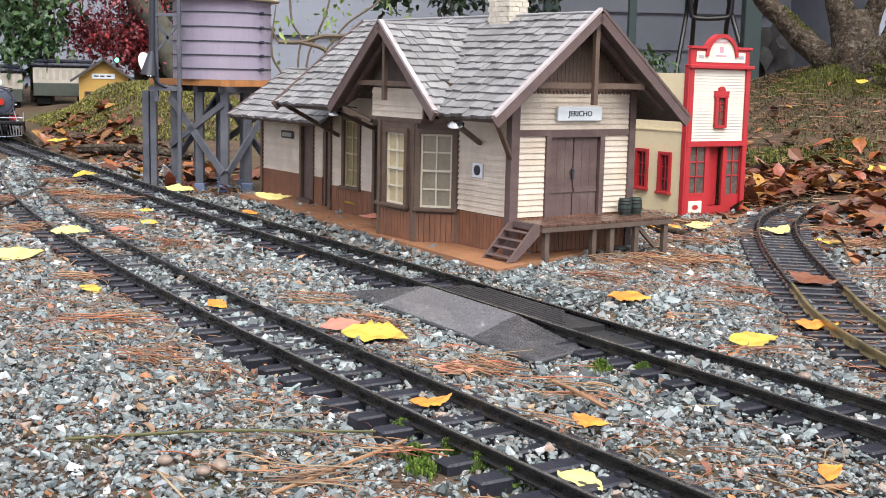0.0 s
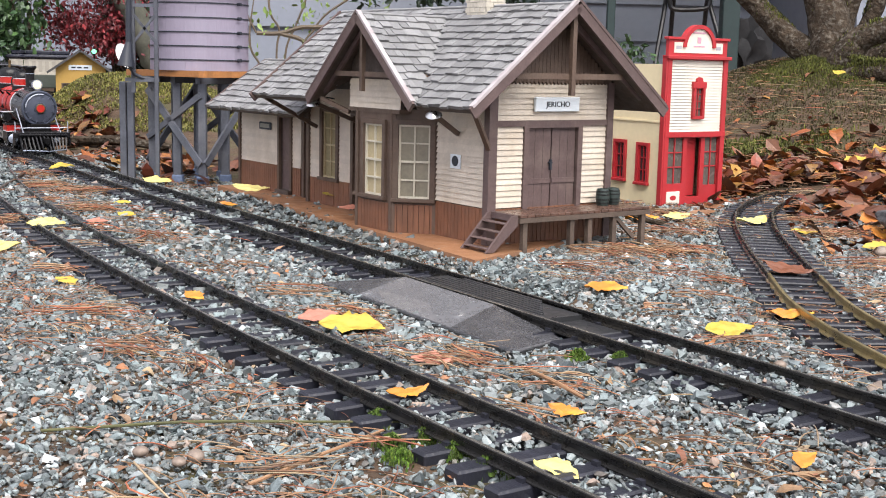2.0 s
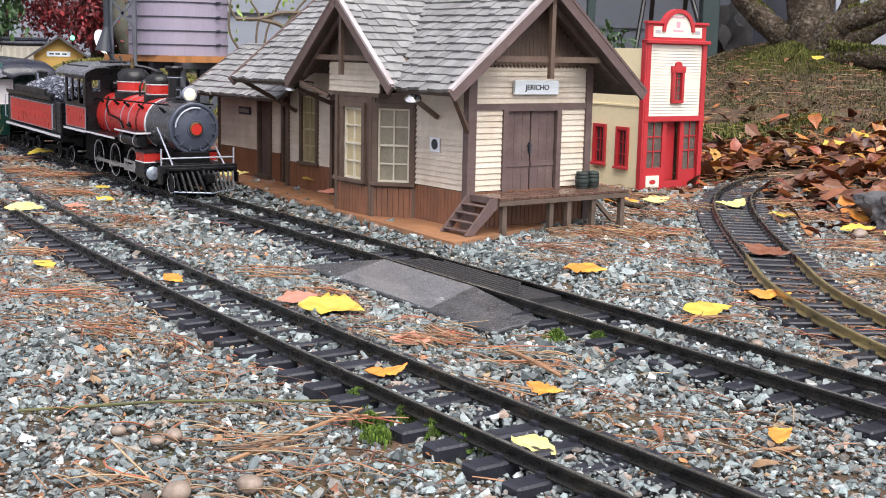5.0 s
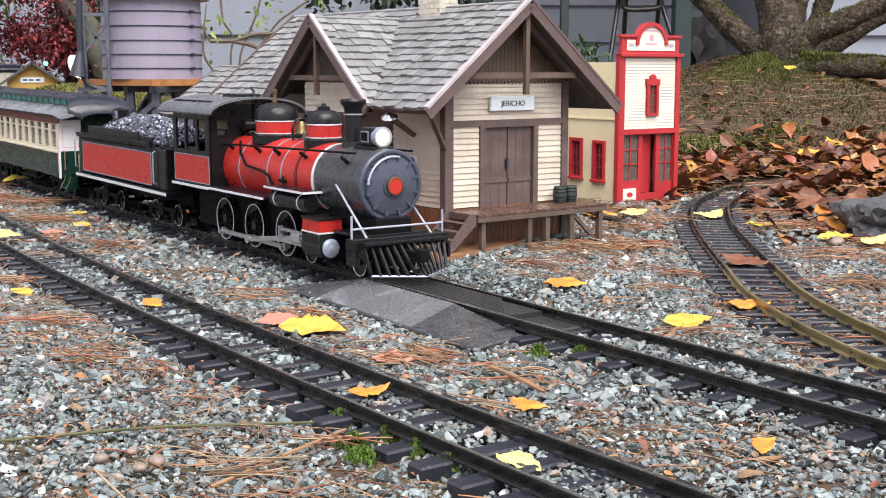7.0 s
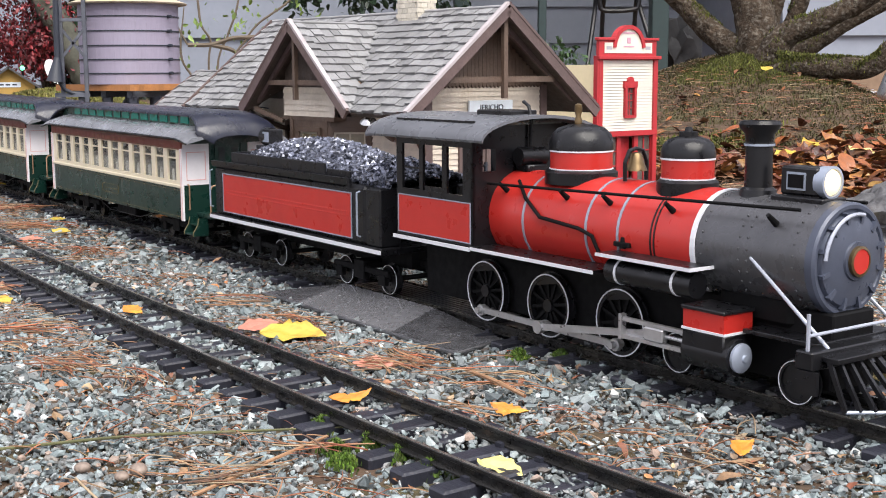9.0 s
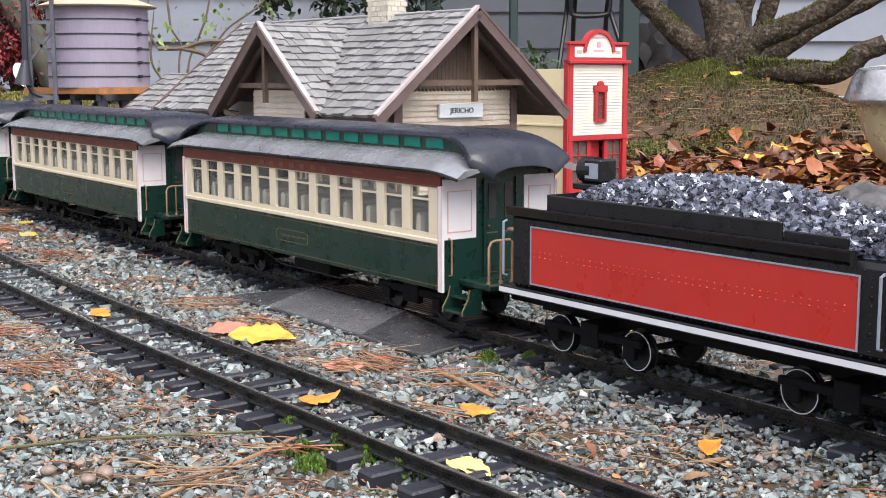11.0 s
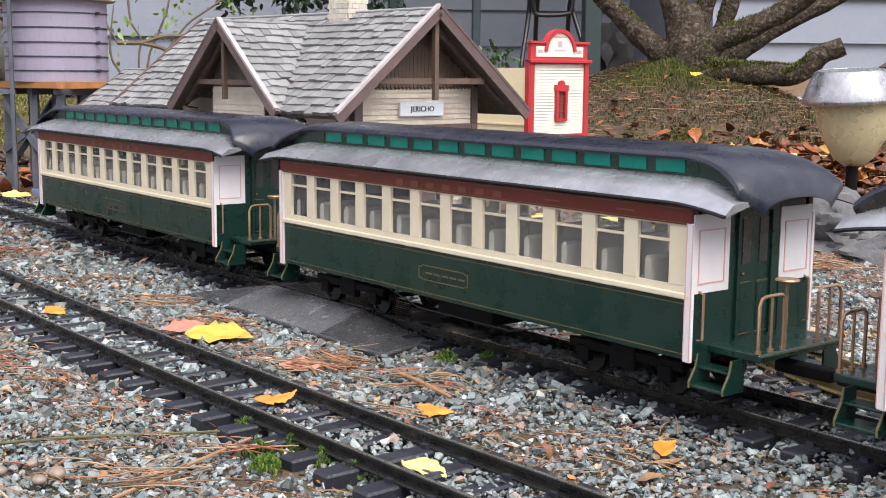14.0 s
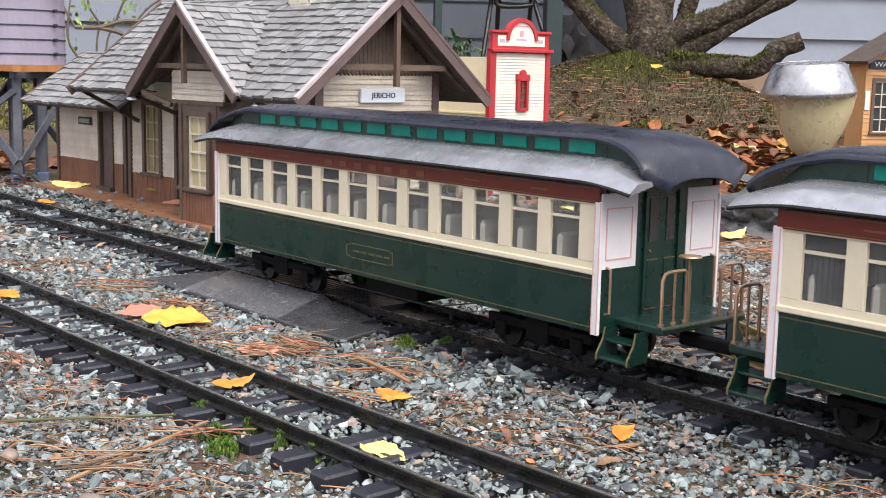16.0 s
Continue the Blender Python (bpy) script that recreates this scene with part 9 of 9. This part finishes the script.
def build_house():
    SID = mat("blue_grey_house_siding", (0.205, 0.226, 0.275), 0.6, vary=0.06, scale=6, objrand=0.05, bump=0.2, bump_scale=60, stain=(0.19, 0.21, 0.255), stain_scale=3, stain_amt=0.4)
    TRIM = mat("dark_green_post", (0.014, 0.03, 0.03), 0.5, vary=0.15, scale=10)
    h = thing("house", Matrix(), "blue-grey lap-sided house with a deep shaded porch", "house")

    def lap(x0, x1, y, z0, z1, pitch):
        core = part("wall", bx(x0, x1, y + 0.02, y + 0.14, z0, z1), SID, h)
        z = z0
        while z < z1:
            bm = bmesh.new()
            prism(bm, [(y + 0.019, z), (y - 0.012, z), (y + 0.010, z + pitch + 0.006), (y + 0.019, z + pitch + 0.006)], x0, x1, axis='x')
            part("siding_board", bm, SID, core)
            z += pitch
    lap(-9.0, 0.34, 5.05, -0.05, 3.2, 0.185)
    lap(1.76, 9.0, 5.0, -0.05, 3.2, 0.185)
    lap(0.34, 1.76, 6.3, -0.05, 2.6, 0.185)
    part("porch_side", bx(0.24, 0.34, 5.2, 7.6, -0.05, 2.6), SID, h)
    part("porch_side", bx(1.76, 1.86, 5.15, 7.6, -0.05, 2.6), SID, h)
    # Ceiling and band overhead are out of view, added to darken the porch recess.
    part("porch_ceiling", bx(0.2, 1.9, 5.0, 7.7, 2.6, 2.7), TRIM, h)
    part("gable_band", bx(0.30, 1.80, 4.95, 5.05, 2.1, 2.6), SID, h)
    part("eave", bx(-9, 9, 4.4, 5.2, 3.2, 3.35), TRIM, h)
    part("roof", bx(-9, 9, 4.4, 9.0, 3.35, 3.5), mat("house_roof", (0.08, 0.08, 0.085), 0.8, vary=0.2, scale=6), h)
    for x, w in ((1.215, 0.034), (0.74, 0.016), (0.42, 0.03)):
        part("porch_post", bx(x - w, x + w, 4.86, 4.86 + 2 * w, -0.05, 2.6, 0.003), TRIM, h)
    dk = thing("wooden_deck", Matrix(), "weathered brown wooden deck along the house", "deck")
    MW = mat("weathered_deck_wood", (0.21, 0.135, 0.085), 0.7, vary=0.2, scale=8, objrand=0.15, bump=0.3, bump_scale=60)
    for i in range(10):
        part("deck_board", bx(0.36, 3.4, 4.56 + i * 0.092, 4.64 + i * 0.092, 0.150, 0.178, 0.003) if i < 5 else bx(0.36, 1.74, 4.56 + i * 0.092, 4.64 + i * 0.092, 0.150, 0.178, 0.003), MW, dk)
    part("fascia", bx(0.36, 3.4, 4.535, 4.558, 0.095, 0.176, 0.002), MW, dk)
    part("deck_frame", bx(0.4, 3.3, 4.58, 5.0, -0.05, 0.148), M_DARKWOOD, dk)
    part("porch_floor", bx(0.36, 1.74, 5.49, 7.58, 0.12, 0.17), MW, dk)
    part("lower_board", bx(0.36, 3.4, 4.50, 4.533, 0.055, 0.094, 0.002), mat("pale_grey_kerb", (0.38, 0.38, 0.39), 0.8, vary=0.15, scale=10), dk)
    rk = rock("edging_stone", 1.62, 3.85, (0.075, 0.05, 0.045), "pale grey edging stone at the bank's foot", 12, mat("pale_grey_stone", (0.36, 0.37, 0.39), 0.8, vary=0.2, scale=12, bump=0.5, bump_scale=60))
    # folding chair on the porch
    ch = thing("folding_chair", pose(0, 0, 0), "black tubular folding chair on the porch", "chair")
    MC = mat("black_tube_paint", (0.012, 0.012, 0.014), 0.4, vary=0.1)
    for nm, pts in (("leg", [(1.10, 5.62, 0.62), (1.075, 5.5, 0.47), (1.02, 5.38, 0.21), (1.02, 5.36, 0.183)]), ("leg", [(1.115, 5.45, 0.62), (1.12, 5.55, 0.45), (1.13, 5.64, 0.183)]), ("leg", [(1.27, 5.62, 0.62), (1.275, 5.5, 0.47), (1.335, 5.38, 0.21), (1.335, 5.36, 0.183)]), ("leg", [(1.265, 5.45, 0.62), (1.27, 5.55, 0.45), (1.28, 5.64, 0.183)]),
                    ("cross_bar", [(1.085, 5.47, 0.56), (1.09, 5.47, 0.475), (1.115, 5.47, 0.445), (1.24, 5.47, 0.450), (1.265, 5.47, 0.475), (1.27, 5.47, 0.56)])):
        bm = bmesh.new()
        tube(bm, smooth_line(pts, 14), 0.0105, 8)
        part(nm, bm, MC, ch, smooth=True)
    part("seat", bx(1.06, 1.30, 5.35, 5.66, 0.60, 0.625, 0.006), MC, ch)
    part("backrest", bx(1.06, 1.30, 5.64, 5.66, 0.68, 0.95, 0.006), MC, ch)
    # black cloth bundle by the post
    bm = bmesh.new()
    for k, (x, z, r, g) in enumerate(((1.325, 0.27, 0.085, 0.11),)):
        res = bmesh.ops.create_icosphere(bm, subdivisions=3, radius=1.0)
        for v in res["verts"]:
            d = v.co.normalized()
            n = 1 + 0.8 * noise.noise(d * 3.0 + Vector((k * 7, 0, 0)))
            v.co = Vector((x + d.x * r * n, 5.0 + d.y * 0.05 * n, z + d.z * g * n))
    tagged(part("black_cloth", bm, mat("black_cloth", (0.012, 0.012, 0.014), 0.85, vary=0.3, scale=20, bump=0.5, bump_scale=60), None, smooth=True), "crumpled black cloth heaped on the deck", "cloth")


build_garden_lamp()
build_far()
build_house()


# ---- what moves ----
TRAIN = [(0, -1.955), (0.5, -1.830), (1, -1.695), (1.5, -1.556), (2, -1.406), (2.5, -1.250), (3, -1.103), (3.5, -0.960), (4, -0.823),
         (4.5, -0.690), (5, -0.557), (5.5, -0.425), (6, -0.293), (6.5, -0.1640), (7, -0.0450), (7.5, 0.0795), (8, 0.1980), (8.5, 0.3225), (9, 0.4520),
         (9.5, 0.5710), (10, 0.7085), (10.5, 0.836), (11, 0.962), (11.5, 1.093), (12, 1.224), (12.5, 1.357), (13, 1.4960), (13.5, 1.6355), (14, 1.7694),
         (14.5, 1.9010), (15, 2.0290), (15.5, 2.1525), (16, 2.2744)]


def train_at(t):
    ts, ss = zip(*TRAIN)
    return float(np.interp(t, ts, ss))


def spin(ax, radius, seconds):
    """Keys a wheelset so that it rolls with the train."""
    x, y, z = ax.matrix_basis.translation
    s9 = train_at(9)
    walk(ax, [(t, pose(x, y, z, 0, math.degrees((train_at(t) - s9) / radius) + 80, 0)) for t in seconds])


def motions():
    def ride(ob, ahead):
        walk(ob, [(t, on_track_pose(s + ahead) @ Matrix.Translation((-ahead + (0.018 if ob == tender else 0), 0, 0))) for t, s in TRAIN])
    ride(engine, -0.2)
    ride(tender, -0.58)
    for k, c in enumerate(coaches):
        walk(c, [(t, on_track_pose(s - 0.787 - 0.543 * k - 0.213) @ Matrix.Translation((0.213, 0, 0))) for t, s in TRAIN])
    tenth = [i / 10 for i in range(161)]
    every = [i / 30 for i in range(481)]
    for ob in (engine, tender, *coaches):
        for ch in ob.children:
            if ch.name.startswith("wheelset"):
                big = ch.matrix_basis.translation.z > 0.02
                spin(ch, 0.026 if big else 0.0135, tenth if big else every)
    s9 = train_at(9)
    for ch in engine.children:
        kind = ch.name.split(".")[0]
        if kind not in ("coupling_rod", "main_rod", "crosshead"):
            continue
        rows = []
        for t in tenth:
            a = radians(-80) - (train_at(t) - s9) / 0.026
            px, pz = CRANK * math.cos(a), 0.0225 + CRANK * math.sin(a)
            x0 = DRIVERS[1] + px
            lift = pz - 0.025
            reach = math.sqrt(0.118 ** 2 - lift ** 2)
            if kind == "coupling_rod":
                rows.append((t, pose(px, 0, pz)))
            elif kind == "main_rod":
                rows.append((t, pose(x0, 0, pz, 0, math.degrees(math.asin(lift / 0.118)), 0)))
            else:
                rows.append((t, pose(x0 + reach, 0, 0.025)))
        walk(ch, rows)


motions()
